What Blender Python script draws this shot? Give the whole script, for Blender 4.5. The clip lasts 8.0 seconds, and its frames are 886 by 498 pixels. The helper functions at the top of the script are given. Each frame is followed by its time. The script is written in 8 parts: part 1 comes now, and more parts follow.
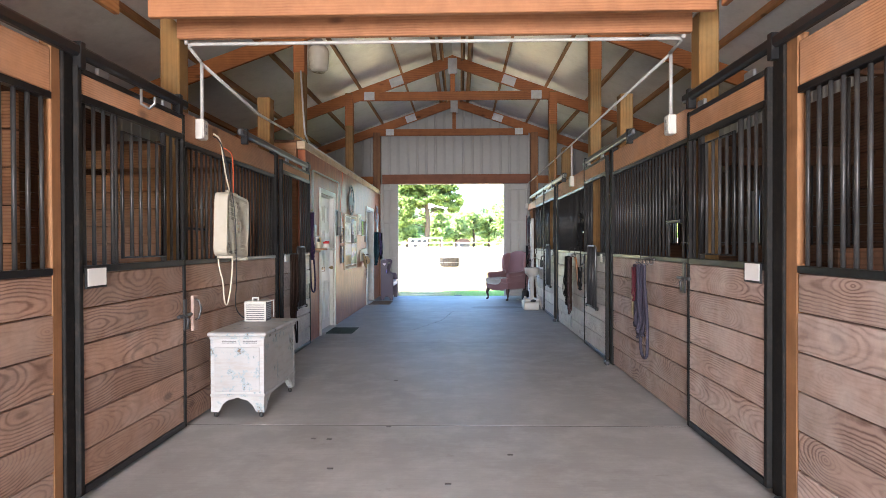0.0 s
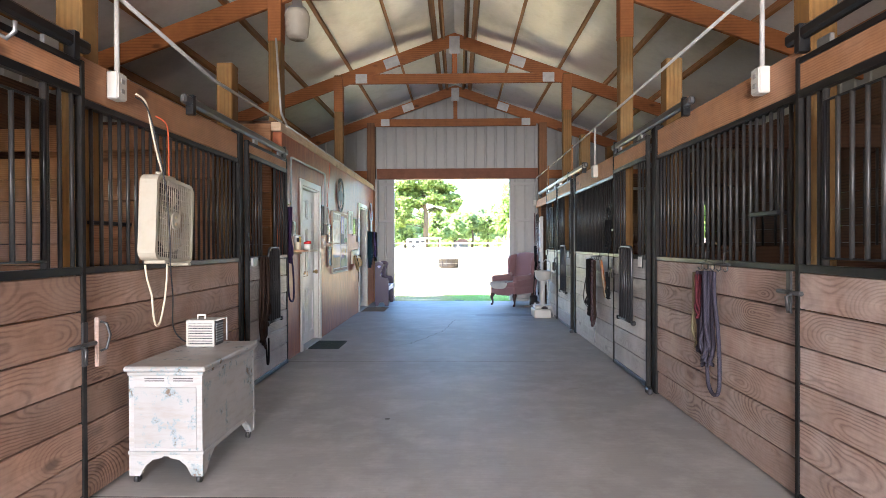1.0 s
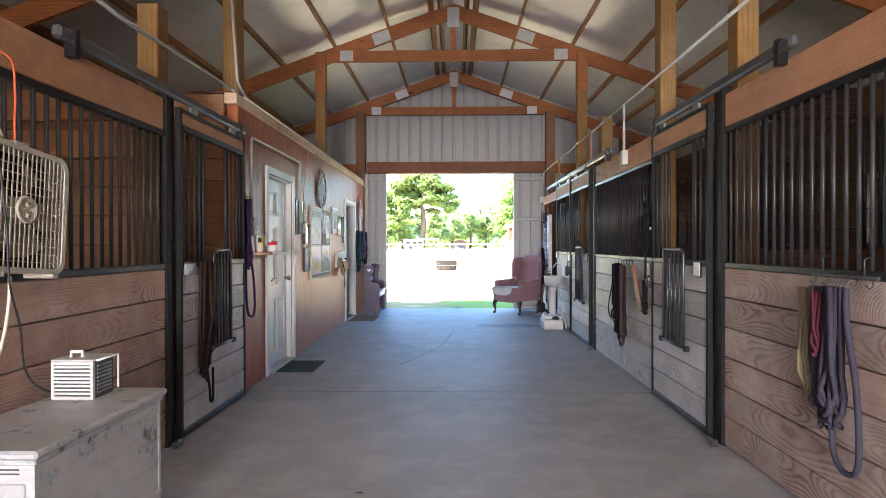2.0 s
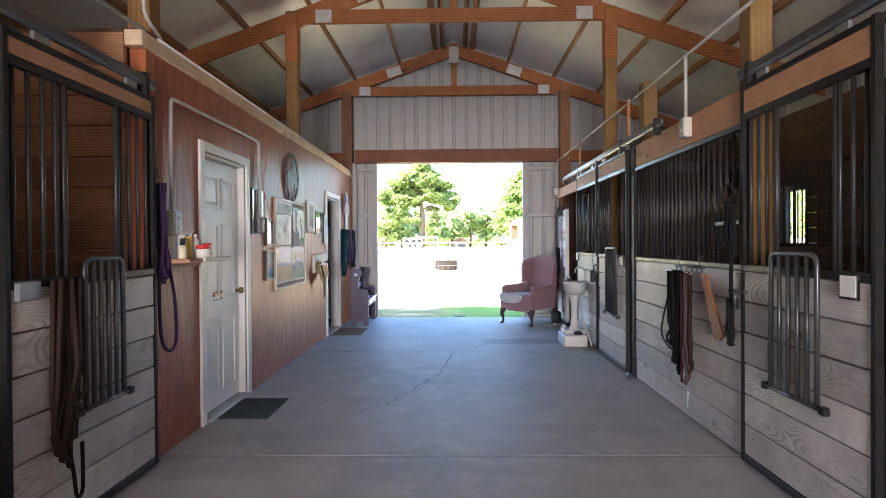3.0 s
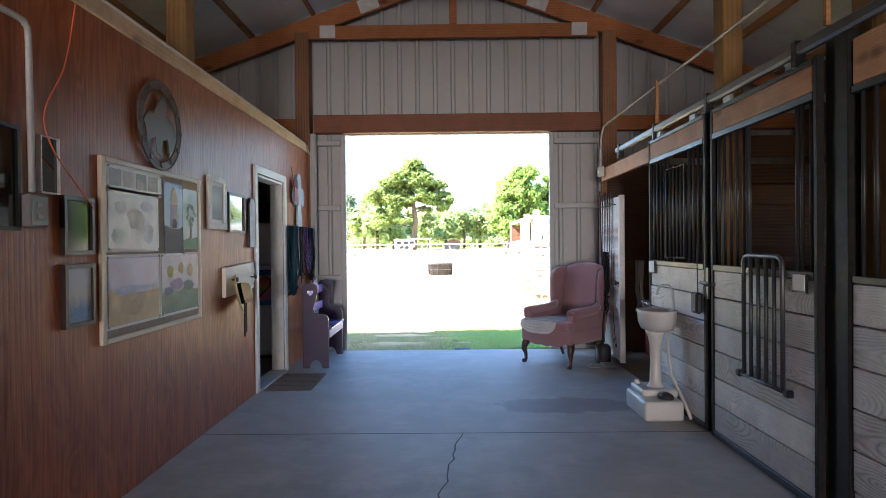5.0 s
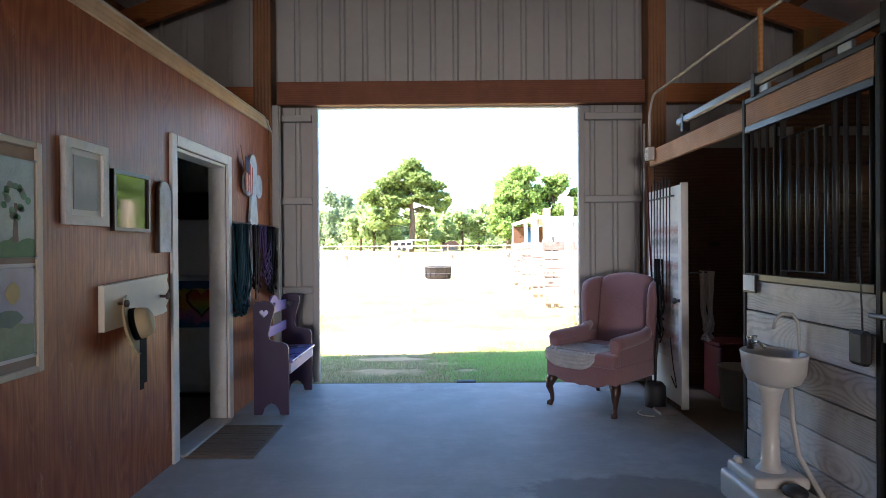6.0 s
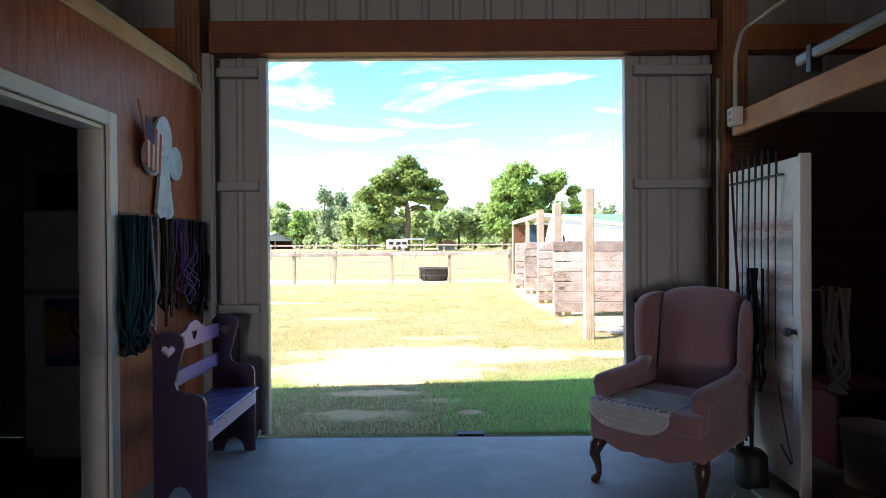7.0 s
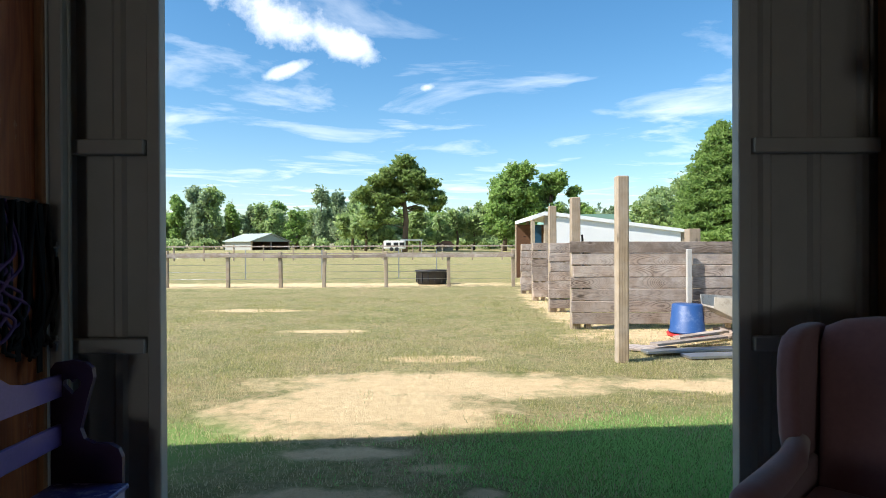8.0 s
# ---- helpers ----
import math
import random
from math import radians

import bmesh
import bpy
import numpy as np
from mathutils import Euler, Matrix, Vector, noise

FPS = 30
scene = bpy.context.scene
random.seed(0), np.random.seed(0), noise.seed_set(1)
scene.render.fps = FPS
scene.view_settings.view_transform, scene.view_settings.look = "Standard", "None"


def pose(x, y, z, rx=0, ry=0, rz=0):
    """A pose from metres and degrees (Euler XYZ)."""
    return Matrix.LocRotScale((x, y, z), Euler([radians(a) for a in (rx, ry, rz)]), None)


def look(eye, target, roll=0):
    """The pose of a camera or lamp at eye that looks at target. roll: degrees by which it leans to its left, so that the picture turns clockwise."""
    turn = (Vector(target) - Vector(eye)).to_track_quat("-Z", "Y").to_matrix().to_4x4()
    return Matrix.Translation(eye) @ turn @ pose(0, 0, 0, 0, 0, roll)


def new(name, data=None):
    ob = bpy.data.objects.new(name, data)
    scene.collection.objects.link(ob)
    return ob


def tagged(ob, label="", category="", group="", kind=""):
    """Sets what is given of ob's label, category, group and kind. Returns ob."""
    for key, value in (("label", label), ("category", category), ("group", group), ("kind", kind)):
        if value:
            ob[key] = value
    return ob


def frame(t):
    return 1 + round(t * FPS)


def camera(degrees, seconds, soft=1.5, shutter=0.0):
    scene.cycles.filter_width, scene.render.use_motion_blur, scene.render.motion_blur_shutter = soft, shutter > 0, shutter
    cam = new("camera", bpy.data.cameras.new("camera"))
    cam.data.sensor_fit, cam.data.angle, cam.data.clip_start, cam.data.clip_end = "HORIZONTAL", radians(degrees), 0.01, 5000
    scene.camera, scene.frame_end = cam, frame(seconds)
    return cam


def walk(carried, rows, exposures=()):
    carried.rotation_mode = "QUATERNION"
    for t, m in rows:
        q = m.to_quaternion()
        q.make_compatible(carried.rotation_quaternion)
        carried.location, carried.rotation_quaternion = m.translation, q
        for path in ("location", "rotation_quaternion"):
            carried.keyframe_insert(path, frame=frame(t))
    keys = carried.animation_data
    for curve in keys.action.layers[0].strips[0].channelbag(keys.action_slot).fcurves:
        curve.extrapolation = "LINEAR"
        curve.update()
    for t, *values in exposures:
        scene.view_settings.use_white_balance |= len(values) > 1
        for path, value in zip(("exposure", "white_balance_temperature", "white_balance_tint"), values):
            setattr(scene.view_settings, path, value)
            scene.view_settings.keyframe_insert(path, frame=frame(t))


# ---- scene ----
LONG = 1.087           # metres along y for each unit of the plan
cam = camera(72.4, 8.0, soft=0.8)
PATH = [
    (0, (0.168, -0.056, 1.325), (0.113, 1.943, 1.307), -0.2),
    (0.5, (0.116, 0.567, 1.328), (0.065, 2.567, 1.311), -0.2),
    (1, (0.087, 1.208, 1.322), (0.038, 3.207, 1.306), -0.2),
    (1.5, (0.074, 1.902, 1.326), (0.03, 3.901, 1.311), -0.2),
    (1.7, (0.07, 2.138, 1.323), (0.029, 4.137, 1.311), -0.1),
    (3, (0.045, 4.165, 1.356), (0.004, 6.165, 1.337), -0.4),
    (3.5, (-0.004, 4.964, 1.359), (-0.035, 6.963, 1.34), -0.4),
    (4, (-0.025, 5.768, 1.363), (-0.05, 7.767, 1.345), -0.4),
    (4.2, (-0.027, 6.037, 1.367), (-0.051, 8.036, 1.347), -0.4),
    (5.5, (-0.067, 8.259, 1.381), (-0.081, 10.259, 1.37), -0.6),
    (6, (-0.08, 9.093, 1.397), (-0.09, 11.093, 1.387), -0.4),
    (6.5, (-0.089, 9.94, 1.413), (-0.088, 11.94, 1.401), -0.4),
    (7, (-0.087, 10.787, 1.422), (-0.084, 12.787, 1.408), -0.4),
    (7.5, (-0.099, 11.667, 1.422), (-0.092, 13.667, 1.41), -0.5),
    (8, (-0.098, 12.523, 1.408), (-0.089, 14.523, 1.398), -0.2),
]
EXPOSURES = [(0, 3.76, 6200, 18), (0.5, 3.84, 6200, 18), (1.5, 3.92, 6200, 19), (3.5, 3.82, 6350, 23), (4, 3.60, 6400, 23), (5.5, 3.12, 6450, 24), (6, 2.92, 6450, 24), (6.5, 2.6, 6450, 23), (7, 1.96, 6450, 20), (7.5, 1.2, 6420, 15), (8, 0.74, 6400, 10)]
walk(cam, [(t, look(eye, target, roll)) for t, eye, target, roll in PATH], EXPOSURES)

# ---- world, sun and the daylight of the rear doorway ----
SUN_EL, SUN_DIR = radians(45), Vector((0.92, 0.39, 0)).normalized()
world = bpy.data.worlds.new("sky")
scene.world = world
world.use_nodes = True
wn, wl = world.node_tree.nodes, world.node_tree.links
wn.clear()
sky = wn.new("ShaderNodeTexSky")
sky.sky_type = "NISHITA"
sky.sun_disc = False
sky.sun_elevation = SUN_EL
sky.sun_rotation = math.atan2(-SUN_DIR.x, -SUN_DIR.y)
sky.air_density, sky.dust_density, sky.ozone_density = 1.0, 0.6, 2.0
# thin clouds drawn over the whole dome
wc = wn.new("ShaderNodeTexCoord")
wsep = wn.new("ShaderNodeSeparateXYZ")
wl.new(wc.outputs["Generated"], wsep.inputs[0])
wz = wn.new("ShaderNodeMath"); wz.operation = "MAXIMUM"; wz.inputs[1].default_value = 0.03
wl.new(wsep.outputs["Z"], wz.inputs[0])
wdx = wn.new("ShaderNodeMath"); wdx.operation = "DIVIDE"
wdy = wn.new("ShaderNodeMath"); wdy.operation = "DIVIDE"
wl.new(wsep.outputs["X"], wdx.inputs[0]); wl.new(wz.outputs[0], wdx.inputs[1])
wl.new(wsep.outputs["Y"], wdy.inputs[0]); wl.new(wz.outputs[0], wdy.inputs[1])
wcomb = wn.new("ShaderNodeCombineXYZ")
wl.new(wdx.outputs[0], wcomb.inputs[0]); wl.new(wdy.outputs[0], wcomb.inputs[1])
wnoise = wn.new("ShaderNodeTexNoise")
wnoise.inputs["Scale"].default_value = 0.75
wnoise.inputs["Detail"].default_value = 9.0
wnoise.inputs["Roughness"].default_value = 0.58
wnoise.inputs["Distortion"].default_value = 0.5
wl.new(wcomb.outputs[0], wnoise.inputs["Vector"])
wramp = wn.new("ShaderNodeValToRGB")
wramp.color_ramp.elements[0].position, wramp.color_ramp.elements[1].position = 0.52, 0.86
wramp.color_ramp.elements[0].color = (0, 0, 0, 1)
wramp.color_ramp.elements[1].color = (0.9, 0.9, 0.9, 1)
wl.new(wnoise.outputs[0], wramp.inputs[0])
# one heaped cloud over the far end of the yard
wu = wn.new("ShaderNodeMath"); wu.operation = "DIVIDE"
wv = wn.new("ShaderNodeMath"); wv.operation = "DIVIDE"
wy = wn.new("ShaderNodeMath"); wy.operation = "MAXIMUM"; wy.inputs[1].default_value = 0.02
wl.new(wsep.outputs["Y"], wy.inputs[0])
wl.new(wsep.outputs["X"], wu.inputs[0]); wl.new(wy.outputs[0], wu.inputs[1])
wl.new(wsep.outputs["Z"], wv.inputs[0]); wl.new(wy.outputs[0], wv.inputs[1])
wflat = wn.new("ShaderNodeCombineXYZ")
wl.new(wu.outputs[0], wflat.inputs[0]); wl.new(wv.outputs[0], wflat.inputs[1])
wpuff = wn.new("ShaderNodeTexNoise")
wpuff.inputs["Scale"].default_value, wpuff.inputs["Detail"].default_value, wpuff.inputs["Roughness"].default_value = 11.0, 8.0, 0.6
wl.new(wflat.outputs[0], wpuff.inputs["Vector"])


def heap(cx, cz, rx, rz, slope):
    shift = wn.new("ShaderNodeMapping")
    shift.vector_type = "TEXTURE"
    shift.inputs["Location"].default_value = (cx, cz, 0)
    shift.inputs["Rotation"].default_value = (0, 0, slope)
    shift.inputs["Scale"].default_value = (rx, rz, 1)
    wl.new(wflat.outputs[0], shift.inputs["Vector"])
    length = wn.new("ShaderNodeVectorMath"); length.operation = "LENGTH"
    wl.new(shift.outputs[0], length.inputs[0])
    near = wn.new("ShaderNodeMath"); near.operation = "SUBTRACT"; near.inputs[0].default_value = 1.0
    wl.new(length.outputs["Value"], near.inputs[1])
    return near.outputs[0]


wheap = None
for spot in ((-0.275, 0.378, 0.115, 0.05, -0.4), (-0.165, 0.338, 0.075, 0.028, -0.4), (-0.255, 0.29, 0.055, 0.014, 0.3), (-0.02, 0.262, 0.016, 0.009, 0.2)):
    got = heap(*spot)
    if wheap is None:
        wheap = got
    else:
        top = wn.new("ShaderNodeMath"); top.operation = "MAXIMUM"
        wl.new(wheap, top.inputs[0]); wl.new(got, top.inputs[1])
        wheap = top.outputs[0]
wsum = wn.new("ShaderNodeMath"); wsum.operation = "MULTIPLY_ADD"; wsum.inputs[1].default_value = 2.7
wl.new(wpuff.outputs[0], wsum.inputs[0]); wl.new(wheap, wsum.inputs[2])
wedge = wn.new("ShaderNodeMapRange")
wedge.inputs["From Min"].default_value, wedge.inputs["From Max"].default_value = 1.37, 2.3
wl.new(wsum.outputs[0], wedge.inputs["Value"])
wcover = wn.new("ShaderNodeMath"); wcover.operation = "MAXIMUM"
wl.new(wedge.outputs[0], wcover.inputs[0]); wl.new(wramp.outputs[0], wcover.inputs[1])
wmix = wn.new("ShaderNodeMix"); wmix.data_type = "RGBA"
wmix.inputs["B"].default_value = (9.5, 9.6, 9.8, 1)
wdeep = wn.new("ShaderNodeHueSaturation")
wdeep.inputs["Hue"].default_value = 0.494
wdeep.inputs["Saturation"].default_value = 1.29
wdeep.inputs["Value"].default_value = 1.05
wl.new(sky.outputs[0], wdeep.inputs["Color"])
wl.new(wcover.outputs[0], wmix.inputs["Factor"]); wl.new(wdeep.outputs[0], wmix.inputs["A"])
wbg = wn.new("ShaderNodeBackground"); wbg.inputs["Strength"].default_value = 0.106
wout = wn.new("ShaderNodeOutputWorld")
wl.new(wmix.outputs["Result"], wbg.inputs["Color"]); wl.new(wbg.outputs[0], wout.inputs["Surface"])

sun = new("sun", bpy.data.lights.new("sun", "SUN"))
sun.data.energy, sun.data.angle, sun.data.color = 5.0, radians(0.53), (1.0, 0.95, 0.87)
sun.matrix_world = look(-SUN_DIR * 30 * math.cos(SUN_EL) + Vector((0, 0, 30 * math.sin(SUN_EL))), (0, 0, 0))

# daylight coming in through the open doorway behind the walk
rear = new("rear_daylight", bpy.data.lights.new("rear_daylight", "AREA"))
rear.data.shape, rear.data.size, rear.data.size_y = "RECTANGLE", 2.6, 2.3
rear.data.energy, rear.data.color = 105.0, (1.0, 0.98, 0.95)
rear.matrix_world = look((-0.45, -5.15 * LONG, 1.2), (1.2, 4 * LONG, -0.1))

# ---- plan ----
# the plan is drawn in bays of 3.37 along y; a bay is 12 feet, so every y is built 1.087 times as long
AISLE = 1.83           # half width of the aisle
OUT = 4.6              # half width of the barn
Y0, Y1 = -5.0, 14.19   # inner faces of the rear and front gables
RIDGE_X, PITCH = 0.04, 0.355
RAFTER_TOP = 4.98       # at the ridge


def roof_z(x):
    return RAFTER_TOP - PITCH * abs(x - RIDGE_X)


# ---- mesh helpers ----
def world_of(ob):
    if ob is None:
        return Matrix.Identity(4)
    return world_of(ob.parent) @ ob.matrix_parent_inverse @ ob.matrix_basis


def along(m):
    """A pose of the plan, carried to its true place along the barn."""
    m = m.copy()
    m.translation.y *= LONG
    return m


def under(ob, parent):
    if parent is not None:
        ob.parent = parent
        ob.matrix_parent_inverse = world_of(parent).inverted()
    return ob


def mesh_of(bm, name, material, smooth=False):
    me = bpy.data.meshes.new(name)
    if smooth:
        for f in bm.faces:
            f.smooth = True
    bmesh.ops.scale(bm, vec=(1, LONG, 1), verts=bm.verts)
    bm.to_mesh(me)
    bm.free()
    for one in material if isinstance(material, (list, tuple)) else [material]:
        me.materials.append(one)
    return me


def part(name, bm, material, parent=None, label="", smooth=False):
    """One mesh object, modelled in world places, under a thing or a part."""
    ob = under(new(name, mesh_of(bm, name, material, smooth)), parent)
    if label:
        ob["label"] = label
    return ob


def piece(name, mesh, parent, m):
    """One of many alike pieces on one mesh, at the world pose m."""
    ob = new(name, mesh)
    ob.matrix_basis = along(m)
    return under(ob, parent)


def thing(name, place=(0, 0, 0), label="", category="", group="", kind="", turn=0.0):
    ob = new(name)
    ob.empty_display_size = 0.1
    ob.matrix_basis = along(pose(*place, 0, 0, turn))
    return tagged(ob, label, category, group, kind)


def add_box(bm, lo, hi, bevel=0.0, m=None):
    """A box between two corners, its edges softened by bevel."""
    lo, hi = Vector(lo), Vector(hi)
    got = bmesh.ops.create_cube(bm, size=1.0, matrix=Matrix.Translation((lo + hi) / 2) @ Matrix.Diagonal((*(hi - lo), 1)))
    verts = got["verts"]
    if bevel:
        edges = list({e for v in verts for e in v.link_edges})
        out = bmesh.ops.bevel(bm, geom=edges, offset=bevel, segments=1, affect="EDGES", profile=0.5)
        verts = list({v for f in out["faces"] for v in f.verts} | {v for v in verts if v.is_valid})
    if m is not None:
        bmesh.ops.transform(bm, matrix=m, verts=[v for v in verts if v.is_valid])
    return bm


def boxed(lo, hi, bevel=0.0, m=None):
    return add_box(bmesh.new(), lo, hi, bevel, m)


def add_tube(bm, points, radius, sides=8, closed=False):
    """A round bar along a line of points; radius may be a list."""
    pts = [Vector(p) for p in points]
    n = len(pts)
    radii = radius if isinstance(radius, (list, tuple)) else [radius] * n
    rings, up = [], None
    for i, p in enumerate(pts):
        a = pts[(i - 1) % n] if closed or i else pts[i]
        b = pts[(i + 1) % n] if closed or i < n - 1 else pts[i]
        d = (b - a).normalized()
        if up is None:
            up = d.orthogonal().normalized()
        up = (up - d * up.dot(d)).normalized()
        side = d.cross(up)
        rings.append([bm.verts.new(p + radii[i] * (math.cos(k) * up + math.sin(k) * side)) for k in (2 * math.pi * j / sides for j in range(sides))])
    for i in range(n if closed else n - 1):
        a, b = rings[i], rings[(i + 1) % n]
        for j in range(sides):
            f = bm.faces.new((a[j], a[(j + 1) % sides], b[(j + 1) % sides], b[j]))
            f.smooth = True
    if not closed:
        bm.faces.new(rings[0][::-1])
        bm.faces.new(rings[-1])
    return bm


def tube(points, radius, sides=8, closed=False):
    return add_tube(bmesh.new(), points, radius, sides, closed)


def add_lathe(bm, profile, centre, segments=24, sx=1.0, sy=1.0):
    """A turned shape: profile of (radius, height) round a vertical axis."""
    c = Vector(centre)
    rings = []
    for r, z in profile:
        rings.append([bm.verts.new(c + Vector((sx * r * math.cos(k), sy * r * math.sin(k), z))) for k in (2 * math.pi * j / segments for j in range(segments))])
    for a, b in zip(rings, rings[1:]):
        for j in range(segments):
            f = bm.faces.new((a[j], a[(j + 1) % segments], b[(j + 1) % segments], b[j]))
            f.smooth = True
    bm.faces.new(rings[0][::-1])
    bm.faces.new(rings[-1])
    return bm


def lathe(profile, centre, segments=24, sx=1.0, sy=1.0):
    return add_lathe(bmesh.new(), profile, centre, segments, sx, sy)


def add_slab(bm, outline, thick, m, holes=()):
    """A flat plate: outline in (u, v), extruded by thick along its normal, then posed by m."""
    loops = [outline, *holes]
    verts = []
    edges = []
    for loop in loops:
        vs = [bm.verts.new((u, v, 0)) for u, v in loop]
        verts += vs
        edges += [bm.edges.new((vs[i], vs[(i + 1) % len(vs)])) for i in range(len(vs))]
    if holes:
        faces = [g for g in bmesh.ops.triangle_fill(bm, use_beauty=True, use_dissolve=False, edges=edges, normal=(0, 0, 1))["geom"] if isinstance(g, bmesh.types.BMFace)]
    else:
        faces = [bm.faces.new(verts)]
    got = bmesh.ops.extrude_face_region(bm, geom=faces)["geom"]
    top = [g for g in got if isinstance(g, bmesh.types.BMVert)]
    bmesh.ops.translate(bm, vec=(0, 0, thick), verts=top)
    bmesh.ops.transform(bm, matrix=m, verts=verts + top)
    bmesh.ops.recalc_face_normals(bm, faces=bm.faces)
    return bm


def slab(outline, thick, m, holes=()):
    return add_slab(bmesh.new(), outline, thick, m, holes)


# plates lying in walls: u along y, v up, thickness along +x or -x
def on_wall(x, facing):
    """Pose for slab(): u runs along world y, v up, and the plate grows into the aisle."""
    return Matrix(((0, 0, facing, x), (1, 0, 0, 0), (0, 1, 0, 0), (0, 0, 0, 1)))


# ---- materials ----
def node_material(name):
    m = bpy.data.materials.new(name)
    m.use_nodes = True
    return m, m.node_tree.nodes, m.node_tree.links, m.node_tree.nodes["Principled BSDF"]


def noise_node(n, l, vec, scale, detail=4.0, rough=0.55, stretch=None, distort=0.0):
    if stretch:
        mp = n.new("ShaderNodeMapping")
        mp.inputs["Scale"].default_value = stretch
        l.new(vec, mp.inputs["Vector"])
        vec = mp.outputs[0]
    t = n.new("ShaderNodeTexNoise")
    t.inputs["Scale"].default_value, t.inputs["Detail"].default_value = scale, detail
    t.inputs["Roughness"].default_value, t.inputs["Distortion"].default_value = rough, distort
    l.new(vec, t.inputs["Vector"])
    return t.outputs[0]


def math_node(n, l, op, a, b=None, c=None):
    t = n.new("ShaderNodeMath")
    t.operation = op
    for i, v in enumerate((a, b, c)):
        if v is None:
            continue
        if isinstance(v, (int, float)):
            t.inputs[i].default_value = v
        else:
            l.new(v, t.inputs[i])
    return t.outputs[0]


def mix_node(n, l, fac, a, b, blend="MIX"):
    t = n.new("ShaderNodeMix")
    t.data_type, t.blend_type = "RGBA", blend
    for key, v in (("Factor", fac), ("A", a), ("B", b)):
        if isinstance(v, (int, float)):
            t.inputs[key].default_value = v
        elif isinstance(v, (tuple, list)):
            t.inputs[key].default_value = (*v, 1)
        else:
            l.new(v, t.inputs[key])
    return t.outputs["Result"]


def ramp_node(n, l, fac, lo, hi):
    t = n.new("ShaderNodeMapRange")
    t.inputs["From Min"].default_value, t.inputs["From Max"].default_value = lo, hi
    l.new(fac, t.inputs["Value"])
    return t.outputs[0]


def bump_node(n, l, bsdf, height, strength, distance=0.01):
    b = n.new("ShaderNodeBump")
    b.inputs["Strength"].default_value, b.inputs["Distance"].default_value = strength, distance
    l.new(height, b.inputs["Height"])
    l.new(b.outputs[0], bsdf.inputs["Normal"])


def own_coords(n, l):
    """Object coordinates, shifted by chance for each object and island, and that chance."""
    tc, info, geo = n.new("ShaderNodeTexCoord"), n.new("ShaderNodeObjectInfo"), n.new("ShaderNodeNewGeometry")
    chance = math_node(n, l, "FRACT", math_node(n, l, "ADD", info.outputs["Random"], geo.outputs["Random Per Island"]))
    shift = n.new("ShaderNodeVectorMath")
    shift.operation = "MULTIPLY_ADD"
    l.new(chance, shift.inputs[0])
    shift.inputs[1].default_value = (13.7, 71.3, 37.1)
    l.new(tc.outputs["Object"], shift.inputs[2])
    return shift.outputs[0], chance


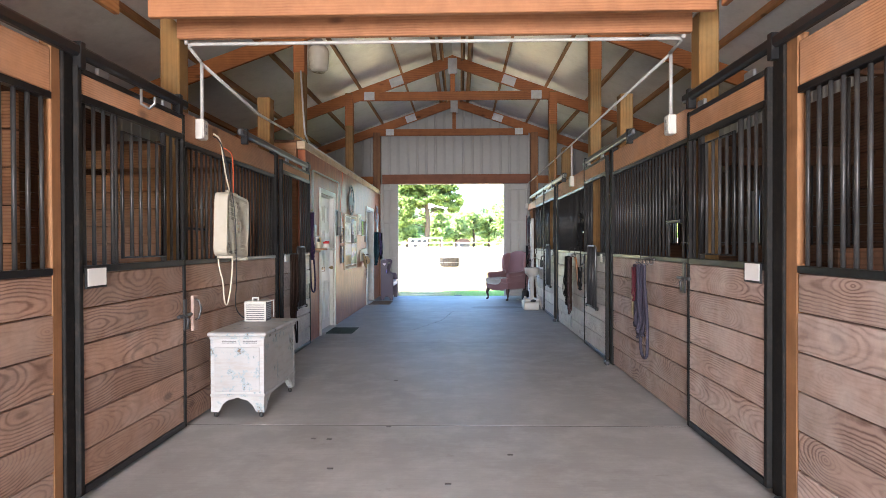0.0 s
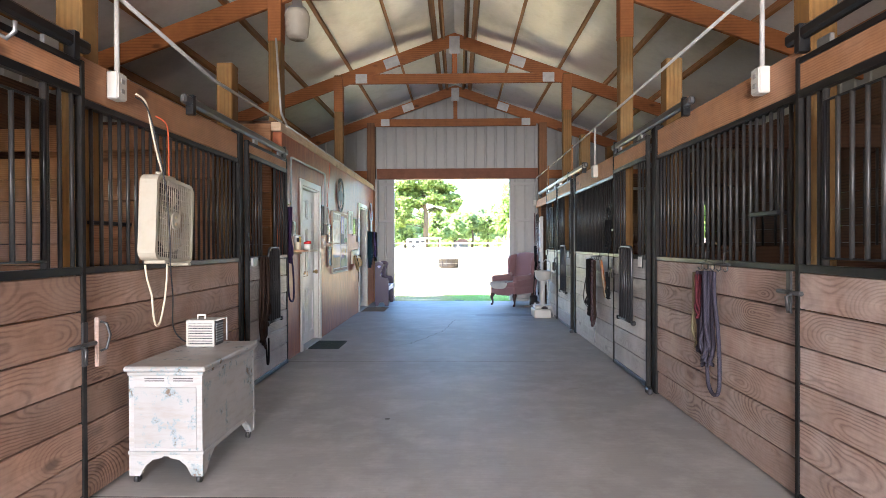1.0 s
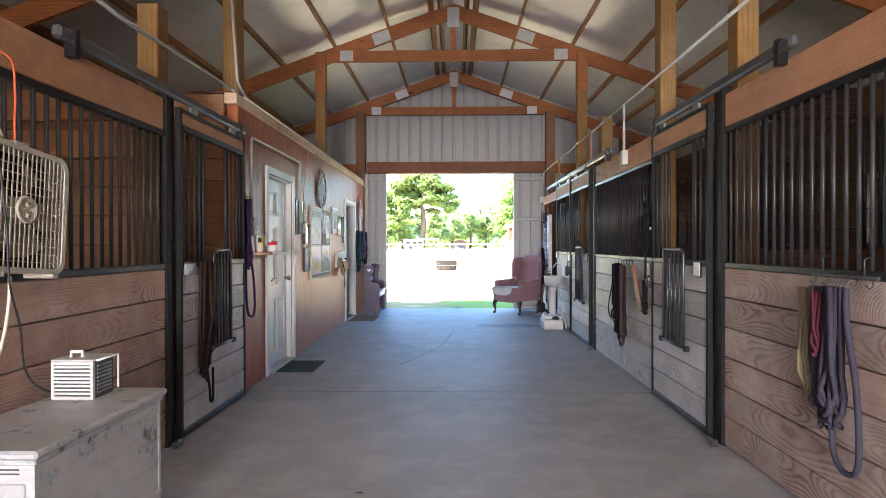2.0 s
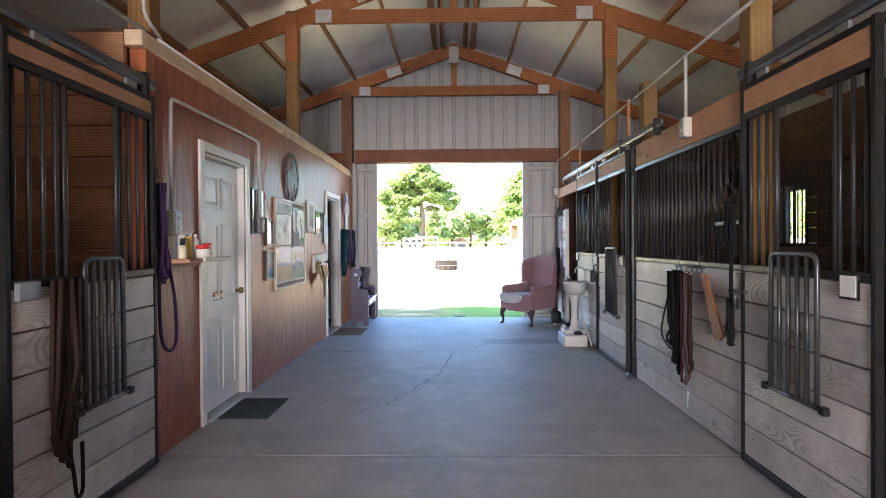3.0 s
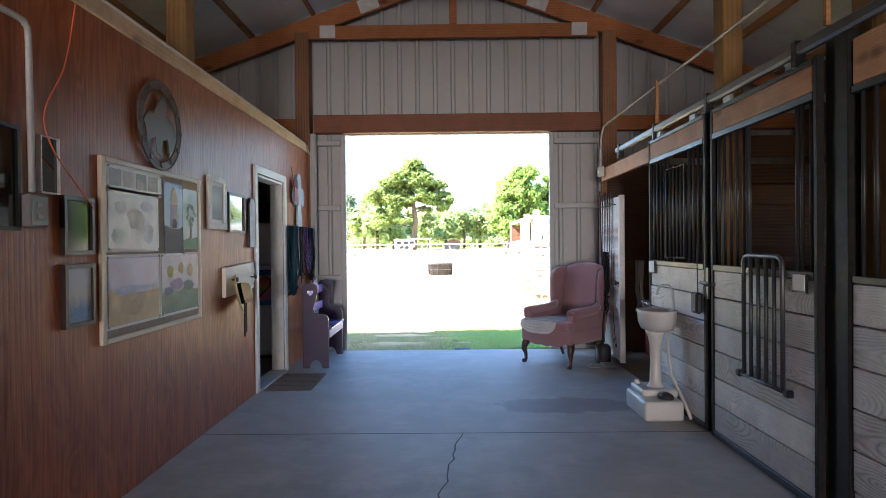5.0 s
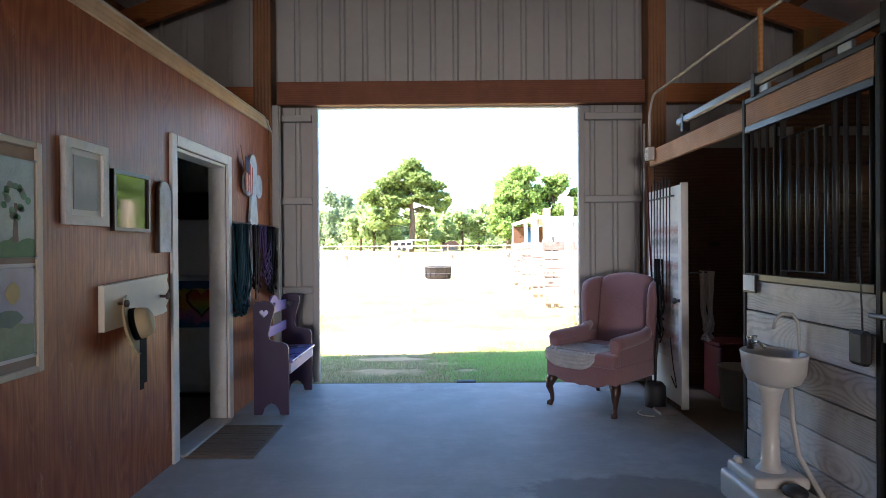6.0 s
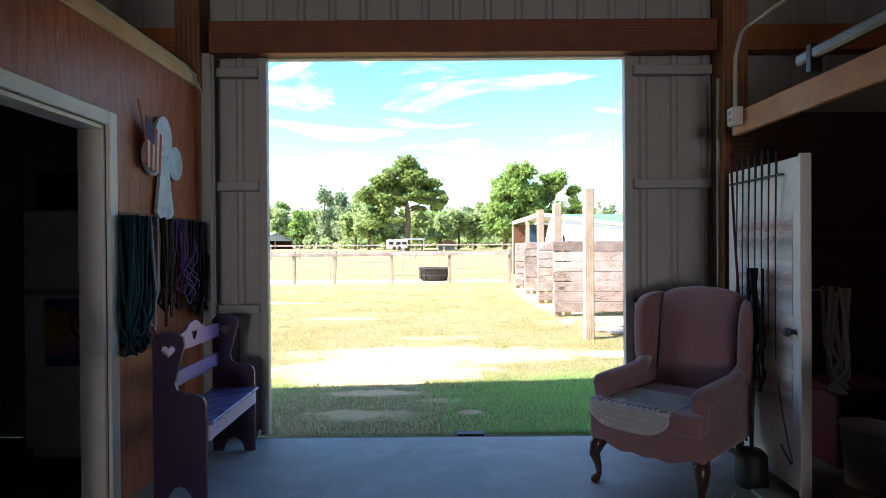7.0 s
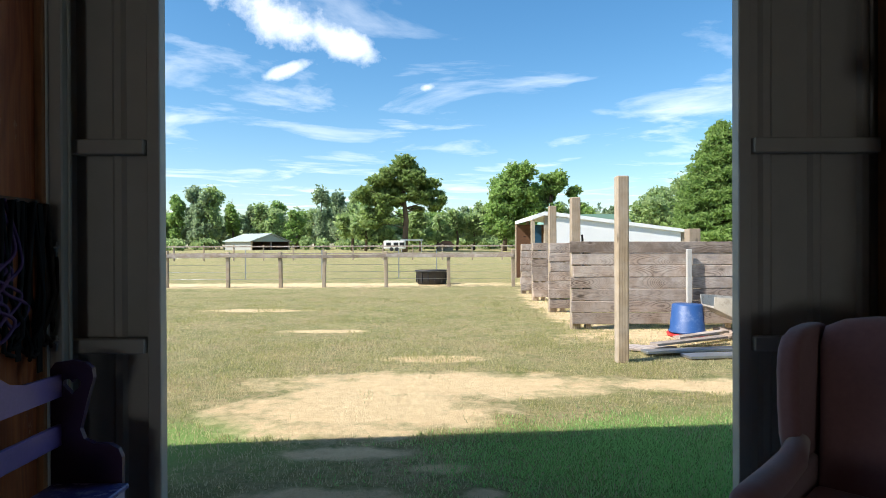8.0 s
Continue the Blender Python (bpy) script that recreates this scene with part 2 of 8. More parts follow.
def wood(name, dark, light, axis=1, rough=0.6, contrast=1.0, chance_by=0.3, wear=(0.5, 0.46, 0.42), worn=0.0, bump=0.35, ring=46.0, spec=0.35):
    """Sawn timber whose grain runs along one axis, with growth rings, knots, stains and worn grey."""
    m, n, l, b = node_material(name)
    vec, chance = own_coords(n, l)
    tc = n.new("ShaderNodeTexCoord")
    s_bow, s_fine = [0.5] * 3, [75.0] * 3
    s_bow[axis], s_fine[axis] = 1.15, 1.6
    # growth rings cut on the slant: the pith wanders along the board, so the rings rise into arches
    sep = n.new("ShaderNodeSeparateXYZ")
    l.new(tc.outputs["Object"], sep.inputs[0])
    across = sep.outputs["Z" if axis != 2 else "X"]
    bow = math_node(n, l, "MULTIPLY_ADD", noise_node(n, l, vec, 1.0, 1.0, 0.4, s_bow), 0.62, -0.24)
    side = math_node(n, l, "ADD", across, math_node(n, l, "MULTIPLY_ADD", chance, 0.16, -0.08))
    rings = math_node(n, l, "SQRT", math_node(n, l, "ADD", math_node(n, l, "MULTIPLY", bow, bow), math_node(n, l, "MULTIPLY", side, side)))
    rings = math_node(n, l, "ADD", rings, math_node(n, l, "MULTIPLY", noise_node(n, l, vec, 5.0, 3.0, 0.6), 0.022))
    rings = math_node(n, l, "MULTIPLY_ADD", math_node(n, l, "SINE", math_node(n, l, "MULTIPLY", rings, ring * 4.0)), 0.5, 0.5)
    rings = math_node(n, l, "POWER", rings, 2.4)
    fine = noise_node(n, l, vec, 1.0, 4.0, 0.6, s_fine)
    strength = math_node(n, l, "MULTIPLY_ADD", ramp_node(n, l, noise_node(n, l, vec, 1.9, 3.0), 0.38, 0.66), 0.52, 0.12)
    fac = math_node(n, l, "SUBTRACT", math_node(n, l, "MULTIPLY_ADD", ramp_node(n, l, fine, 0.25, 0.75), 0.34, 0.42), math_node(n, l, "MULTIPLY", rings, math_node(n, l, "MULTIPLY", strength, contrast)))
    col = mix_node(n, l, fac, dark, light)
    # knots
    s_knot = [3.2] * 3
    s_knot[axis] = 1.5
    mp = n.new("ShaderNodeMapping")
    mp.inputs["Scale"].default_value = s_knot
    l.new(vec, mp.inputs["Vector"])
    vor = n.new("ShaderNodeTexVoronoi")
    vor.inputs["Scale"].default_value = 1.0
    l.new(mp.outputs[0], vor.inputs["Vector"])
    knot = n.new("ShaderNodeMapRange")
    knot.inputs["From Min"].default_value, knot.inputs["From Max"].default_value = 0.06, 0.125
    knot.inputs["To Min"].default_value, knot.inputs["To Max"].default_value = 0.75, 0.0
    l.new(vor.outputs["Distance"], knot.inputs["Value"])
    col = mix_node(n, l, knot.outputs[0], col, tuple(0.35 * c for c in dark))
    # worn, greyed stretches
    blot = noise_node(n, l, vec, 2.2, 5.0, 0.65)
    col = mix_node(n, l, math_node(n, l, "MULTIPLY", ramp_node(n, l, blot, 0.42, 0.72), worn), col, wear)
    # board to board
    shade = math_node(n, l, "MULTIPLY_ADD", chance, chance_by, 1.0 - chance_by / 2)
    stain = math_node(n, l, "MULTIPLY_ADD", ramp_node(n, l, noise_node(n, l, vec, 5.5, 6.0, 0.7), 0.2, 0.8), 0.5, 0.74)
    grey = n.new("ShaderNodeCombineColor")
    both = math_node(n, l, "MULTIPLY", shade, stain)
    for k in range(3):
        l.new(both, grey.inputs[k])
    col = mix_node(n, l, 1.0, col, grey.outputs[0], "MULTIPLY")
    l.new(col, b.inputs["Base Color"])
    l.new(math_node(n, l, "MULTIPLY_ADD", fine, 0.2, rough - 0.1), b.inputs["Roughness"])
    b.inputs["Specular IOR Level"].default_value = spec
    bump_node(n, l, b, fac, bump, 0.004)
    return m


def plain(name, colour, rough=0.5, metal=0.0, vary=0.12, scale=9.0, bump=0.08, spec=0.5, dirt=None, dirty=0.0, sheen=0.0):
    """Paint, metal, plastic or cloth with uneven tone, fine relief and some dirt."""
    m, n, l, b = node_material(name)
    vec, chance = own_coords(n, l)
    big = noise_node(n, l, vec, scale * 0.35, 5.0, 0.6)
    small = noise_node(n, l, vec, scale * 9, 3.0, 0.6)
    tone = math_node(n, l, "ADD", math_node(n, l, "MULTIPLY", big, 0.7), math_node(n, l, "MULTIPLY", small, 0.3))
    col = mix_node(n, l, ramp_node(n, l, tone, 0.3, 0.7), tuple(c * (1 - vary) for c in colour), tuple(min(1, c * (1 + vary)) for c in colour))
    if dirt:
        spots = noise_node(n, l, vec, scale * 1.3, 7.0, 0.7)
        col = mix_node(n, l, math_node(n, l, "MULTIPLY", ramp_node(n, l, spots, 0.5, 0.68), dirty), col, dirt)
    l.new(col, b.inputs["Base Color"])
    l.new(math_node(n, l, "MULTIPLY_ADD", big, 0.3, rough - 0.15), b.inputs["Roughness"])
    b.inputs["Metallic"].default_value, b.inputs["Specular IOR Level"].default_value = metal, spec
    b.inputs["Sheen Weight"].default_value = sheen
    bump_node(n, l, b, small, bump, 0.003)
    return m


# left fronts tinted warm, right fronts cool: the light's tint put into worn boards
BOARD = wood("stall_board_brown", (0.15, 0.075, 0.048), (0.50, 0.315, 0.225), 1, 0.62, 1.0, 0.32, (0.50, 0.40, 0.34), 0.45, ring=110.0, bump=0.6)
BOARD_ROSE = wood("stall_board_weathered_cool", (0.17, 0.10, 0.078), (0.52, 0.375, 0.305), 1, 0.62, 1.0, 0.3, (0.53, 0.46, 0.42), 0.6, ring=110.0, bump=0.6)
BOARD_PALE = wood("stall_board_bleached", (0.22, 0.195, 0.175), (0.61, 0.58, 0.555), 1, 0.48, 0.85, 0.45, (0.58, 0.555, 0.53), 0.6, ring=120.0, bump=0.35, spec=0.65)
BOARD_FRESH = wood("header_board", (0.29, 0.125, 0.055), (0.57, 0.30, 0.155), 1, 0.6, 0.9, 0.3, worn=0.15, ring=120.0)
# inner boards coloured dark, the shade of the interiors put into the tone
BOARD_DIM = wood("shaded_inner_board", (0.055, 0.027, 0.016), (0.17, 0.088, 0.05), 1, 0.7, 0.9, 0.35)
POST = wood("treated_post", (0.14, 0.068, 0.018), (0.31, 0.16, 0.045), 2, 0.65, 0.8, 0.25, (0.22, 0.2, 0.1), 0.3)
AISLE_POST = wood("aisle_post_timber", (0.15, 0.068, 0.026), (0.34, 0.165, 0.072), 2, 0.65, 0.8, 0.25)
RAFTER = wood("rafter_timber", (0.23, 0.072, 0.02), (0.44, 0.165, 0.05), 0, 0.6, 0.9, 0.25)
PURLIN = wood("purlin_timber", (0.26, 0.105, 0.035), (0.46, 0.225, 0.085), 1, 0.6, 0.8, 0.3)
BEAM = wood("cross_beam_timber", (0.25, 0.095, 0.037), (0.44, 0.205, 0.095), 0, 0.6, 0.8, 0.2, ring=80.0)
WEATHERED = wood("weathered_timber", (0.15, 0.11, 0.085), (0.44, 0.35, 0.29), 0, 0.8, 1.3, 0.55, (0.52, 0.48, 0.45), 0.6, ring=90.0, bump=0.6)
WEATHERED_Z = wood("weathered_post", (0.22, 0.16, 0.10), (0.45, 0.36, 0.26), 2, 0.8, 0.9, 0.3, (0.45, 0.42, 0.39), 0.4)
BLACK = plain("black_painted_steel", (0.006, 0.0065, 0.0075), 0.36, 0.0, 0.3, 14, 0.05, 0.45, (0.035, 0.028, 0.022), 0.25)
BAR_PAINT = plain("grey_black_bar_paint", (0.030, 0.030, 0.030), 0.38, 0.0, 0.3, 14, 0.06, 0.4, (0.07, 0.05, 0.035), 0.3)
BLACK_DULL = plain("dull_black_post_paint", (0.008, 0.0075, 0.007), 0.6, 0.0, 0.3, 14, 0.12, 0.25, (0.05, 0.036, 0.026), 0.35)
STEEL = plain("grey_galvanised_steel", (0.36, 0.37, 0.38), 0.4, 0.8, 0.2, 12, 0.06)
CONDUIT = plain("grey_pvc_pipe", (0.44, 0.43, 0.41), 0.5, 0, 0.1, 8, 0.04, dirt=(0.28, 0.27, 0.22), dirty=0.4)
WHITE = plain("white_paint", (0.74, 0.73, 0.69), 0.45, 0, 0.08, 6, 0.08, dirt=(0.45, 0.4, 0.32), dirty=0.3)
CREAM = plain("cream_plastic", (0.46, 0.42, 0.335), 0.42, 0, 0.06, 6, 0.04, dirt=(0.4, 0.33, 0.22), dirty=0.35)
SIDING = plain("ivory_steel_siding", (0.37, 0.37, 0.35), 0.5, 0.1, 0.10, 1.2, 0.02, dirt=(0.36, 0.33, 0.28), dirty=0.25)
LINER = plain("silver_roof_liner", (0.84, 0.825, 0.79), 0.42, 0.15, 0.10, 2.0, 0.3, dirt=(0.5, 0.47, 0.42), dirty=0.3)
GLASS, gn, gl, gb = node_material("clear_glass")
gb.inputs["Transmission Weight"].default_value, gb.inputs["Roughness"].default_value = 1.0, 0.02


def concrete():
    m, n, l, b = node_material("brushed_concrete")
    tc = n.new("ShaderNodeTexCoord")
    v = tc.outputs["Object"]
    big, mid = noise_node(n, l, v, 0.55, 6.0, 0.6), noise_node(n, l, v, 3.0, 8.0, 0.7)
    fine, brush = noise_node(n, l, v, 60.0, 4.0, 0.7), noise_node(n, l, v, 1.0, 4.0, 0.6, (4.0, 90.0, 1.0))
    col = mix_node(n, l, ramp_node(n, l, big, 0.3, 0.7), (0.292, 0.287, 0.272), (0.42, 0.413, 0.392))
    col = mix_node(n, l, math_node(n, l, "MULTIPLY", ramp_node(n, l, mid, 0.45, 0.7), 0.6), col, (0.54, 0.535, 0.52))
    col = mix_node(n, l, math_node(n, l, "MULTIPLY", ramp_node(n, l, brush, 0.4, 0.7), 0.18), col, (0.22, 0.21, 0.2))
    spots = noise_node(n, l, v, 2.1, 9.0, 0.75)
    col = mix_node(n, l, math_node(n, l, "MULTIPLY", ramp_node(n, l, spots, 0.62, 0.72), 0.55), col, (0.17, 0.15, 0.13))
    # old damp stain by the wash basin
    sep = n.new("ShaderNodeSeparateXYZ")
    l.new(v, sep.inputs[0])
    ex = math_node(n, l, "DIVIDE", math_node(n, l, "SUBTRACT", sep.outputs["X"], 0.92), 0.62)
    ey = math_node(n, l, "DIVIDE", math_node(n, l, "SUBTRACT", sep.outputs["Y"], 11.5 * LONG), 0.24 * LONG)
    damp = math_node(n, l, "ADD", math_node(n, l, "ADD", math_node(n, l, "MULTIPLY", ex, ex), math_node(n, l, "MULTIPLY", ey, ey)), math_node(n, l, "MULTIPLY_ADD", mid, 2.4, -1.2))
    damp = math_node(n, l, "SUBTRACT", 1.0, ramp_node(n, l, damp, 0.75, 1.05))
    damp = math_node(n, l, "MAXIMUM", damp, 0.0)
    col = mix_node(n, l, math_node(n, l, "MULTIPLY", damp, 0.45), col, (0.13, 0.12, 0.11))
    l.new(col, b.inputs["Base Color"])
    l.new(math_node(n, l, "MULTIPLY_ADD", mid, 0.3, 0.42), b.inputs["Roughness"])
    b.inputs["Specular IOR Level"].default_value = 0.22
    h = math_node(n, l, "ADD", math_node(n, l, "MULTIPLY", fine, 0.5), math_node(n, l, "MULTIPLY", brush, 0.5))
    bump_node(n, l, b, h, 0.25, 0.004)
    return m


CONCRETE = concrete()
JOINT = plain("joint_shadow_grey", (0.10, 0.095, 0.09), 0.8)


def panelling():
    """Red-brown stained plywood with fine upright striations, blotches, scuffs and pale streaks of painted-in sheen."""
    m, n, l, b = node_material("red_brown_panelling")
    tc = n.new("ShaderNodeTexCoord")
    v = tc.outputs["Object"]
    sep = n.new("ShaderNodeSeparateXYZ")
    l.new(v, sep.inputs[0])
    groove = math_node(n, l, "SINE", math_node(n, l, "MULTIPLY", sep.outputs["Y"], 2 * math.pi / 0.032))
    groove = ramp_node(n, l, groove, 0.15, 0.95)
    grain = noise_node(n, l, v, 1.0, 4.0, 0.6, (30.0, 45.0, 1.1))
    flame = noise_node(n, l, v, 1.0, 2.0, 0.5, (2.0, 5.0, 0.9), 0.8)
    flame = math_node(n, l, "MULTIPLY_ADD", math_node(n, l, "SINE", math_node(n, l, "MULTIPLY", flame, 55.0)), 0.5, 0.5)
    fac = math_node(n, l, "ADD", math_node(n, l, "MULTIPLY", ramp_node(n, l, grain, 0.2, 0.8), 0.6), math_node(n, l, "MULTIPLY", flame, 0.4))
    col = mix_node(n, l, fac, (0.18, 0.036, 0.013), (0.50, 0.15, 0.05))
    col = mix_node(n, l, math_node(n, l, "MULTIPLY", groove, 0.09), col, (0.14, 0.04, 0.018))
    blotch = noise_node(n, l, v, 1.7, 6.0, 0.68)
    col = mix_node(n, l, math_node(n, l, "MULTIPLY", ramp_node(n, l, blotch, 0.42, 0.72), 0.5), col, (0.22, 0.052, 0.02))
    scuff = noise_node(n, l, v, 1.0, 8.0, 0.75, (9.0, 9.0, 4.0))
    col = mix_node(n, l, math_node(n, l, "MULTIPLY", ramp_node(n, l, scuff, 0.63, 0.7), 0.5), col, (0.60, 0.38, 0.28))
    # pale upright streaks: flame grain plus the wall's sheen painted as colour
    pale = noise_node(n, l, v, 1.0, 7.0, 0.7, (1.0, 7.0, 0.8), 0.4)
    col = mix_node(n, l, math_node(n, l, "MULTIPLY", ramp_node(n, l, pale, 0.5, 0.74), 0.30), col, (0.56, 0.27, 0.15))
    l.new(col, b.inputs["Base Color"])
    l.new(math_node(n, l, "MULTIPLY_ADD", pale, 0.3, 0.27), b.inputs["Roughness"])
    b.inputs["Specular IOR Level"].default_value = 0.4
    bump_node(n, l, b, math_node(n, l, "SUBTRACT", grain, math_node(n, l, "MULTIPLY", groove, 0.35)), 0.35, 0.003)
    return m


PANEL_RED = panelling()


# ---- floor ----
floor = thing("floor", (0, 0, 0), "grey brushed concrete aisle floor with a long crack", kind="structure")
for a, b in ((-7.0, 3.983), (3.997, 7.363), (7.377, 10.813), (10.827, 14.03)):
    part("slab", boxed((-1.86, a, -0.12), (1.86, b, 0.0), 0.0015), CONCRETE, floor)
part("joint_bed", boxed((-1.86, -7.0, -0.14), (1.86, 14.05, -0.0015)), JOINT, floor)


def ribbon(points, width, z):
    bm = bmesh.new()
    last = None
    for i, (x, y) in enumerate(points):
        w = width * (0.5 + random.random())
        pair = (bm.verts.new((x - w, y, z)), bm.verts.new((x + w, y, z)))
        if last:
            bm.faces.new((last[0], last[1], pair[1], pair[0]))
        last = pair
    return bm


crack = []
knots = ((0.03, 10.82), (-0.13, 9.65), (-0.37, 8.94), (-0.55, 8.5), (-0.9, 8.2))
for (xa, ya), (xb, yb) in zip(knots, knots[1:]):
    for i in range(14):
        f = i / 14
        crack.append((xa + (xb - xa) * f + random.uniform(-0.025, 0.025), ya + (yb - ya) * f))
part("crack", ribbon(crack, 0.0045, 0.0025), JOINT, floor, "dark hairline crack in the slab")
STALL_DIRT = plain("stall_bedding", (0.20, 0.15, 0.10), 0.9, 0, 0.3, 6, 0.6)
for sx in (-1, 1):
    part("stall_floor", boxed((min(sx * 1.865, sx * OUT), Y0, -0.15), (max(sx * 1.865, sx * OUT), 14.15, -0.02)), STALL_DIRT, floor)


# ---- ribbed steel walls ----
def ribbed(u0, u1, low, high, m, pitch=0.235, back=0.07, holes=()):
    """Ribbed sheet over u0..u1 with an outer skin behind it; high is a function of u. holes: (u0, u1, v0, v1)."""
    bm = bmesh.new()
    us = {u0, u1}
    k = math.floor(u0 / pitch)
    while k * pitch < u1:
        for d, in ((0.0,), (0.018,), (0.05,), (0.068,), (0.14,), (0.15,), (0.16,)):
            us.add(k * pitch + d)
        k += 1
    for a, b, _, _ in holes:
        us |= {a, b}
    us = sorted(u for u in us if u0 <= u <= u1)

    def depth(u):
        f = (u % pitch)
        if 0.017 <= f <= 0.051:
            return 0.015
        return 0.0

    for a, b in zip(us, us[1:]):
        if b - a < 1e-6:
            continue
        spans = [(low, None)]
        for ha, hb, va, vb in holes:
            if ha <= (a + b) / 2 <= hb:
                spans = [(low, va), (vb, None)]
        for lo, hi in spans:
            if hi is not None and hi - lo < 1e-4:
                continue
            for level, flip in ((0, False), (-back, True)):
                da, db = (depth(a), depth(b)) if not flip else (0, 0)
                q = [bm.verts.new((a, lo, level + da)), bm.verts.new((b, lo, level + db)), bm.verts.new((b, hi if hi is not None else high(b), level + db)), bm.verts.new((a, hi if hi is not None else high(a), level + da))]
                bm.faces.new(q[::-1] if flip else q)
    bmesh.ops.remove_doubles(bm, verts=bm.verts, dist=1e-5)
    bmesh.ops.transform(bm, matrix=m, verts=bm.verts)
    return bm


FACE_IN_FRONT = Matrix(((1, 0, 0, 0), (0, 0, -1, 14.16), (0, 1, 0, 0), (0, 0, 0, 1)))
FACE_IN_REAR = Matrix(((1, 0, 0, 0), (0, 0, 1, Y0 - 0.1), (0, 1, 0, 0), (0, 0, 0, 1)))
DOOR_L, DOOR_R, DOOR_H = -1.395, 1.29, 2.83
LINTEL = wood("dark_lintel_timber", (0.13, 0.045, 0.022), (0.27, 0.10, 0.048), 0, 0.6, 0.8, 0.2, ring=70.0)
wall_front = thing("wall_front", (0, 14.2, 0), "ivory ribbed steel gable wall with a wide open doorway", kind="structure")
part("siding", ribbed(-OUT, DOOR_L - 0.045, -0.02, lambda u: roof_z(u) + 0.14, FACE_IN_FRONT, back=0.03), SIDING, wall_front)
part("siding", ribbed(DOOR_R + 0.045, OUT, -0.02, lambda u: roof_z(u) + 0.14, FACE_IN_FRONT, back=0.03), SIDING, wall_front)
part("siding", ribbed(DOOR_L - 0.045, DOOR_R + 0.045, DOOR_H + 0.02, lambda u: roof_z(u) + 0.14, FACE_IN_FRONT, back=0.03), SIDING, wall_front)
part("lintel", boxed((-1.79, 14.02, 2.84), (1.95, 14.13, 3.075), 0.006), LINTEL, wall_front, "red-brown timber lintel above the doorway")
part("lintel", boxed((-4.55, 14.02, 2.84), (-2.02, 14.13, 3.03), 0.006), RAFTER, wall_front)
part("lintel", boxed((2.14, 14.02, 2.84), (4.55, 14.13, 3.03), 0.006), RAFTER, wall_front)
for x, w in ((DOOR_L - 0.03, 0.03), (DOOR_R + 0.03, 0.03)):
    part("jamb", boxed((x - w, 14.103, 0.0), (x + w, 14.165, DOOR_H), 0.004), SIDING, wall_front, "folded ivory steel jamb of the doorway")
part("jamb", boxed((DOOR_L - 0.05, 14.132, DOOR_H), (DOOR_R + 0.05, 14.20, DOOR_H + 0.035), 0.004), SIDING, wall_front)
for a, b in ((-1.80, DOOR_L - 0.062), (DOOR_R + 0.062, 1.94)):
    for z in (0.95, 1.87, 2.72):
        part("girt", boxed((a, 14.08, z - 0.035), (b, 14.137, z + 0.035), 0.006), SIDING, wall_front)
    part("girt", boxed((a, 14.05, 0.0), (b, 14.137, 0.05), 0.004), SIDING, wall_front)
for x in (-1.915, 2.045):
    part("gable_post", boxed((x - 0.09, 13.95, -0.02), (x + 0.09, 14.13, roof_z(x) - 0.16), 0.006), wood("gable_post_timber", (0.14, 0.06, 0.025), (0.30, 0.14, 0.06), 2) if x < 0 else bpy.data.materials["gable_post_timber"], wall_front)
for x in (-3.6, 3.6):
    part("gable_post", boxed((x - 0.09, 13.95, -0.02), (x + 0.09, 14.13, roof_z(x) - 0.16), 0.006), POST, wall_front)

wall_rear = thing("wall_rear", (0, Y0, 0), "ivory ribbed steel rear gable with an open doorway", kind="structure")
part("siding", ribbed(-OUT, -1.8, -0.02, lambda u: roof_z(u) + 0.14, FACE_IN_REAR), SIDING, wall_rear)
part("siding", ribbed(1.8, OUT, -0.02, lambda u: roof_z(u) + 0.14, FACE_IN_REAR), SIDING, wall_rear)
part("siding", ribbed(-1.8, 1.8, 3.1, lambda u: roof_z(u) + 0.14, FACE_IN_REAR), SIDING, wall_rear)
SIDE_L = Matrix(((0, 0, 1, -OUT), (-1, 0, 0, 0), (0, 1, 0, 0), (0, 0, 0, 1)))
SIDE_R = Matrix(((0, 0, -1, OUT), (1, 0, 0, 0), (0, 1, 0, 0), (0, 0, 0, 1)))
# unseen openings, added to let daylight into the left stalls
LEFT_LIGHT_OPENINGS = ((1.2, 1.85), (4.75, 5.4))
wall_left = thing("wall_left", (-OUT, 5, 0), "ivory ribbed steel outer wall behind the stalls", kind="structure")
part("siding", ribbed(-14.19, 5.1, -0.02, lambda u: roof_z(OUT) + 0.14, SIDE_L, holes=[(-b, -a, 1.3, 2.03) for a, b in LEFT_LIGHT_OPENINGS]), SIDING, wall_left)
wall_right = thing("wall_right", (OUT, 5, 0), "ivory ribbed steel outer wall with stall windows", kind="structure")
RIGHT_WINDOWS = ((7.75, 8.4), (10.95, 11.6))
part("siding", ribbed(-5.1, 14.19, -0.02, lambda u: roof_z(OUT) + 0.14, SIDE_R, holes=[(a, b, 1.3, 2.03) for a, b in RIGHT_WINDOWS]), SIDING, wall_right)
for a, b in RIGHT_WINDOWS:
    bm = bmesh.new()
    for k in range(7):
        y = a + (b - a) * (k + 0.5) / 7
        add_tube(bm, [(OUT - 0.03, y, 1.3), (OUT - 0.03, y, 2.03)], 0.01, 6)
    part("window_bars", bm, BLACK, wall_right)

# ---- roof ----
roof = thing("roof", (0, 5, 4), "gable roof with silvery foil liner over timber purlins", kind="structure")
PURLIN_X = (0.34, 1.0, 1.82, 2.62, 3.42, 4.22, 5.0)


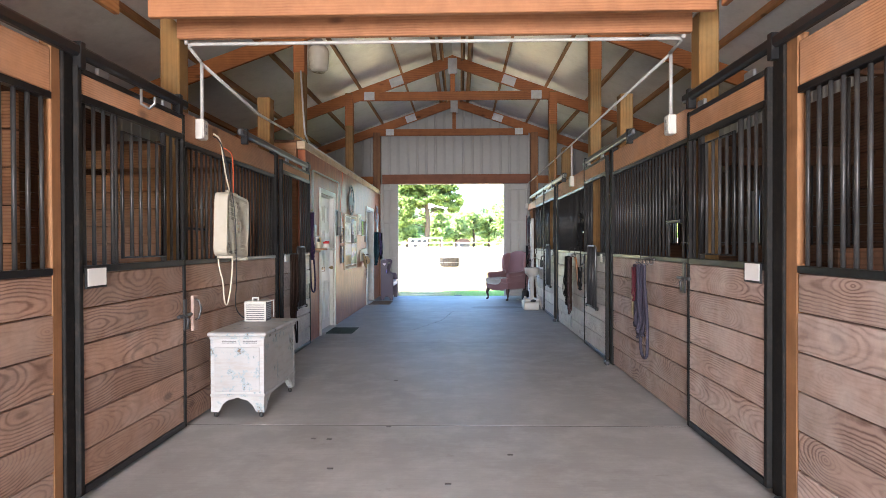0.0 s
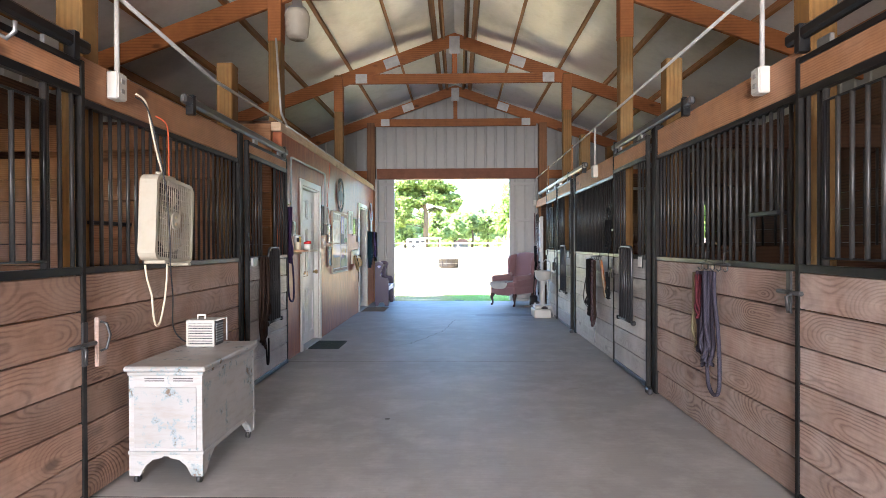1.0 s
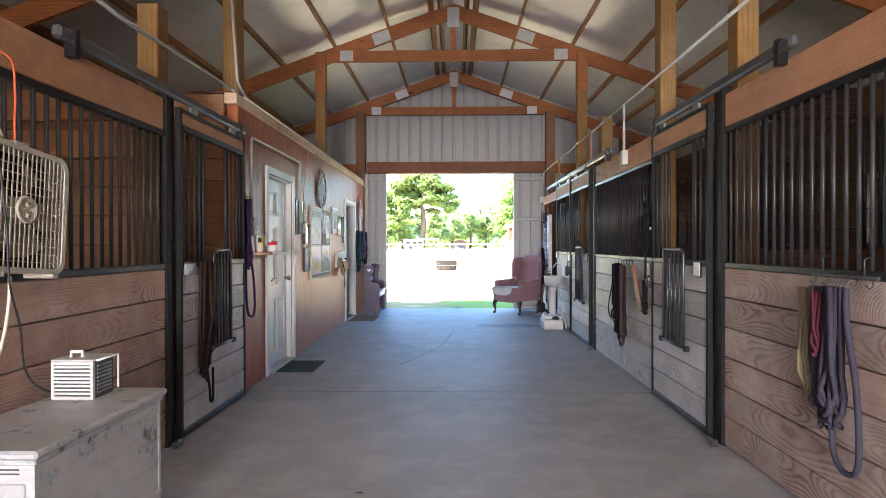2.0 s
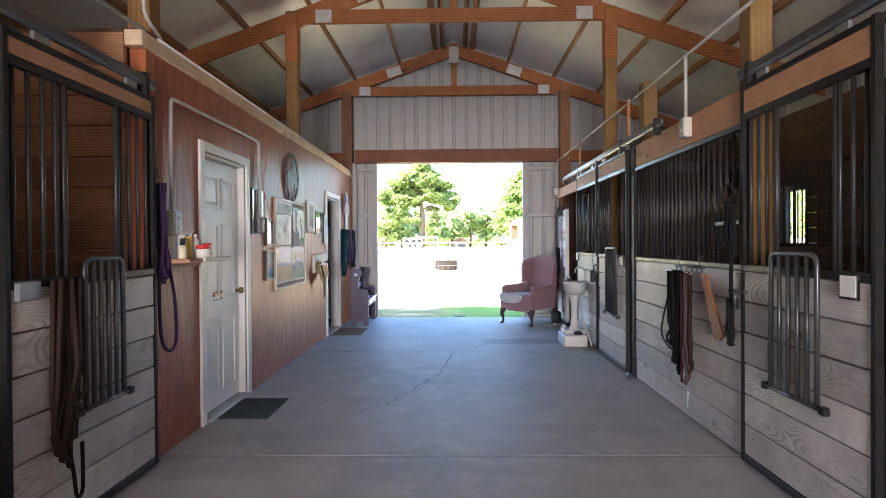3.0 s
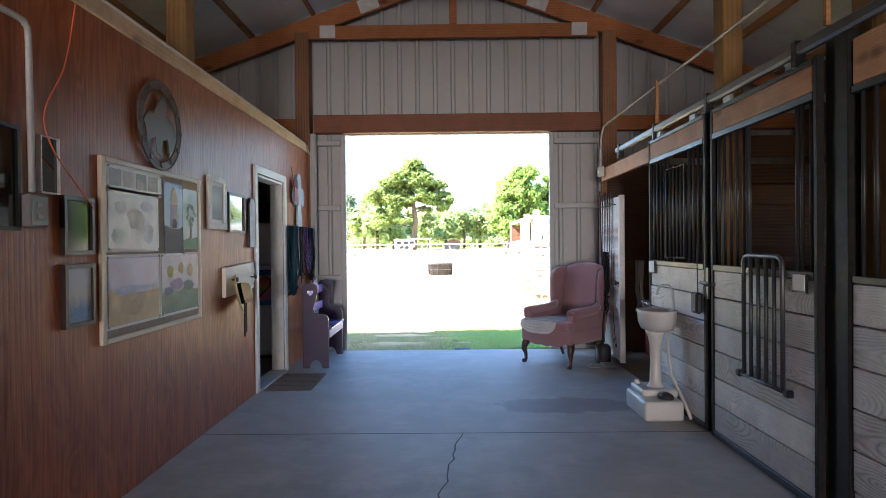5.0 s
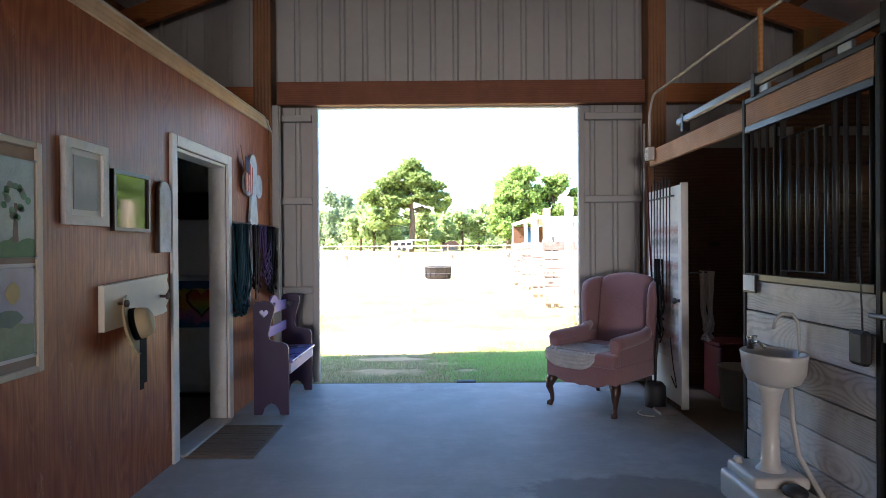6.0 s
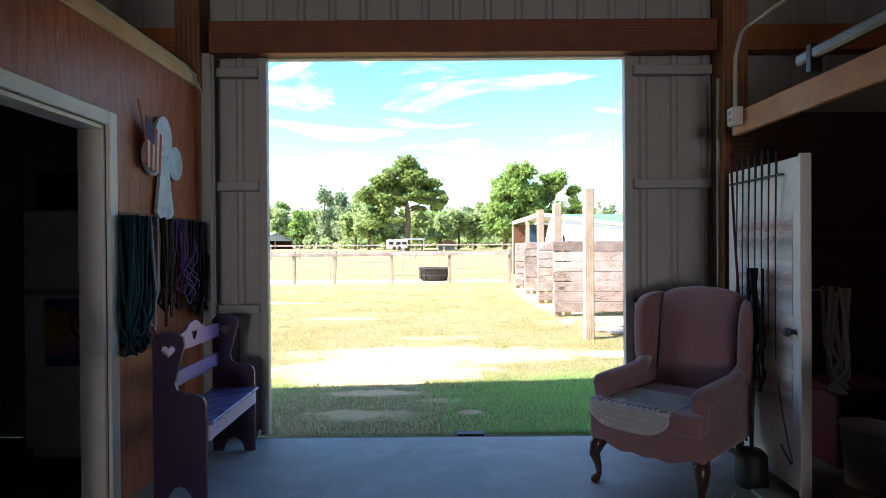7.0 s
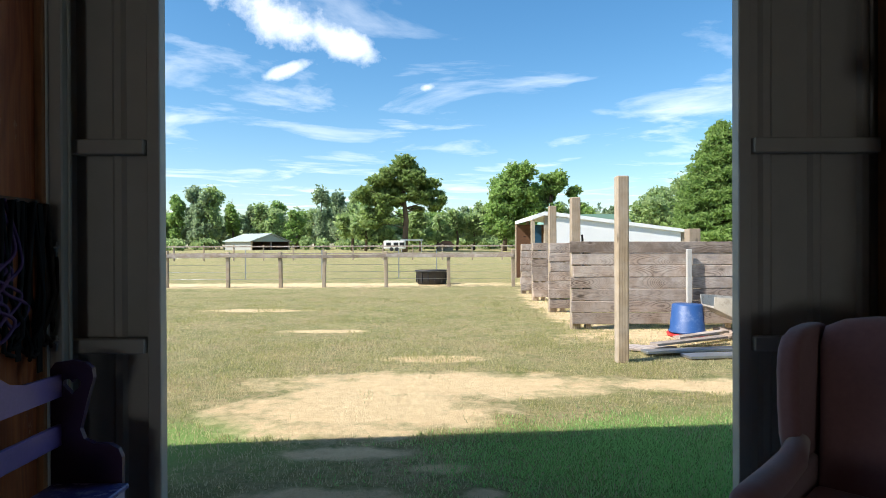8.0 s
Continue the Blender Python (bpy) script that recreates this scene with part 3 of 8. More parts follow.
def roof_sheet(side, lift, thick, sag):
    bm = bmesh.new()
    xs = []
    stops = (0.0, *PURLIN_X, 5.75)
    for a, b in zip(stops, stops[1:]):
        xs += [(a + (b - a) * i / 6, math.sin(math.pi * i / 6)) for i in range(6)]
    xs.append((5.75, 0.0))
    ys = [Y0 - 0.4 + (14.36 - Y0 + 0.4) * j / 60 for j in range(61)]
    grid = []
    for y in ys:
        row = []
        for d, s in xs:
            wob = noise.noise(Vector((d * 1.3, y * 0.9, side * 3.0)))
            drop = sag * s * (0.8 + 0.9 * wob) if sag else 0.0
            row.append(bm.verts.new((RIDGE_X + side * d, y, RAFTER_TOP - PITCH * d + lift - drop)))
        grid.append(row)
    for r0, r1 in zip(grid, grid[1:]):
        for i in range(len(xs) - 1):
            f = bm.faces.new((r0[i], r0[i + 1], r1[i + 1], r1[i]))
            f.smooth = True
    if thick:
        bmesh.ops.solidify(bm, geom=bm.faces[:], thickness=thick)
    return bm


for side in (-1, 1):
    part("roof_sheet", roof_sheet(side, 0.16, 0.02, 0.0), STEEL, roof)
    part("roof_liner", roof_sheet(side, 0.125, 0.0, 0.035), LINER, roof, "silvery foil insulation liner sagging between purlins")
    tilt = math.degrees(math.atan(PITCH)) * side
    for d in PURLIN_X:
        x = RIDGE_X + side * d
        m = pose(x, 0, roof_z(x) + 0.055, 0, tilt, 0)
        wide = 0.036 if d < 0.5 else 0.022
        if d < 0.5:
            part("ridge_purlin", boxed((-0.02, Y0, -0.10), (0.02, 14.17, 0.05), 0.003, pose(RIDGE_X + side * 0.21, 0, roof_z(RIDGE_X + 0.21) + 0.055, 0, tilt, 0)), PURLIN, roof)
        part("purlin", boxed((-wide, Y0, -0.055), (wide, 14.17, 0.055), 0.003, m), PURLIN, roof)

# ---- trusses and posts ----
GUSSET = plain("galvanised_gusset", (0.50, 0.50, 0.48), 0.45, 0.5, 0.2, 30, 0.5)


def truss(y, drop=0.0):
    t = thing("roof_truss", (RIDGE_X, y, 4.2), "red-brown timber roof truss with steel gusset plates", "truss", "roof trusses")
    half = 0.024
    for side in (-1, 1):
        bm = bmesh.new()
        pts = []
        for d, z in ((0.0, RAFTER_TOP), (5.55, RAFTER_TOP - PITCH * 5.55), (5.55, RAFTER_TOP - PITCH * 5.55 - 0.22), (0.0, RAFTER_TOP - 0.22)):
            pts.append((side * d, z))
        add_slab(bm, pts, 2 * half, Matrix(((1, 0, 0, RIDGE_X), (0, 0, 1, y - half), (0, 1, 0, 0), (0, 0, 0, 1))))
        part("rafter", bm, RAFTER, t)
        for d in (1.09,):
            x = RIDGE_X + side * d
            m = pose(x, y, roof_z(x) - 0.115, 0, math.degrees(math.atan(PITCH)) * side, 0)
            part("gusset_plate", boxed((-0.13, -0.03, -0.085), (0.13, 0.03, 0.085), 0.002, m), GUSSET, t)
        part("gusset_plate", boxed((RIDGE_X + side * 1.62 - 0.1, y - 0.031, 4.12 - drop), (RIDGE_X + side * 1.62 + 0.1, y + 0.031, 4.28 - drop), 0.002), GUSSET, t)
    part("gusset_plate", boxed((RIDGE_X - 0.09, y - 0.032, RAFTER_TOP - 0.36), (RIDGE_X + 0.09, y + 0.032, RAFTER_TOP - 0.06), 0.002), GUSSET, t)
    part("collar_tie", boxed((-1.86, y - 0.022, 4.11 - drop), (1.90, y + 0.022, 4.28 - drop), 0.004), RAFTER, t)
    part("king_post", boxed((RIDGE_X - 0.045, y - 0.02, 4.281 - drop), (RIDGE_X + 0.045, y + 0.02, RAFTER_TOP - 0.3), 0.004), RAFTER, t)


TRUSS_Y = (0.7, 4.1, 7.44, 10.8)
for y in TRUSS_Y:
    truss(y)
truss(13.98, 0.07)


def timber_post(x, y, top, label, w=0.09):
    p = tagged(part("timber_post", boxed((x - w, y - w, -0.02), (x + w, y + w, top), 0.008), POST), label, "post", "barn posts")
    if top > 4:
        part("scab", boxed((x - w - 0.004, y - w - 0.004, 3.62), (x + w + 0.004, y + w + 0.004, top - 0.02), 0.006), RAFTER, p, "red-brown upper part of the post")
    return p


for side in (-1, 1):
    for y in TRUSS_Y:
        timber_post(side * 1.975, y, roof_z(1.975) - 0.04, "tall treated timber post carrying a roof truss", 0.072)
    for y in (6.05, 9.4):
        if side < 0 and y > 7:
            continue
        timber_post(side * 1.965, y, 2.93, "treated timber post standing behind the stall front", 0.07)
# cross beam pair and long beams over the near end
for y in (3.63, 4.01):
    tagged(part("cross_beam", boxed((-1.9, y - 0.022, 2.835), (1.84, y + 0.022, 3.07), 0.005), BEAM), "orange-brown timber cross beam above the aisle", "beam", "cross beams")
for side in (-1, 1):
    tagged(part("long_beam", boxed((side * 1.99 - 0.13, Y0, 2.85), (side * 1.99 - 0.09, 3.60, 3.06), 0.005), BEAM if side > 0 else PURLIN), "brown timber beam running along the aisle", "beam")


# ---- stall fronts ----
BOARD_H = 0.19
BAR_MESHES = {}


def bar_mesh(length, r=0.0105):
    key = (round(length, 3), r)
    if key not in BAR_MESHES:
        BAR_MESHES[key] = mesh_of(tube([(0, 0, 0), (0, 0, length)], r, 8), "bar", BAR_PAINT)
    return BAR_MESHES[key]


BOARD_MESHES = {}


def board_mesh(length, height, thick, material, tag=""):
    key = (round(length, 3), round(height, 3), thick, material.name, tag)
    if key not in BOARD_MESHES:
        BOARD_MESHES[key] = mesh_of(boxed((-thick / 2, -length / 2, -height / 2), (thick / 2, length / 2, height / 2), 0.003), "board", material)
    return BOARD_MESHES[key]


def boards(parent, x, y0, y1, z0, z1, thick, material):
    """Horizontal boards one above another, each a piece of its own, slightly uneven."""
    n = max(1, round((z1 - z0) / BOARD_H))
    h = (z1 - z0) / n
    me = board_mesh(y1 - y0, h - 0.008, thick, material)
    for i in range(n):
        piece("board", me, parent, pose(x + random.uniform(-0.003, 0.003), (y0 + y1) / 2, z0 + h * (i + 0.5)))


def bars(parent, x, y0, y1, z0, z1, gap=0.083, skip=None):
    n = max(1, round((y1 - y0) / gap))
    for i in range(n):
        y = y0 + (y1 - y0) * (i + 0.5) / n
        if skip and skip[0] < y < skip[1]:
            continue
        piece("bar", bar_mesh(z1 - z0), parent, pose(x, y + random.uniform(-0.003, 0.003), z0))


SILL = 1.175


def stall_panel(side, y0, y1, material, label, feed=None):
    header = (2.08, 2.29) if side < 0 else (2.095, 2.31)
    GRILL_TOP = header[0] - 0.03
    p = thing("barred_partition", (side * AISLE, (y0 + y1) / 2, 0), label, "stall partition", "stall fronts")
    x = side * (AISLE + 0.02)
    boards(p, x, y0, y1, 0.01, SILL, 0.04, material)
    lo, hi = sorted((side * (AISLE - 0.006), side * (AISLE + 0.045)))
    part("sill_rail", boxed((lo, y0, SILL), (hi, y1, SILL + 0.035), 0.003), BLACK, p, "black steel sill rail")
    part("top_rail", boxed((lo, y0, GRILL_TOP - 0.01), (hi, y1, GRILL_TOP + 0.025), 0.003), BLACK, p)
    skip = (feed[0] - 0.03, feed[1] + 0.03) if feed else None
    bars(p, x, y0, y1, SILL + 0.035, GRILL_TOP - 0.01, 0.083, skip)
    if feed:
        a, b, z = feed
        n = max(1, round((b - a) / 0.083))
        for i in range(n + 1):
            piece("bar", bar_mesh(GRILL_TOP - 0.01 - z), p, pose(x, a + (b - a) * i / n, z))
        part("feed_rail", boxed((lo, a - 0.03, z - 0.012), (hi, b + 0.03, z + 0.012), 0.002), BLACK, p, "steel rail over the feed opening")
        for y in (a - 0.03, b + 0.03):
            piece("bar", bar_mesh(z - SILL - 0.035), p, pose(x, y, SILL + 0.035))
    lo, hi = sorted((side * (AISLE + 0.002), side * (AISLE + 0.042)))
    part("header_board", boxed((lo, y0, header[0]), (hi, y1, header[1]), 0.005), BOARD_FRESH, p, "brown sawn header board")
    return p


def stall_door(side, y0, y1, material, label, folded=None, upright=None, top=(2.126, 2.265)):
    """Sliding door hung on a track: boards below, barred window above. folded: the drop grille hangs down over y0..y1;
    upright: the drop grille is shut there."""
    d = thing("stall_door", (side * AISLE, (y0 + y1) / 2, 0), label, "stall door", "sliding stall doors")
    x = side * (AISLE - 0.015)
    lo, hi = sorted((side * (AISLE - 0.04), side * (AISLE - 0.002)))
    boards(d, x, y0 + 0.035, y1 - 0.035, 0.06, SILL, 0.034, material)
    for y in (y0, y1 - 0.035):
        part("stile", boxed((lo, y, 0.02), (hi, y + 0.03, top[1] + 0.035), 0.003), BLACK_DULL, d)
    for z in (0.02, SILL, top[0] - 0.041):
        part("door_rail", boxed((lo, y0 + 0.035, z), (hi, y1 - 0.035, z + 0.04), 0.003), BLACK, d)
    part("top_board", boxed((min(side * (AISLE - 0.035), side * (AISLE - 0.005)), y0 + 0.036, top[0]), (max(side * (AISLE - 0.035), side * (AISLE - 0.005)), y1 - 0.036, top[1]), 0.004), BOARD_FRESH, d, "sawn timber top board")
    part("door_rail", boxed((lo, y0 + 0.035, top[1] + 0.001), (hi, y1 - 0.035, top[1] + 0.03), 0.003), BLACK, d)
    hole = folded or upright
    bars(d, x, y0 + 0.035, y1 - 0.035, SILL + 0.04, top[0] - 0.041, 0.083, hole)
    if hole:
        a, b = hole
        for y in (a, b):
            piece("bar", bar_mesh(top[0] - 0.041 - SILL - 0.04, 0.016), d, pose(x, y, SILL + 0.04))
    if upright:
        a, b = upright
        g = part("drop_grille", tube([(x - side * 0.025, a + 0.03, 1.25), (x - side * 0.025, a + 0.03, 1.98), (x - side * 0.025, b - 0.03, 1.98), (x - side * 0.025, b - 0.03, 1.25)], 0.011, 8, True), BLACK, d, "black barred drop grille, shut")
        for i in range(1, 5):
            piece("bar", bar_mesh(0.73), g, pose(x - side * 0.025, a + 0.03 + (b - a - 0.06) * i / 5, 1.25))
    if folded:
        a, b = folded
        xo = side * (AISLE - 0.075)
        fold_top, bot = 1.29, 0.56
        arc = [(xo, a + 0.05, bot), (xo, a + 0.05, fold_top - 0.05)]
        arc += [(xo, a + 0.05 + 0.05 * (1 - math.cos(k)), fold_top - 0.05 + 0.05 * math.sin(k)) for k in (0.5, 1.0, 1.57)]
        arc += [(xo, b - 0.05 - 0.05 * (1 - math.cos(k)), fold_top - 0.05 + 0.05 * math.sin(k)) for k in (1.57, 1.0, 0.5)]
        arc += [(xo, b - 0.05, fold_top - 0.05), (xo, b - 0.05, bot)]
        g = part("drop_grille", tube(arc, 0.013, 8), DARK_STEEL, d, "dark barred drop grille folded down over the boards")
        add = part("grille_foot", tube([(xo, a - 0.0, bot), (xo, b + 0.0, bot)], 0.013, 8), DARK_STEEL, g)
        for i in range(1, 5):
            ob = piece("bar", DARK_BAR, g, pose(xo, a + 0.05 + (b - a - 0.1) * i / 5, bot))
        for y in (a, b):
            part("hinge_cap", boxed((xo - 0.02, y - 0.02, bot - 0.02), (xo + 0.02, y + 0.02, bot + 0.02), 0.006), BLACK, g)
    for f in (0.2, 0.8):
        y = y0 + (y1 - y0) * f
        part("trolley", boxed((lo + 0.008, y - 0.05, top[1] + 0.031), (hi - 0.008, y + 0.05, top[1] + 0.075), 0.004), STEEL, d, "steel roller trolley")
    return d


DARK_STEEL = plain("worn_dark_steel", (0.075, 0.075, 0.078), 0.35, 0.6, 0.3, 14, 0.1)
DARK_BAR = mesh_of(tube([(0, 0, 0), (0, 0, 0.73)], 0.0115, 8), "bar", DARK_STEEL)


def steel_post(side, y0, y1, label, top=2.36):
    p = thing("door_post", (side * AISLE, (y0 + y1) / 2, 0), label, "post", "stall front posts")
    lo, hi = sorted((side * (AISLE - 0.014), side * (AISLE + 0.06)))
    y = (y0 + y1) / 2
    timber_first = y < 3.5
    ya, yb = (y, y1) if timber_first else (y0, y)
    part("channel", boxed((lo, ya, 0.0), (hi, yb, top), 0.004), BLACK_DULL, p, "black steel channel")
    ya, yb = (y0, y - 0.002) if timber_first else (y + 0.002, y1)
    part("backing", boxed((min(side * AISLE, side * (AISLE + 0.06)), ya, 0.0), (max(side * AISLE, side * (AISLE + 0.06)), yb, top), 0.004), AISLE_POST if timber_first else BLACK_DULL, p)
    part("guide_foot", boxed((min(side * (AISLE - 0.09), side * (AISLE - 0.046)), y0 - 0.03, 0.0), (max(side * (AISLE - 0.09), side * (AISLE - 0.046)), y0 + 0.05, 0.05), 0.008), DARK_STEEL, p, "small steel floor guide")
    return p


def door_track(side, y0, y1, material, z=2.375):
    t = thing("door_track", (side * AISLE, (y0 + y1) / 2, z), "round-edged steel sliding door track above the stall fronts", "door track", "door tracks")
    lo, hi = sorted((side * (AISLE - 0.05), side * (AISLE + 0.0)))
    part("rail", boxed((lo, y0, z - 0.03), (hi, y1, z + 0.035), 0.014), material, t)
    n = max(2, int((y1 - y0) / 0.8))
    for i in range(n):
        y = y0 + 0.12 + (y1 - y0 - 0.24) * i / (n - 1)
        part("bracket", boxed((lo - 0.004, y - 0.02, z - 0.09), (hi + 0.004, y + 0.02, z + 0.05), 0.003), BLACK, t)
    return t


PALE_TRACK = plain("bright_track_steel", (0.16, 0.165, 0.175), 0.35, 0.8, 0.25, 10, 0.06)
BROWN_L, PALE_L = "brown sawn-board stall front with black barred window", "bleached grey-brown board stall front with black bars"
stall_panel(-1, -1.4, 2.63, BOARD, BROWN_L)
steel_post(-1, 2.63, 2.764, "black steel post with timber backing beside a stall door")
stall_door(-1, 2.768, 3.89, BOARD, "brown board sliding stall door with shut drop grille", upright=(3.107, 3.632), top=(2.11, 2.215))
stall_panel(-1, 3.895, 5.932, BOARD, "brown board stall front with black bars and small board hatch")
steel_post(-1, 5.942, 6.062, "black steel stall post standing on concrete")
stall_door(-1, 6.067, 7.225, BOARD_PALE, "bleached board sliding stall door with folded-down grille", folded=(6.45, 6.86), top=(2.155, 2.23))
stall_panel(1, -1.4, 2.725, BOARD_ROSE, BROWN_L)
steel_post(1, 2.735, 2.925, "black steel post with timber backing beside a stall door")
stall_door(1, 2.93, 3.97, BOARD_ROSE, "brown board sliding stall door with shut drop grille", upright=(3.253, 3.768), top=(2.085, 2.215))
stall_panel(1, 3.975, 6.02, BOARD_ROSE, "brown board stall front with black bars and feed opening", feed=(4.21, 4.44, 1.49))
steel_post(1, 6.03, 6.171, "black steel stall post standing on concrete")
stall_door(1, 6.177, 7.28, BOARD_PALE, "bleached board sliding stall door with folded-down grille", folded=(6.45, 6.935))
stall_panel(1, 7.285, 9.374, BOARD_PALE, PALE_L, feed=(7.384, 7.656, 1.475))
steel_post(1, 9.383, 9.555, "black steel stall post standing on concrete")
stall_door(1, 9.56, 10.695, BOARD_PALE, "bleached board sliding stall door with folded-down grille", folded=(9.745, 10.24))
stall_door(1, 10.77, 11.89, BOARD_PALE, "bleached board sliding stall door with shut drop grille", upright=(11.08, 11.50))
tagged(part("header_beam", boxed((AISLE + 0.004, 9.56, 2.125), (AISLE + 0.044, 13.601, 2.275), 0.005), BOARD_FRESH), "sawn timber header beam over the tack nook", "beam")
for side, y0, y1, mat, z in ((-1, -1.4, 3.93, BLACK, 2.325), (-1, 4.91, 7.24, PALE_TRACK, 2.335), (1, -1.4, 4.05, BLACK, 2.36), (1, 5.23, 7.3, PALE_TRACK, 2.37), (1, 8.6, 12.87, PALE_TRACK, 2.375)):
    door_track(side, y0, y1, mat, z)

# ---- partitions between the stalls ----
def partition(side, y, grille):
    w = thing("stall_partition", (side * 3.6, y, 0), "brown board partition between two stalls, its light or shade painted in", kind="structure")
    x0, x1 = sorted((side * 2.06, side * (OUT - 0.08)))
    tall = 1.3 if grille else 2.1
    # left boards painted lighter as if lit, right ones darker as if shaded
    timber = BOARD_LIT if side < 0 else BOARD_DIMX
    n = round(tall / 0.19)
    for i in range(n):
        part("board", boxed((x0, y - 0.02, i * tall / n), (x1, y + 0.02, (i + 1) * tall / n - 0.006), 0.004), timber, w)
    part("board", boxed((x0, y - 0.02, 2.16), (x1, y + 0.02, 2.36), 0.004), timber, w)
    if grille:
        for i in range(int((x1 - x0) / 0.11)):
            piece("bar", bar_mesh(0.85), w, pose(x0 + 0.06 + i * 0.11, y, 1.3))


# lit and shaded copies of the same inner boarding
BOARD_LIT = wood("lit_inner_board", (0.22, 0.10, 0.045), (0.46, 0.25, 0.135), 0, 0.65, 0.9, 0.3, ring=90.0)
BOARD_DIMX = wood("shaded_board_across", (0.055, 0.026, 0.015), (0.17, 0.085, 0.046), 0, 0.7, 0.9, 0.35)
for y in (2.70, 6.0):
    partition(-1, y, False)
for y in (2.80, 6.09, 9.46):
    partition(1, y, True)
partition(1, 12.0, False)
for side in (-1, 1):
    w = thing("stall_lining", (side * 5.4, 5, 0), "brown board lining of the outer wall, darkened for stall shade", kind="structure")
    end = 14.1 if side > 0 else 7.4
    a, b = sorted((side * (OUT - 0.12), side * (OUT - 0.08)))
    gaps = RIGHT_WINDOWS if side > 0 else LEFT_LIGHT_OPENINGS
    # lining boards carry the stall shade in their dark colour
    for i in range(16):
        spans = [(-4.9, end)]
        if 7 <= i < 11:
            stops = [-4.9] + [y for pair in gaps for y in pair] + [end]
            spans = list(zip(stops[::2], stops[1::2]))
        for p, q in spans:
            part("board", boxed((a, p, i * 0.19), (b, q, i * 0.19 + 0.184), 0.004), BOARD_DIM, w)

# ---- tack-room wall ----
RW, RT = -1.86, 2.57
D1, D2 = (7.996, 8.844), (12.013, 12.863)
tack_wall = thing("wall_tack_room", (RW, 11, 0), "red-brown stained plywood tack room wall", kind="structure")
outline = [(7.247, 0.0), (D1[0], 0.0), (D1[0], 2.07), (D1[1], 2.07), (D1[1], 0.0), (D2[0], 0.0), (D2[0], 2.07), (D2[1], 2.07), (D2[1], 0.0), (14.12, 0.0), (14.12, RT), (7.247, RT)]
part("panelling", slab(outline, 0.10, on_wall(RW - 0.10, 1)), PANEL_RED, tack_wall)
part("cap_board", boxed((RW - 0.10, 7.184, RT + 0.002), (RW + 0.012, 14.03, RT + 0.10), 0.006), wood("pale_cap_board", (0.42, 0.27, 0.15), (0.66, 0.48, 0.32), 1, 0.6, 0.8, 0.2, (0.7, 0.62, 0.5), 0.5), tack_wall, "pale sawn cap board along the wall top")
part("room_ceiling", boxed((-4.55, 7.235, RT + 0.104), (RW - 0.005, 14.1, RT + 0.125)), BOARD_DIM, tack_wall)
# boards in the lighter tone that stands in for daylight on them
for i in range(14):
    part("room_board", boxed((-4.48, 7.189, i * 0.19), (RW - 0.105, 7.235, min(RT + 0.1, i * 0.19 + 0.186)), 0.003), BOARD_LIT, tack_wall)
part("room_wall", boxed((-4.4, 7.26, 0.0), (-4.36, 14.1, RT + 0.1)), WHITE, tack_wall)
part("room_floor", boxed((-4.35, 7.26, -0.02), (RW - 0.10, 14.1, -0.004)), plain("dark_vinyl_floor", (0.12, 0.10, 0.08), 0.5), tack_wall)


def casing(name, y0, y1, h, label):
    d = thing(name, (RW, (y0 + y1) / 2, 0), label, kind="structure")
    w, x0, x1 = 0.075, RW + 0.002, RW + 0.024
    part("casing", boxed((x0, y0 - w, 0.0), (x1, y0, h + w), 0.004), WHITE, d)
    part("casing", boxed((x0, y1, 0.0), (x1, y1 + w, h + w), 0.004), WHITE, d)
    part("casing", boxed((x0, y0 + 0.001, h), (x1, y1 - 0.001, h + w), 0.004), WHITE, d)
    for a, b in ((y0 + 0.001, y0 + 0.025), (y1 - 0.025, y1 - 0.001)):
        part("jamb", boxed((RW - 0.13, a, 0.0), (RW + 0.001, b, h - 0.001), 0.003), WHITE, d)
    part("jamb", boxed((RW - 0.13, y0 + 0.026, h - 0.025), (RW + 0.001, y1 - 0.026, h - 0.001), 0.003), WHITE, d)
    part("threshold", boxed((RW - 0.14, y0 + 0.026, 0.0), (RW + 0.05, y1 - 0.026, 0.025), 0.008), CONDUIT, d, "dull grey threshold")
    return d


door_1 = casing("door_1", *D1, 2.065, "white six-panel door in white casing, shut")
door_2 = casing("door_2", *D2, 2.065, "white cased doorway standing open to a dark room")


def six_panel(parent, x, y0, y1, z0, z1, material):
    """A moulded six-panel leaf facing the aisle."""
    bm = bmesh.new()
    add_box(bm, (x - 0.04, y0, z0), (x, y1, z1), 0.003)
    leaf = part("leaf", bm, material, parent)
    w, h = y1 - y0, z1 - z0
    for u0, u1 in ((0.13, 0.46), (0.54, 0.87)):
        for v0, v1 in ((0.06, 0.36), (0.44, 0.75), (0.81, 0.94)):
            a, b, c, d = y0 + u0 * w, y0 + u1 * w, z0 + v0 * h, z0 + v1 * h
            fr = bmesh.new()
            add_slab(fr, [(a, c), (b, c), (b, d), (a, d)], 0.013, on_wall(x, 1), [[(a + 0.022, c + 0.022), (b - 0.022, c + 0.022), (b - 0.022, d - 0.022), (a + 0.022, d - 0.022)]])
            part("moulding", fr, material, leaf)
            part("door_panel", boxed((x, a + 0.04, c + 0.04), (x + 0.006, b - 0.04, d - 0.04), 0.005), material, leaf)
    return leaf


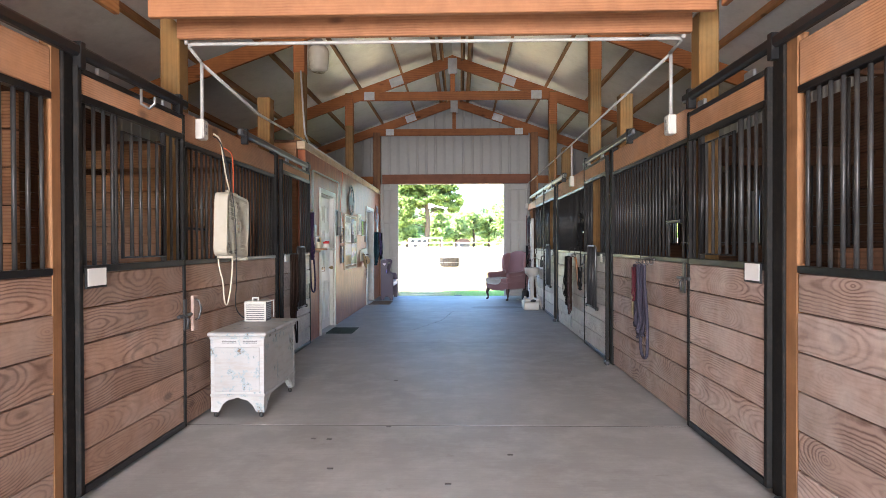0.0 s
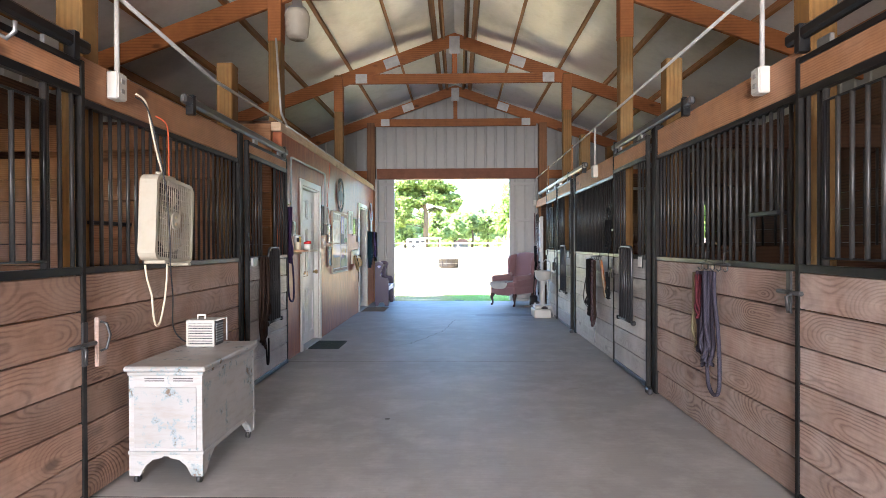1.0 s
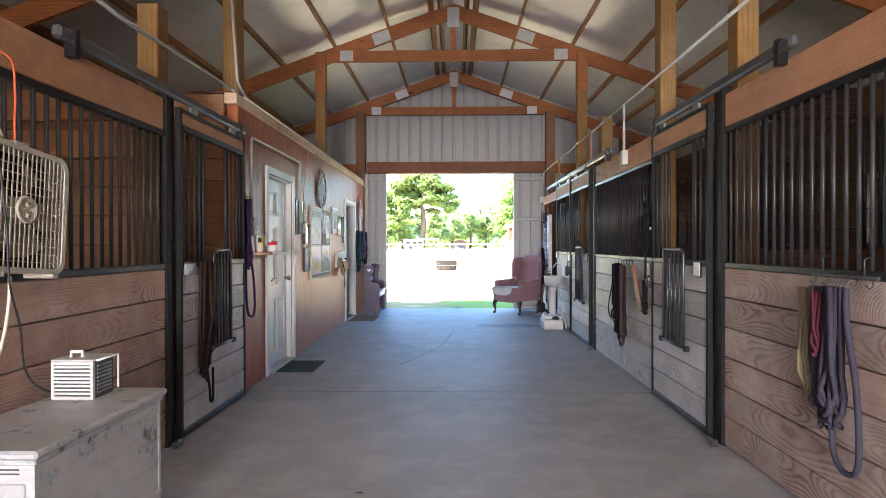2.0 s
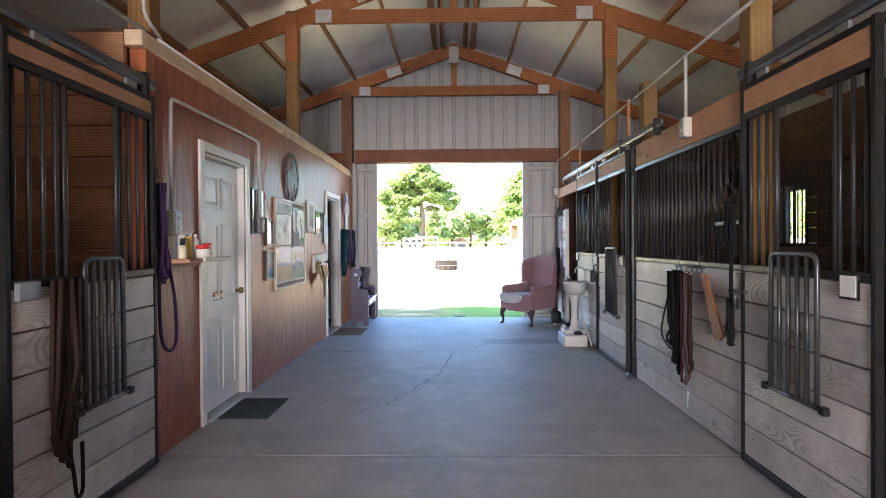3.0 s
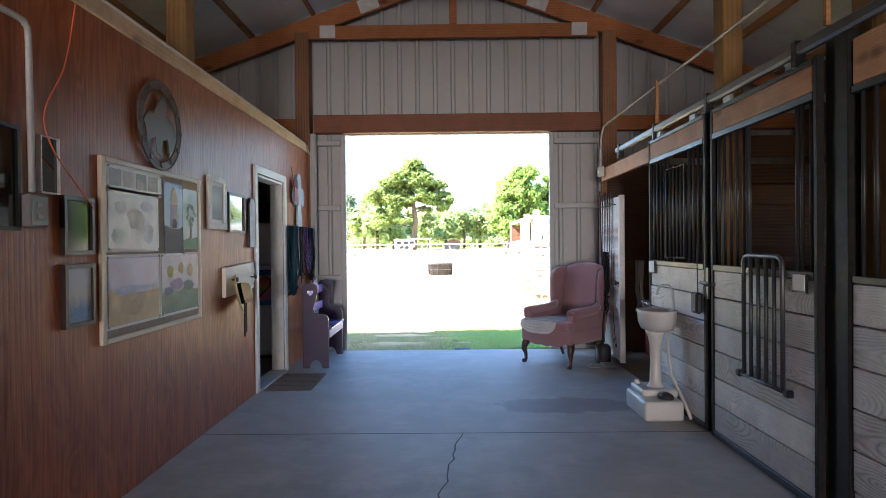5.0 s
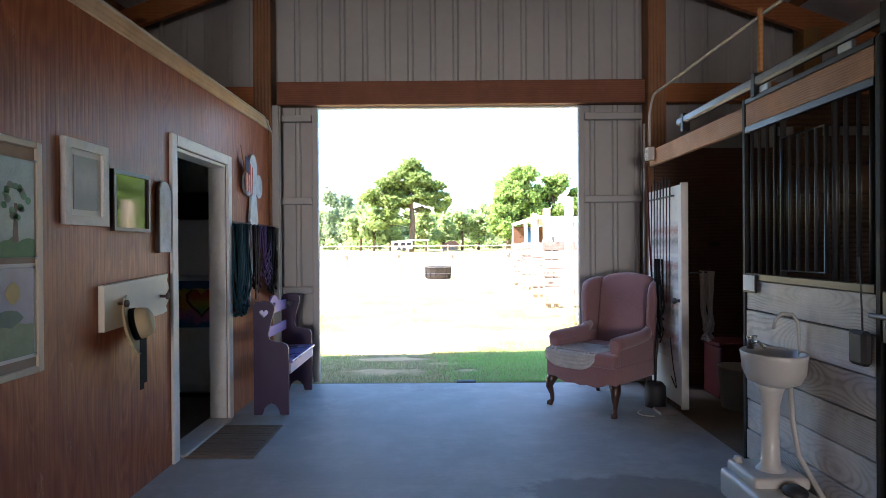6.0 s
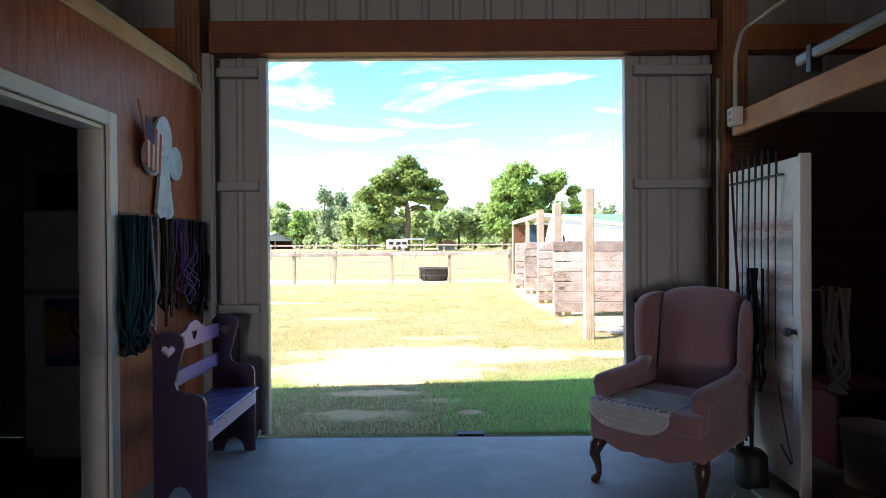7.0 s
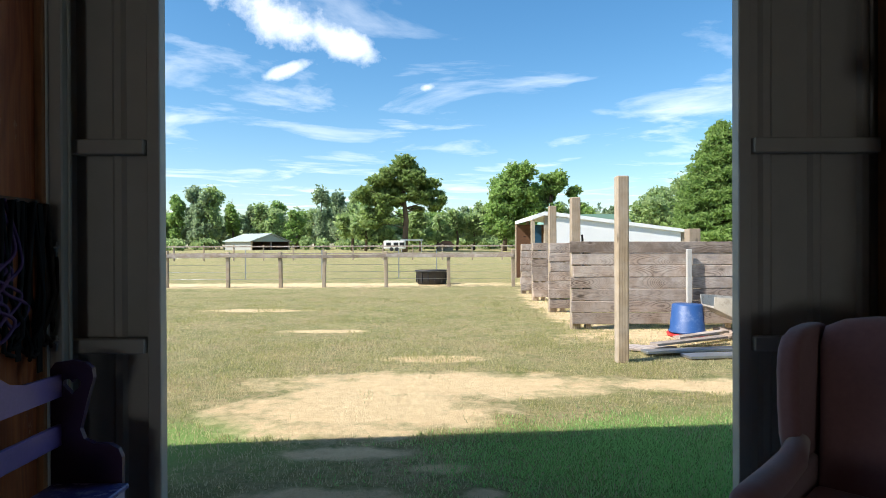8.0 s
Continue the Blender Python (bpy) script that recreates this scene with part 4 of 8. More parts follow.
leaf1 = six_panel(door_1, RW - 0.055, D1[0] + 0.027, D1[1] - 0.027, 0.03, 2.035, plain("door_white_paint", (0.80, 0.81, 0.81), 0.4, 0, 0.05, 4, 0.05, dirt=(0.5, 0.48, 0.44), dirty=0.2))
BRASS = plain("dull_brass", (0.35, 0.26, 0.12), 0.35, 0.9, 0.2, 20, 0.05)
part("door_knob", lathe([(0.0, 0.0), (0.018, 0.0), (0.012, 0.02), (0.026, 0.035), (0.03, 0.05), (0.022, 0.065), (0.0, 0.07)], (0, 0, 0), 16), BRASS, leaf1, "dull brass knob").matrix_basis = along(pose(RW - 0.055, D1[1] - 0.09, 0.95, 0, 90, 0))
part("name_plate", boxed((RW - 0.055, 8.285, 0.905), (RW - 0.046, 8.465, 0.975), 0.002), plain("dark_brass_plate", (0.16, 0.07, 0.03), 0.4), leaf1, "small brown name plate with a pale strip")
part("pale_strip", boxed((RW - 0.0458, 8.30, 0.922), (RW - 0.045, 8.45, 0.957)), plain("faded_plate_paper", (0.72, 0.52, 0.30), 0.5), leaf1)
for side in (-1, 1):
    w = thing("aisle_wall_rear", (side * AISLE, -5.7, 0), "brown board aisle wall behind the walk", kind="structure")
    boards(w, side * (AISLE + 0.02), -4.95, -1.42, 0.01, 2.33, 0.04, BOARD)


# ---- ground outside ----
def ground_material():
    m, n, l, b = node_material("mown_grass_and_sand")
    tc = n.new("ShaderNodeTexCoord")
    v = tc.outputs["Object"]
    sep = n.new("ShaderNodeSeparateXYZ")
    l.new(v, sep.inputs[0])
    big, mid, fine = noise_node(n, l, v, 0.22, 6.0, 0.6), noise_node(n, l, v, 1.6, 7.0, 0.65), noise_node(n, l, v, 26.0, 5.0, 0.7)
    blade = noise_node(n, l, v, 1.0, 3.0, 0.7, (190.0, 60.0, 60.0))
    col = mix_node(n, l, ramp_node(n, l, mid, 0.36, 0.64), (0.20, 0.225, 0.075), (0.50, 0.43, 0.20))
    col = mix_node(n, l, math_node(n, l, "MULTIPLY", ramp_node(n, l, big, 0.38, 0.68), 0.7), col, (0.45, 0.365, 0.19))
    col = mix_node(n, l, math_node(n, l, "MULTIPLY", ramp_node(n, l, blade, 0.35, 0.75), 0.5), col, (0.10, 0.115, 0.04))
    dry = noise_node(n, l, v, 0.95, 7.0, 0.68)
    col = mix_node(n, l, math_node(n, l, "MULTIPLY", ramp_node(n, l, dry, 0.47, 0.60), 0.75), col, (0.47, 0.355, 0.20))
    grit = noise_node(n, l, v, 45.0, 5.0, 0.75)
    col = mix_node(n, l, math_node(n, l, "MULTIPLY", ramp_node(n, l, grit, 0.48, 0.62), 0.45), col, (0.09, 0.11, 0.032))
    # straw-coloured thatch between the blades
    thatch = noise_node(n, l, v, 7.0, 8.0, 0.75)
    col = mix_node(n, l, math_node(n, l, "MULTIPLY", ramp_node(n, l, thatch, 0.46, 0.62), 0.7), col, (0.46, 0.38, 0.23))
    clump = noise_node(n, l, v, 14.0, 6.0, 0.7)
    col = mix_node(n, l, math_node(n, l, "MULTIPLY", ramp_node(n, l, clump, 0.48, 0.60), 0.7), col, (0.15, 0.19, 0.06))
    # sand patches: one worn oval by the doorway, thin strips along the fence, small scuffs
    def oval(cx, cy, rx, ry):
        dx = math_node(n, l, "DIVIDE", math_node(n, l, "SUBTRACT", sep.outputs["X"], cx), rx)
        dy = math_node(n, l, "DIVIDE", math_node(n, l, "SUBTRACT", sep.outputs["Y"], cy * LONG), ry * LONG)
        r = math_node(n, l, "SQRT", math_node(n, l, "ADD", math_node(n, l, "MULTIPLY", dx, dx), math_node(n, l, "MULTIPLY", dy, dy)))
        return math_node(n, l, "SUBTRACT", 1.0, r)
    wob = math_node(n, l, "MULTIPLY_ADD", noise_node(n, l, v, 2.2, 9.0, 0.72), 2.2, -1.1)
    # lush grass where the barn keeps it shaded, its green brightened to lift that shade
    green = math_node(n, l, "MAXIMUM", oval(2.2, 15.2, 2.4, 1.3), oval(-2.6, 15.5, 1.7, 0.9))
    green = ramp_node(n, l, math_node(n, l, "ADD", green, math_node(n, l, "MULTIPLY", wob, 0.6)), 0.0, 0.45)
    col = mix_node(n, l, math_node(n, l, "MULTIPLY", green, 0.85), col, mix_node(n, l, ramp_node(n, l, blade, 0.3, 0.7), (0.15, 0.29, 0.065), (0.32, 0.45, 0.14)))
    sand = oval(-0.1, 17.3, 2.0, 0.6)
    for o in ((-0.8, 16.45, 1.35, 0.85), (2.7, 17.2, 1.1, 0.3), (-0.8, 14.7, 0.5, 0.14), (0.15, 14.73, 0.16, 0.09), (-0.75, 15.36, 0.5, 0.13), (-0.1, 15.1, 0.25, 0.09), (-0.2, 18.6, 0.7, 0.25), (4.0, 20.3, 2.2, 1.1), (-4.2, 24.0, 1.2, 0.35), (-8.5, 32.2, 13.0, 1.5), (-2.0, 21.0, 0.9, 0.2), (2.6, 24.5, 0.6, 5.0)):
        sand = math_node(n, l, "MAXIMUM", sand, oval(*o))
    sand = ramp_node(n, l, math_node(n, l, "ADD", sand, wob), -0.08, 0.36)
    earth = mix_node(n, l, ramp_node(n, l, noise_node(n, l, v, 9.0, 8.0, 0.75), 0.3, 0.7), (0.66, 0.485, 0.27), (0.84, 0.66, 0.40))
    col = mix_node(n, l, sand, col, earth)
    l.new(col, b.inputs["Base Color"])
    b.inputs["Roughness"].default_value, b.inputs["Specular IOR Level"].default_value = 0.95, 0.1
    h = math_node(n, l, "ADD", math_node(n, l, "MULTIPLY", fine, 0.6), math_node(n, l, "MULTIPLY", blade, 0.5))
    bump_node(n, l, b, h, 1.0, 0.05)
    return m


GROUND = ground_material()


def ground_height(x, y):
    far = max(0.0, (y - 40) / 100)
    return -0.03 + 0.015 * noise.noise(Vector((x * 0.5, y * 0.5, 0))) + 0.12 * noise.noise(Vector((x * 0.03, y * 0.03, 4))) * min(1, max(0, (y - 20) / 30)) + min(0.9, far * 0.8)


bm = bmesh.new()
xs = [-900, -400, -200, -120] + [-80 + 4 * i for i in range(15)] + [-20 + 0.8 * i for i in range(51)] + [24 + 4 * i for i in range(15)] + [120, 200, 400, 900]
ys = [-900, -300, -100, -40, -20, -8, 0, 8, 13.5] + [14.06 + 0.6 * i for i in range(40)] + [38.5 + 3.5 * i for i in range(36)] + [180, 240, 400, 900]
xs, ys = sorted(set(xs)), sorted(set(ys))
grid = [[bm.verts.new((x, y, ground_height(x, y) if y > 14.2 else -0.2)) for x in xs] for y in ys]
for r0, r1 in zip(grid, grid[1:]):
    for i in range(len(xs) - 1):
        bm.faces.new((r0[i], r0[i + 1], r1[i + 1], r1[i])).smooth = True
ground = tagged(part("ground", bm, GROUND), "sunlit mown grass yard with bare sandy patches", kind="structure")


# ---- electrical conduit and boxes ----
def pipe(points, label, r=0.0135, material=None, group="conduits"):
    """Conduit with small rounded bends at its corners."""
    pts = [Vector(p) for p in points]
    path = [pts[0]]
    for a, b, c in zip(pts, pts[1:], pts[2:]):
        d1, d2 = (b - a), (c - b)
        k = min(0.07, d1.length * 0.4, d2.length * 0.4)
        p, q = b - d1.normalized() * k, b + d2.normalized() * k
        path += [p + (b - p) * 0.0, p.lerp(b, 0.55).lerp(b.lerp(q, 0.25), 0.3), b.lerp((p + q) / 2, 0.5), q.lerp(b, 0.55).lerp(b.lerp(p, 0.25), 0.3), q]
    path.append(pts[-1])
    return tagged(part("conduit", tube(path, r, 8), material or CONDUIT), label, "conduit", group)


GREY_L = "grey plastic electrical conduit fixed along the barn timbers"
pipe([(-1.79, 4.15, 2.25), (-1.79, 4.15, 2.70)], GREY_L)
pipe([(-1.79, 4.15, 2.70), (-1.80, 5.39, 2.60), (-1.86, 7.235, 2.68)], "grey plastic conduit sagging towards the tack room wall")
pipe([(-1.79, 4.14, 2.71), (-1.86, 4.06, 2.815), (1.80, 4.06, 2.815), (1.78, 4.26, 2.775)], "grey plastic conduit strapped under the cross beam")
pipe([(-1.86, 4.06, 2.815), (-1.88, 4.05, 2.95), (-1.98, 3.99, 3.05)], GREY_L, 0.016)
pipe([(1.80, 4.06, 2.815), (1.83, 4.05, 2.95), (1.95, 3.99, 3.05)], GREY_L, 0.016)
pipe([(1.79, 4.27, 2.28), (1.79, 4.27, 2.775)], GREY_L)
pipe([(1.79, 4.27, 2.775), (1.81, 8.87, 2.765), (1.82, 13.454, 2.765), (1.80, 13.496, 2.62), (1.80, 13.496, 2.30)], "long sagging grey conduit above the stall fronts", 0.012)
pipe([(1.80, 8.101, 2.28), (1.80, 8.101, 2.765)], GREY_L)
for y in (9.5, 11.7):
    tagged(part("conduit_stay", boxed((1.79, y - 0.012, 2.42), (1.815, y + 0.012, 2.80), 0.002), PURLIN), "thin timber stay holding up the conduit", "stay", "conduit stays")
pipe([(-1.83, 7.484, 1.585), (-1.83, 7.484, 2.33), (-1.83, 9.135, 2.339), (-1.83, 9.145, 1.615)], "grey conduit looped over the red-brown tack room wall", 0.014)
pipe([(-1.855, 7.384, 2.675), (-1.855, 13.84, 2.675), (-1.83, 13.977, 2.55), (-1.83, 13.977, 0.05)], "grey conduit clipped along the pale cap board", 0.011)
pipe([(-1.86, 7.434, 2.69), (-1.87, 7.26, 2.78), (-1.91, 7.225, 3.6)], GREY_L, 0.012)
pipe([(1.90, 13.926, 0.1), (1.90, 13.926, 2.6)], "grey conduit running down beside the gable post", 0.012)
corner = thing("corner_post", (-1.80, 14.0, 0), "pale folded steel post in the gable corner with two latches", "post")
part("channel", boxed((-1.842, 13.985, 0.0), (-1.765, 14.035, 2.83), 0.006), SIDING, corner)
part("lip", boxed((-1.765, 14.02, 0.0), (-1.755, 14.035, 2.83), 0.002), SIDING, corner)
for z in (1.40, 0.985):
    latch_plate = part("latch", boxed((-1.835, 13.975, z - 0.035), (-1.785, 13.985, z + 0.035), 0.003), STEEL, corner, "dull steel latch")
    part("bolt", tube([(-1.86, 13.965, z - 0.012), (-1.80, 13.962, z + 0.006), (-1.768, 13.968, z + 0.010)], 0.007, 8), STEEL, latch_plate)


BOX_WHITE = plain("ivory_box_plastic", (0.56, 0.545, 0.50), 0.45, 0, 0.08, 8, 0.04)


SOCKET = plain("grey_socket_plastic", (0.30, 0.29, 0.27), 0.45)


def outlet_box(x, y, z, facing, label, w=0.045, h=0.075, d=0.06, material=None):
    b = thing("outlet_box", (x, y, z), label, "electrical box", "electrical boxes")
    lo, hi = sorted((x, x + facing * d))
    part("housing", boxed((lo, y - w, z - h), (hi, y + w, z + h), 0.006), material or BOX_WHITE, b)
    lo, hi = sorted((x + facing * d, x + facing * (d + 0.006)))
    cover = part("cover", boxed((lo, y - w * 0.85, z - h * 0.9), (hi, y + w * 0.85, z + h * 0.9), 0.002), material or BOX_WHITE, b)
    for dz in (-0.3, 0.3):
        lo2, hi2 = sorted((x + facing * (d + 0.005), x + facing * (d + 0.009)))
        part("socket", boxed((lo2, y - 0.016, z + dz * h * 1.2 - 0.013), (hi2, y + 0.016, z + dz * h * 1.2 + 0.013), 0.003), SOCKET, cover)
    return b


BOX_L = "white plastic outlet box on the header board"
outlet_box(-AISLE, 4.16, 2.20, 1, BOX_L)
outlet_box(AISLE, 4.30, 2.235, -1, BOX_L)
outlet_box(AISLE, 8.101, 2.22, -1, BOX_L, material=plain("old_cream_box", (0.5, 0.47, 0.40), 0.5))
outlet_box(AISLE, 13.496, 2.23, -1, BOX_L, 0.04, 0.06)
outlet_box(RW, 7.509, 1.505, 1, "grey weatherproof outlet box on the tack room wall", 0.05, 0.085, 0.06, CONDUIT)
outlet_box(RW, 9.145, 1.535, 1, "grey round-cornered junction box on the tack room wall", 0.055, 0.07, 0.06, plain("grey_junction_paint", (0.17, 0.16, 0.15), 0.5))

# ---- hanging lamp under the roof ----
lamp = thing("barn_light", (-1.66, 7.18, 3.67), "unlit ribbed glass jar light hung below a rafter", "lamp")
part("holder", lathe([(0.0, 0.42), (0.05, 0.42), (0.06, 0.36), (0.10, 0.33), (0.11, 0.28), (0.0, 0.28)], (-1.66, 7.18, 3.57), 20), STEEL, lamp)
part("jar", lathe([(0.0, 0.0), (0.09, 0.0), (0.115, 0.03), (0.128, 0.14), (0.135, 0.25), (0.12, 0.30), (0.0, 0.30)], (-1.66, 7.18, 3.57), 28), plain("frosted_jar", (0.62, 0.57, 0.47), 0.25, 0, 0.1, 20, 0.3), lamp, "frosted ribbed jar")
part("stem", tube([(-1.66, 7.18, 3.95), (-1.66, 7.22, 4.08), (-1.66, 7.355, 4.13)], 0.012, 8), STEEL, lamp)

# ---- tags, latches and little hardware on the stall doors ----
def stall_tag(side, y, z, label, w=0.085, h=0.055):
    t = thing("stall_tag", (side * AISLE, y, z), label, "name tag", "stall name tags")
    x = side * (AISLE - 0.041)
    lo, hi = sorted((x, x - side * 0.012))
    part("holder", boxed((lo, y - w, z - h), (hi, y + w, z + h), 0.002), BLACK, t)
    lo, hi = sorted((x - side * 0.0125, x - side * 0.016))
    part("card", boxed((lo, y - w + 0.006, z - h + 0.012), (hi, y + w - 0.012, z + h - 0.004), 0.001), PAPER, t, "blank white card")


PAPER = plain("white_card", (0.80, 0.79, 0.75), 0.6, 0, 0.05, 5, 0.03)
TAG_L = "small white card in a black holder on the door boards"
stall_tag(-1, 2.888, 1.149, TAG_L)
stall_tag(1, 3.056, 1.159, TAG_L)
stall_tag(1, 6.323, 1.149, TAG_L, 0.06, 0.055)
stall_tag(1, 11.791, 1.154, TAG_L, 0.07, 0.055)
stall_tag(1, 9.69, 1.154, TAG_L, 0.06, 0.05)


def latch(side, y, z, label):
    t = thing("door_latch", (side * AISLE, y, z), label, "latch", "stall door latches")
    x = side * (AISLE - 0.05)
    part("plate", boxed((min(x, x + side * 0.012), y - 0.02, z - 0.11), (max(x, x + side * 0.012), y + 0.02, z + 0.11), 0.003), DARK_STEEL, t)
    part("bolt", tube([(x - side * 0.012, y - 0.13, z), (x - side * 0.012, y + 0.07, z)], 0.012, 8), DARK_STEEL, t)
    part("handle", tube([(x - side * 0.012, y - 0.06, z), (x - side * 0.05, y - 0.07, z - 0.02), (x - side * 0.045, y - 0.075, z - 0.09)], 0.009, 8), DARK_STEEL, t)


latch(-1, 3.861, 0.824, "rusty steel slide bolt latch on the stall door")
tagged(part("strike_block", boxed((-1.775, 3.915, 0.70), (-1.752, 3.985, 0.955), 0.004), BOARD_ROSE), "pale wooden strike block screwed to the stall front", "block")
tagged(part("pull_handle", tube([(-1.752, 3.935, 0.93), (-1.725, 3.940, 0.92), (-1.715, 3.955, 0.86), (-1.725, 3.940, 0.79), (-1.752, 3.935, 0.78)], 0.007, 8), DARK_STEEL), "black iron pull handle on the strike block", "handle")
latch(1, 4.005, 1.071, "black steel hook latch beside the stall door")
latch(1, 7.299, 1.05, "black steel slide bolt latch on the stall door")
latch(1, 10.73, 1.081, "black steel slide bolt latch on the stall door")
def guard_hook(side, y, z):
    x = side * (AISLE - 0.045)
    return tagged(part("blanket_hook", tube([(x, y, z + 0.09), (x, y, z), (x - side * 0.05, y, z - 0.03), (x - side * 0.085, y, z), (x - side * 0.085, y, z + 0.04)], 0.009, 8), STEEL), "bent steel hook on the door top board", "hook", "hooks")
guard_hook(-1, 3.33, 2.19)
# board hatch in the barred front
hatch = thing("board_hatch", (-1.88, 4.22, 1.3), "small brown board hatch inside the barred front", "hatch")
for i in range(3):
    part("board", boxed((-1.905, 4.07, 1.215 + i * 0.073), (-1.875, 4.38, 1.285 + i * 0.073), 0.003), BOARD_FRESH, hatch)
part("hatch_rail", boxed((-1.90, 4.05, 1.435), (-1.862, 4.40, 1.455), 0.003), BLACK, hatch)

# ---- box fan with its cords ----
fan = thing("box_fan", (-1.74, 4.595, 1.475), "yellowed white box fan hung against the bars", "fan")
FX0, FX1, FY0, FY1, FZ0, FZ1 = -1.80, -1.695, 4.355, 4.835, 1.215, 1.735


def rounded_rect(y0, y1, z0, z1, r, n=5):
    pts = []
    for cy, cz, a in ((y1 - r, z0 + r, -90), (y1 - r, z1 - r, 0), (y0 + r, z1 - r, 90), (y0 + r, z0 + r, 180)):
        for i in range(n + 1):
            k = radians(a + 90 * i / n)
            pts.append((cy + r * math.cos(k), cz + r * math.sin(k)))
    return pts


part("housing", slab(rounded_rect(FY0, FY1, FZ0, FZ1, 0.06), FX1 - FX0, on_wall(FX0, 1), [rounded_rect(FY0 + 0.022, FY1 - 0.022, FZ0 + 0.022, FZ1 - 0.022, 0.045)]), CREAM, fan)
# near-black plate added for the shade inside the housing
part("back_plate", slab(rounded_rect(FY0 + 0.024, FY1 - 0.024, FZ0 + 0.024, FZ1 - 0.024, 0.045), 0.008, on_wall(FX0 + 0.012, 1)), plain("fan_interior_shade", (0.02, 0.016, 0.012), 0.8), fan)
CY, CZ = (FY0 + FY1) / 2, (FZ0 + FZ1) / 2
blade_mat = plain("fan_blade_plastic", (0.42, 0.35, 0.24), 0.45)
for k in range(5):
    a = 2 * math.pi * k / 5
    bm = bmesh.new()
    rows = []
    for r in (0.05, 0.12, 0.20):
        for da, dx in ((-0.42, -0.02), (0.0, 0.0), (0.42, 0.02)):
            rows.append(bm.verts.new((-1.735 + dx, CY + r * math.cos(a + da), CZ + r * math.sin(a + da))))
    for i in range(2):
        for j in range(2):
            bm.faces.new((rows[3 * i + j], rows[3 * i + j + 1], rows[3 * i + j + 4], rows[3 * i + j + 3]))
    bmesh.ops.solidify(bm, geom=bm.faces[:], thickness=0.004)
    part("blade", bm, blade_mat, fan)
grille = bmesh.new()
gx = FX1 - 0.006
n = 17
for i in range(n):
    y = FY0 + 0.024 + (FY1 - FY0 - 0.048) * (i + 0.5) / n
    inset = 0.024 + max(0.0, 0.045 - min(y - FY0 - 0.022, FY1 - 0.022 - y)) * 0.5
    add_box(grille, (gx - 0.002, y - 0.003, FZ0 + inset), (gx + 0.001, y + 0.003, FZ1 - inset))
for i in range(13):
    z = FZ0 + 0.03 + (FZ1 - FZ0 - 0.06) * (i + 0.5) / 13
    add_box(grille, (gx - 0.004, FY0 + 0.024, z - (0.003 if i % 4 == 2 else 0.0014)), (gx - 0.001, FY1 - 0.024, z + (0.003 if i % 4 == 2 else 0.0014)))
part("grille", grille, CREAM, fan, "yellowed slotted plastic grille")
part("hub_badge", lathe([(0.0, 0.0), (0.058, 0.0), (0.056, 0.006), (0.048, 0.008), (0.046, 0.004), (0.0, 0.004)], (0, 0, 0), 28), CREAM, fan).matrix_basis = along(pose(gx + 0.003, CY, CZ, 0, 90, 0))
for dz in (-0.022, 0.022):
    part("badge_stud", lathe([(0.0, 0.0), (0.013, 0.0), (0.011, 0.005), (0.0, 0.006)], (0, 0, 0), 14), blade_mat, fan).matrix_basis = along(pose(gx + 0.006, CY, CZ + dz, 0, 90, 0))
part("motor", lathe([(0.0, 0.0), (0.06, 0.0), (0.055, 0.05), (0.03, 0.062), (0.0, 0.062)], (0, 0, 0), 20), CREAM, fan).matrix_basis = along(pose(FX0 + 0.02, CY, CZ, 0, 90, 0))
part("handle", boxed((-1.755, CY - 0.06, FZ1), (-1.71, CY + 0.02, FZ1 + 0.018), 0.006), CREAM, fan)
part("knob", lathe([(0.0, 0.0), (0.02, 0.0), (0.017, 0.02), (0.0, 0.02)], (-1.735, CY - 0.15, FZ1), 14), CREAM, fan)
for y in (FY0 + 0.09, FY1 - 0.09):
    part("foot", boxed((-1.80, y - 0.02, FZ0 - 0.018), (-1.67, y + 0.02, FZ0 + 0.002), 0.004), CREAM, fan)

fan.matrix_basis = along(pose(-1.74, 4.595, 1.475, -4.5, 0, 1))


def cord(points, r, material, label, name="cord", category="cord"):
    """A hanging cord, smoothed through its points."""
    pts = [Vector(p) for p in points]
    out = []
    for i in range(len(pts) - 1):
        p0, p1, p2, p3 = pts[max(0, i - 1)], pts[i], pts[i + 1], pts[min(len(pts) - 1, i + 2)]
        for k in range(6):
            t = k / 6
            out.append(0.5 * ((2 * p1) + (p2 - p0) * t + (2 * p0 - 5 * p1 + 4 * p2 - p3) * t * t + (3 * p1 - p0 - 3 * p2 + p3) * t ** 3))
    out.append(pts[-1])
    ob = part(name, tube(out, r, 7), material)
    return tagged(ob, label, category) if label else ob


CORD_W = plain("cream_cord", (0.66, 0.58, 0.44), 0.5)
RUBBER = plain("black_rubber", (0.018, 0.018, 0.02), 0.55, 0, 0.25, 12, 0.08)
ORANGE = plain("orange_twine", (0.62, 0.10, 0.03), 0.7)
cord([(-1.755, 4.270, 2.19), (-1.73, 4.330, 2.15), (-1.735, 4.400, 2.00), (-1.735, 4.460, 1.86), (-1.735, 4.520, 1.762)], 0.006, CORD_W, "cream cord holding the box fan up on the bars")
cord([(-1.775, 4.385, 1.205), (-1.765, 4.388, 1.12), (-1.75, 4.410, 1.02), (-1.745, 4.418, 0.90), (-1.74, 4.440, 0.835), (-1.735, 4.475, 0.855), (-1.73, 4.515, 0.97), (-1.725, 4.535, 1.10), (-1.725, 4.540, 1.205)], 0.0065, CORD_W, "cream power cord looping below the box fan")
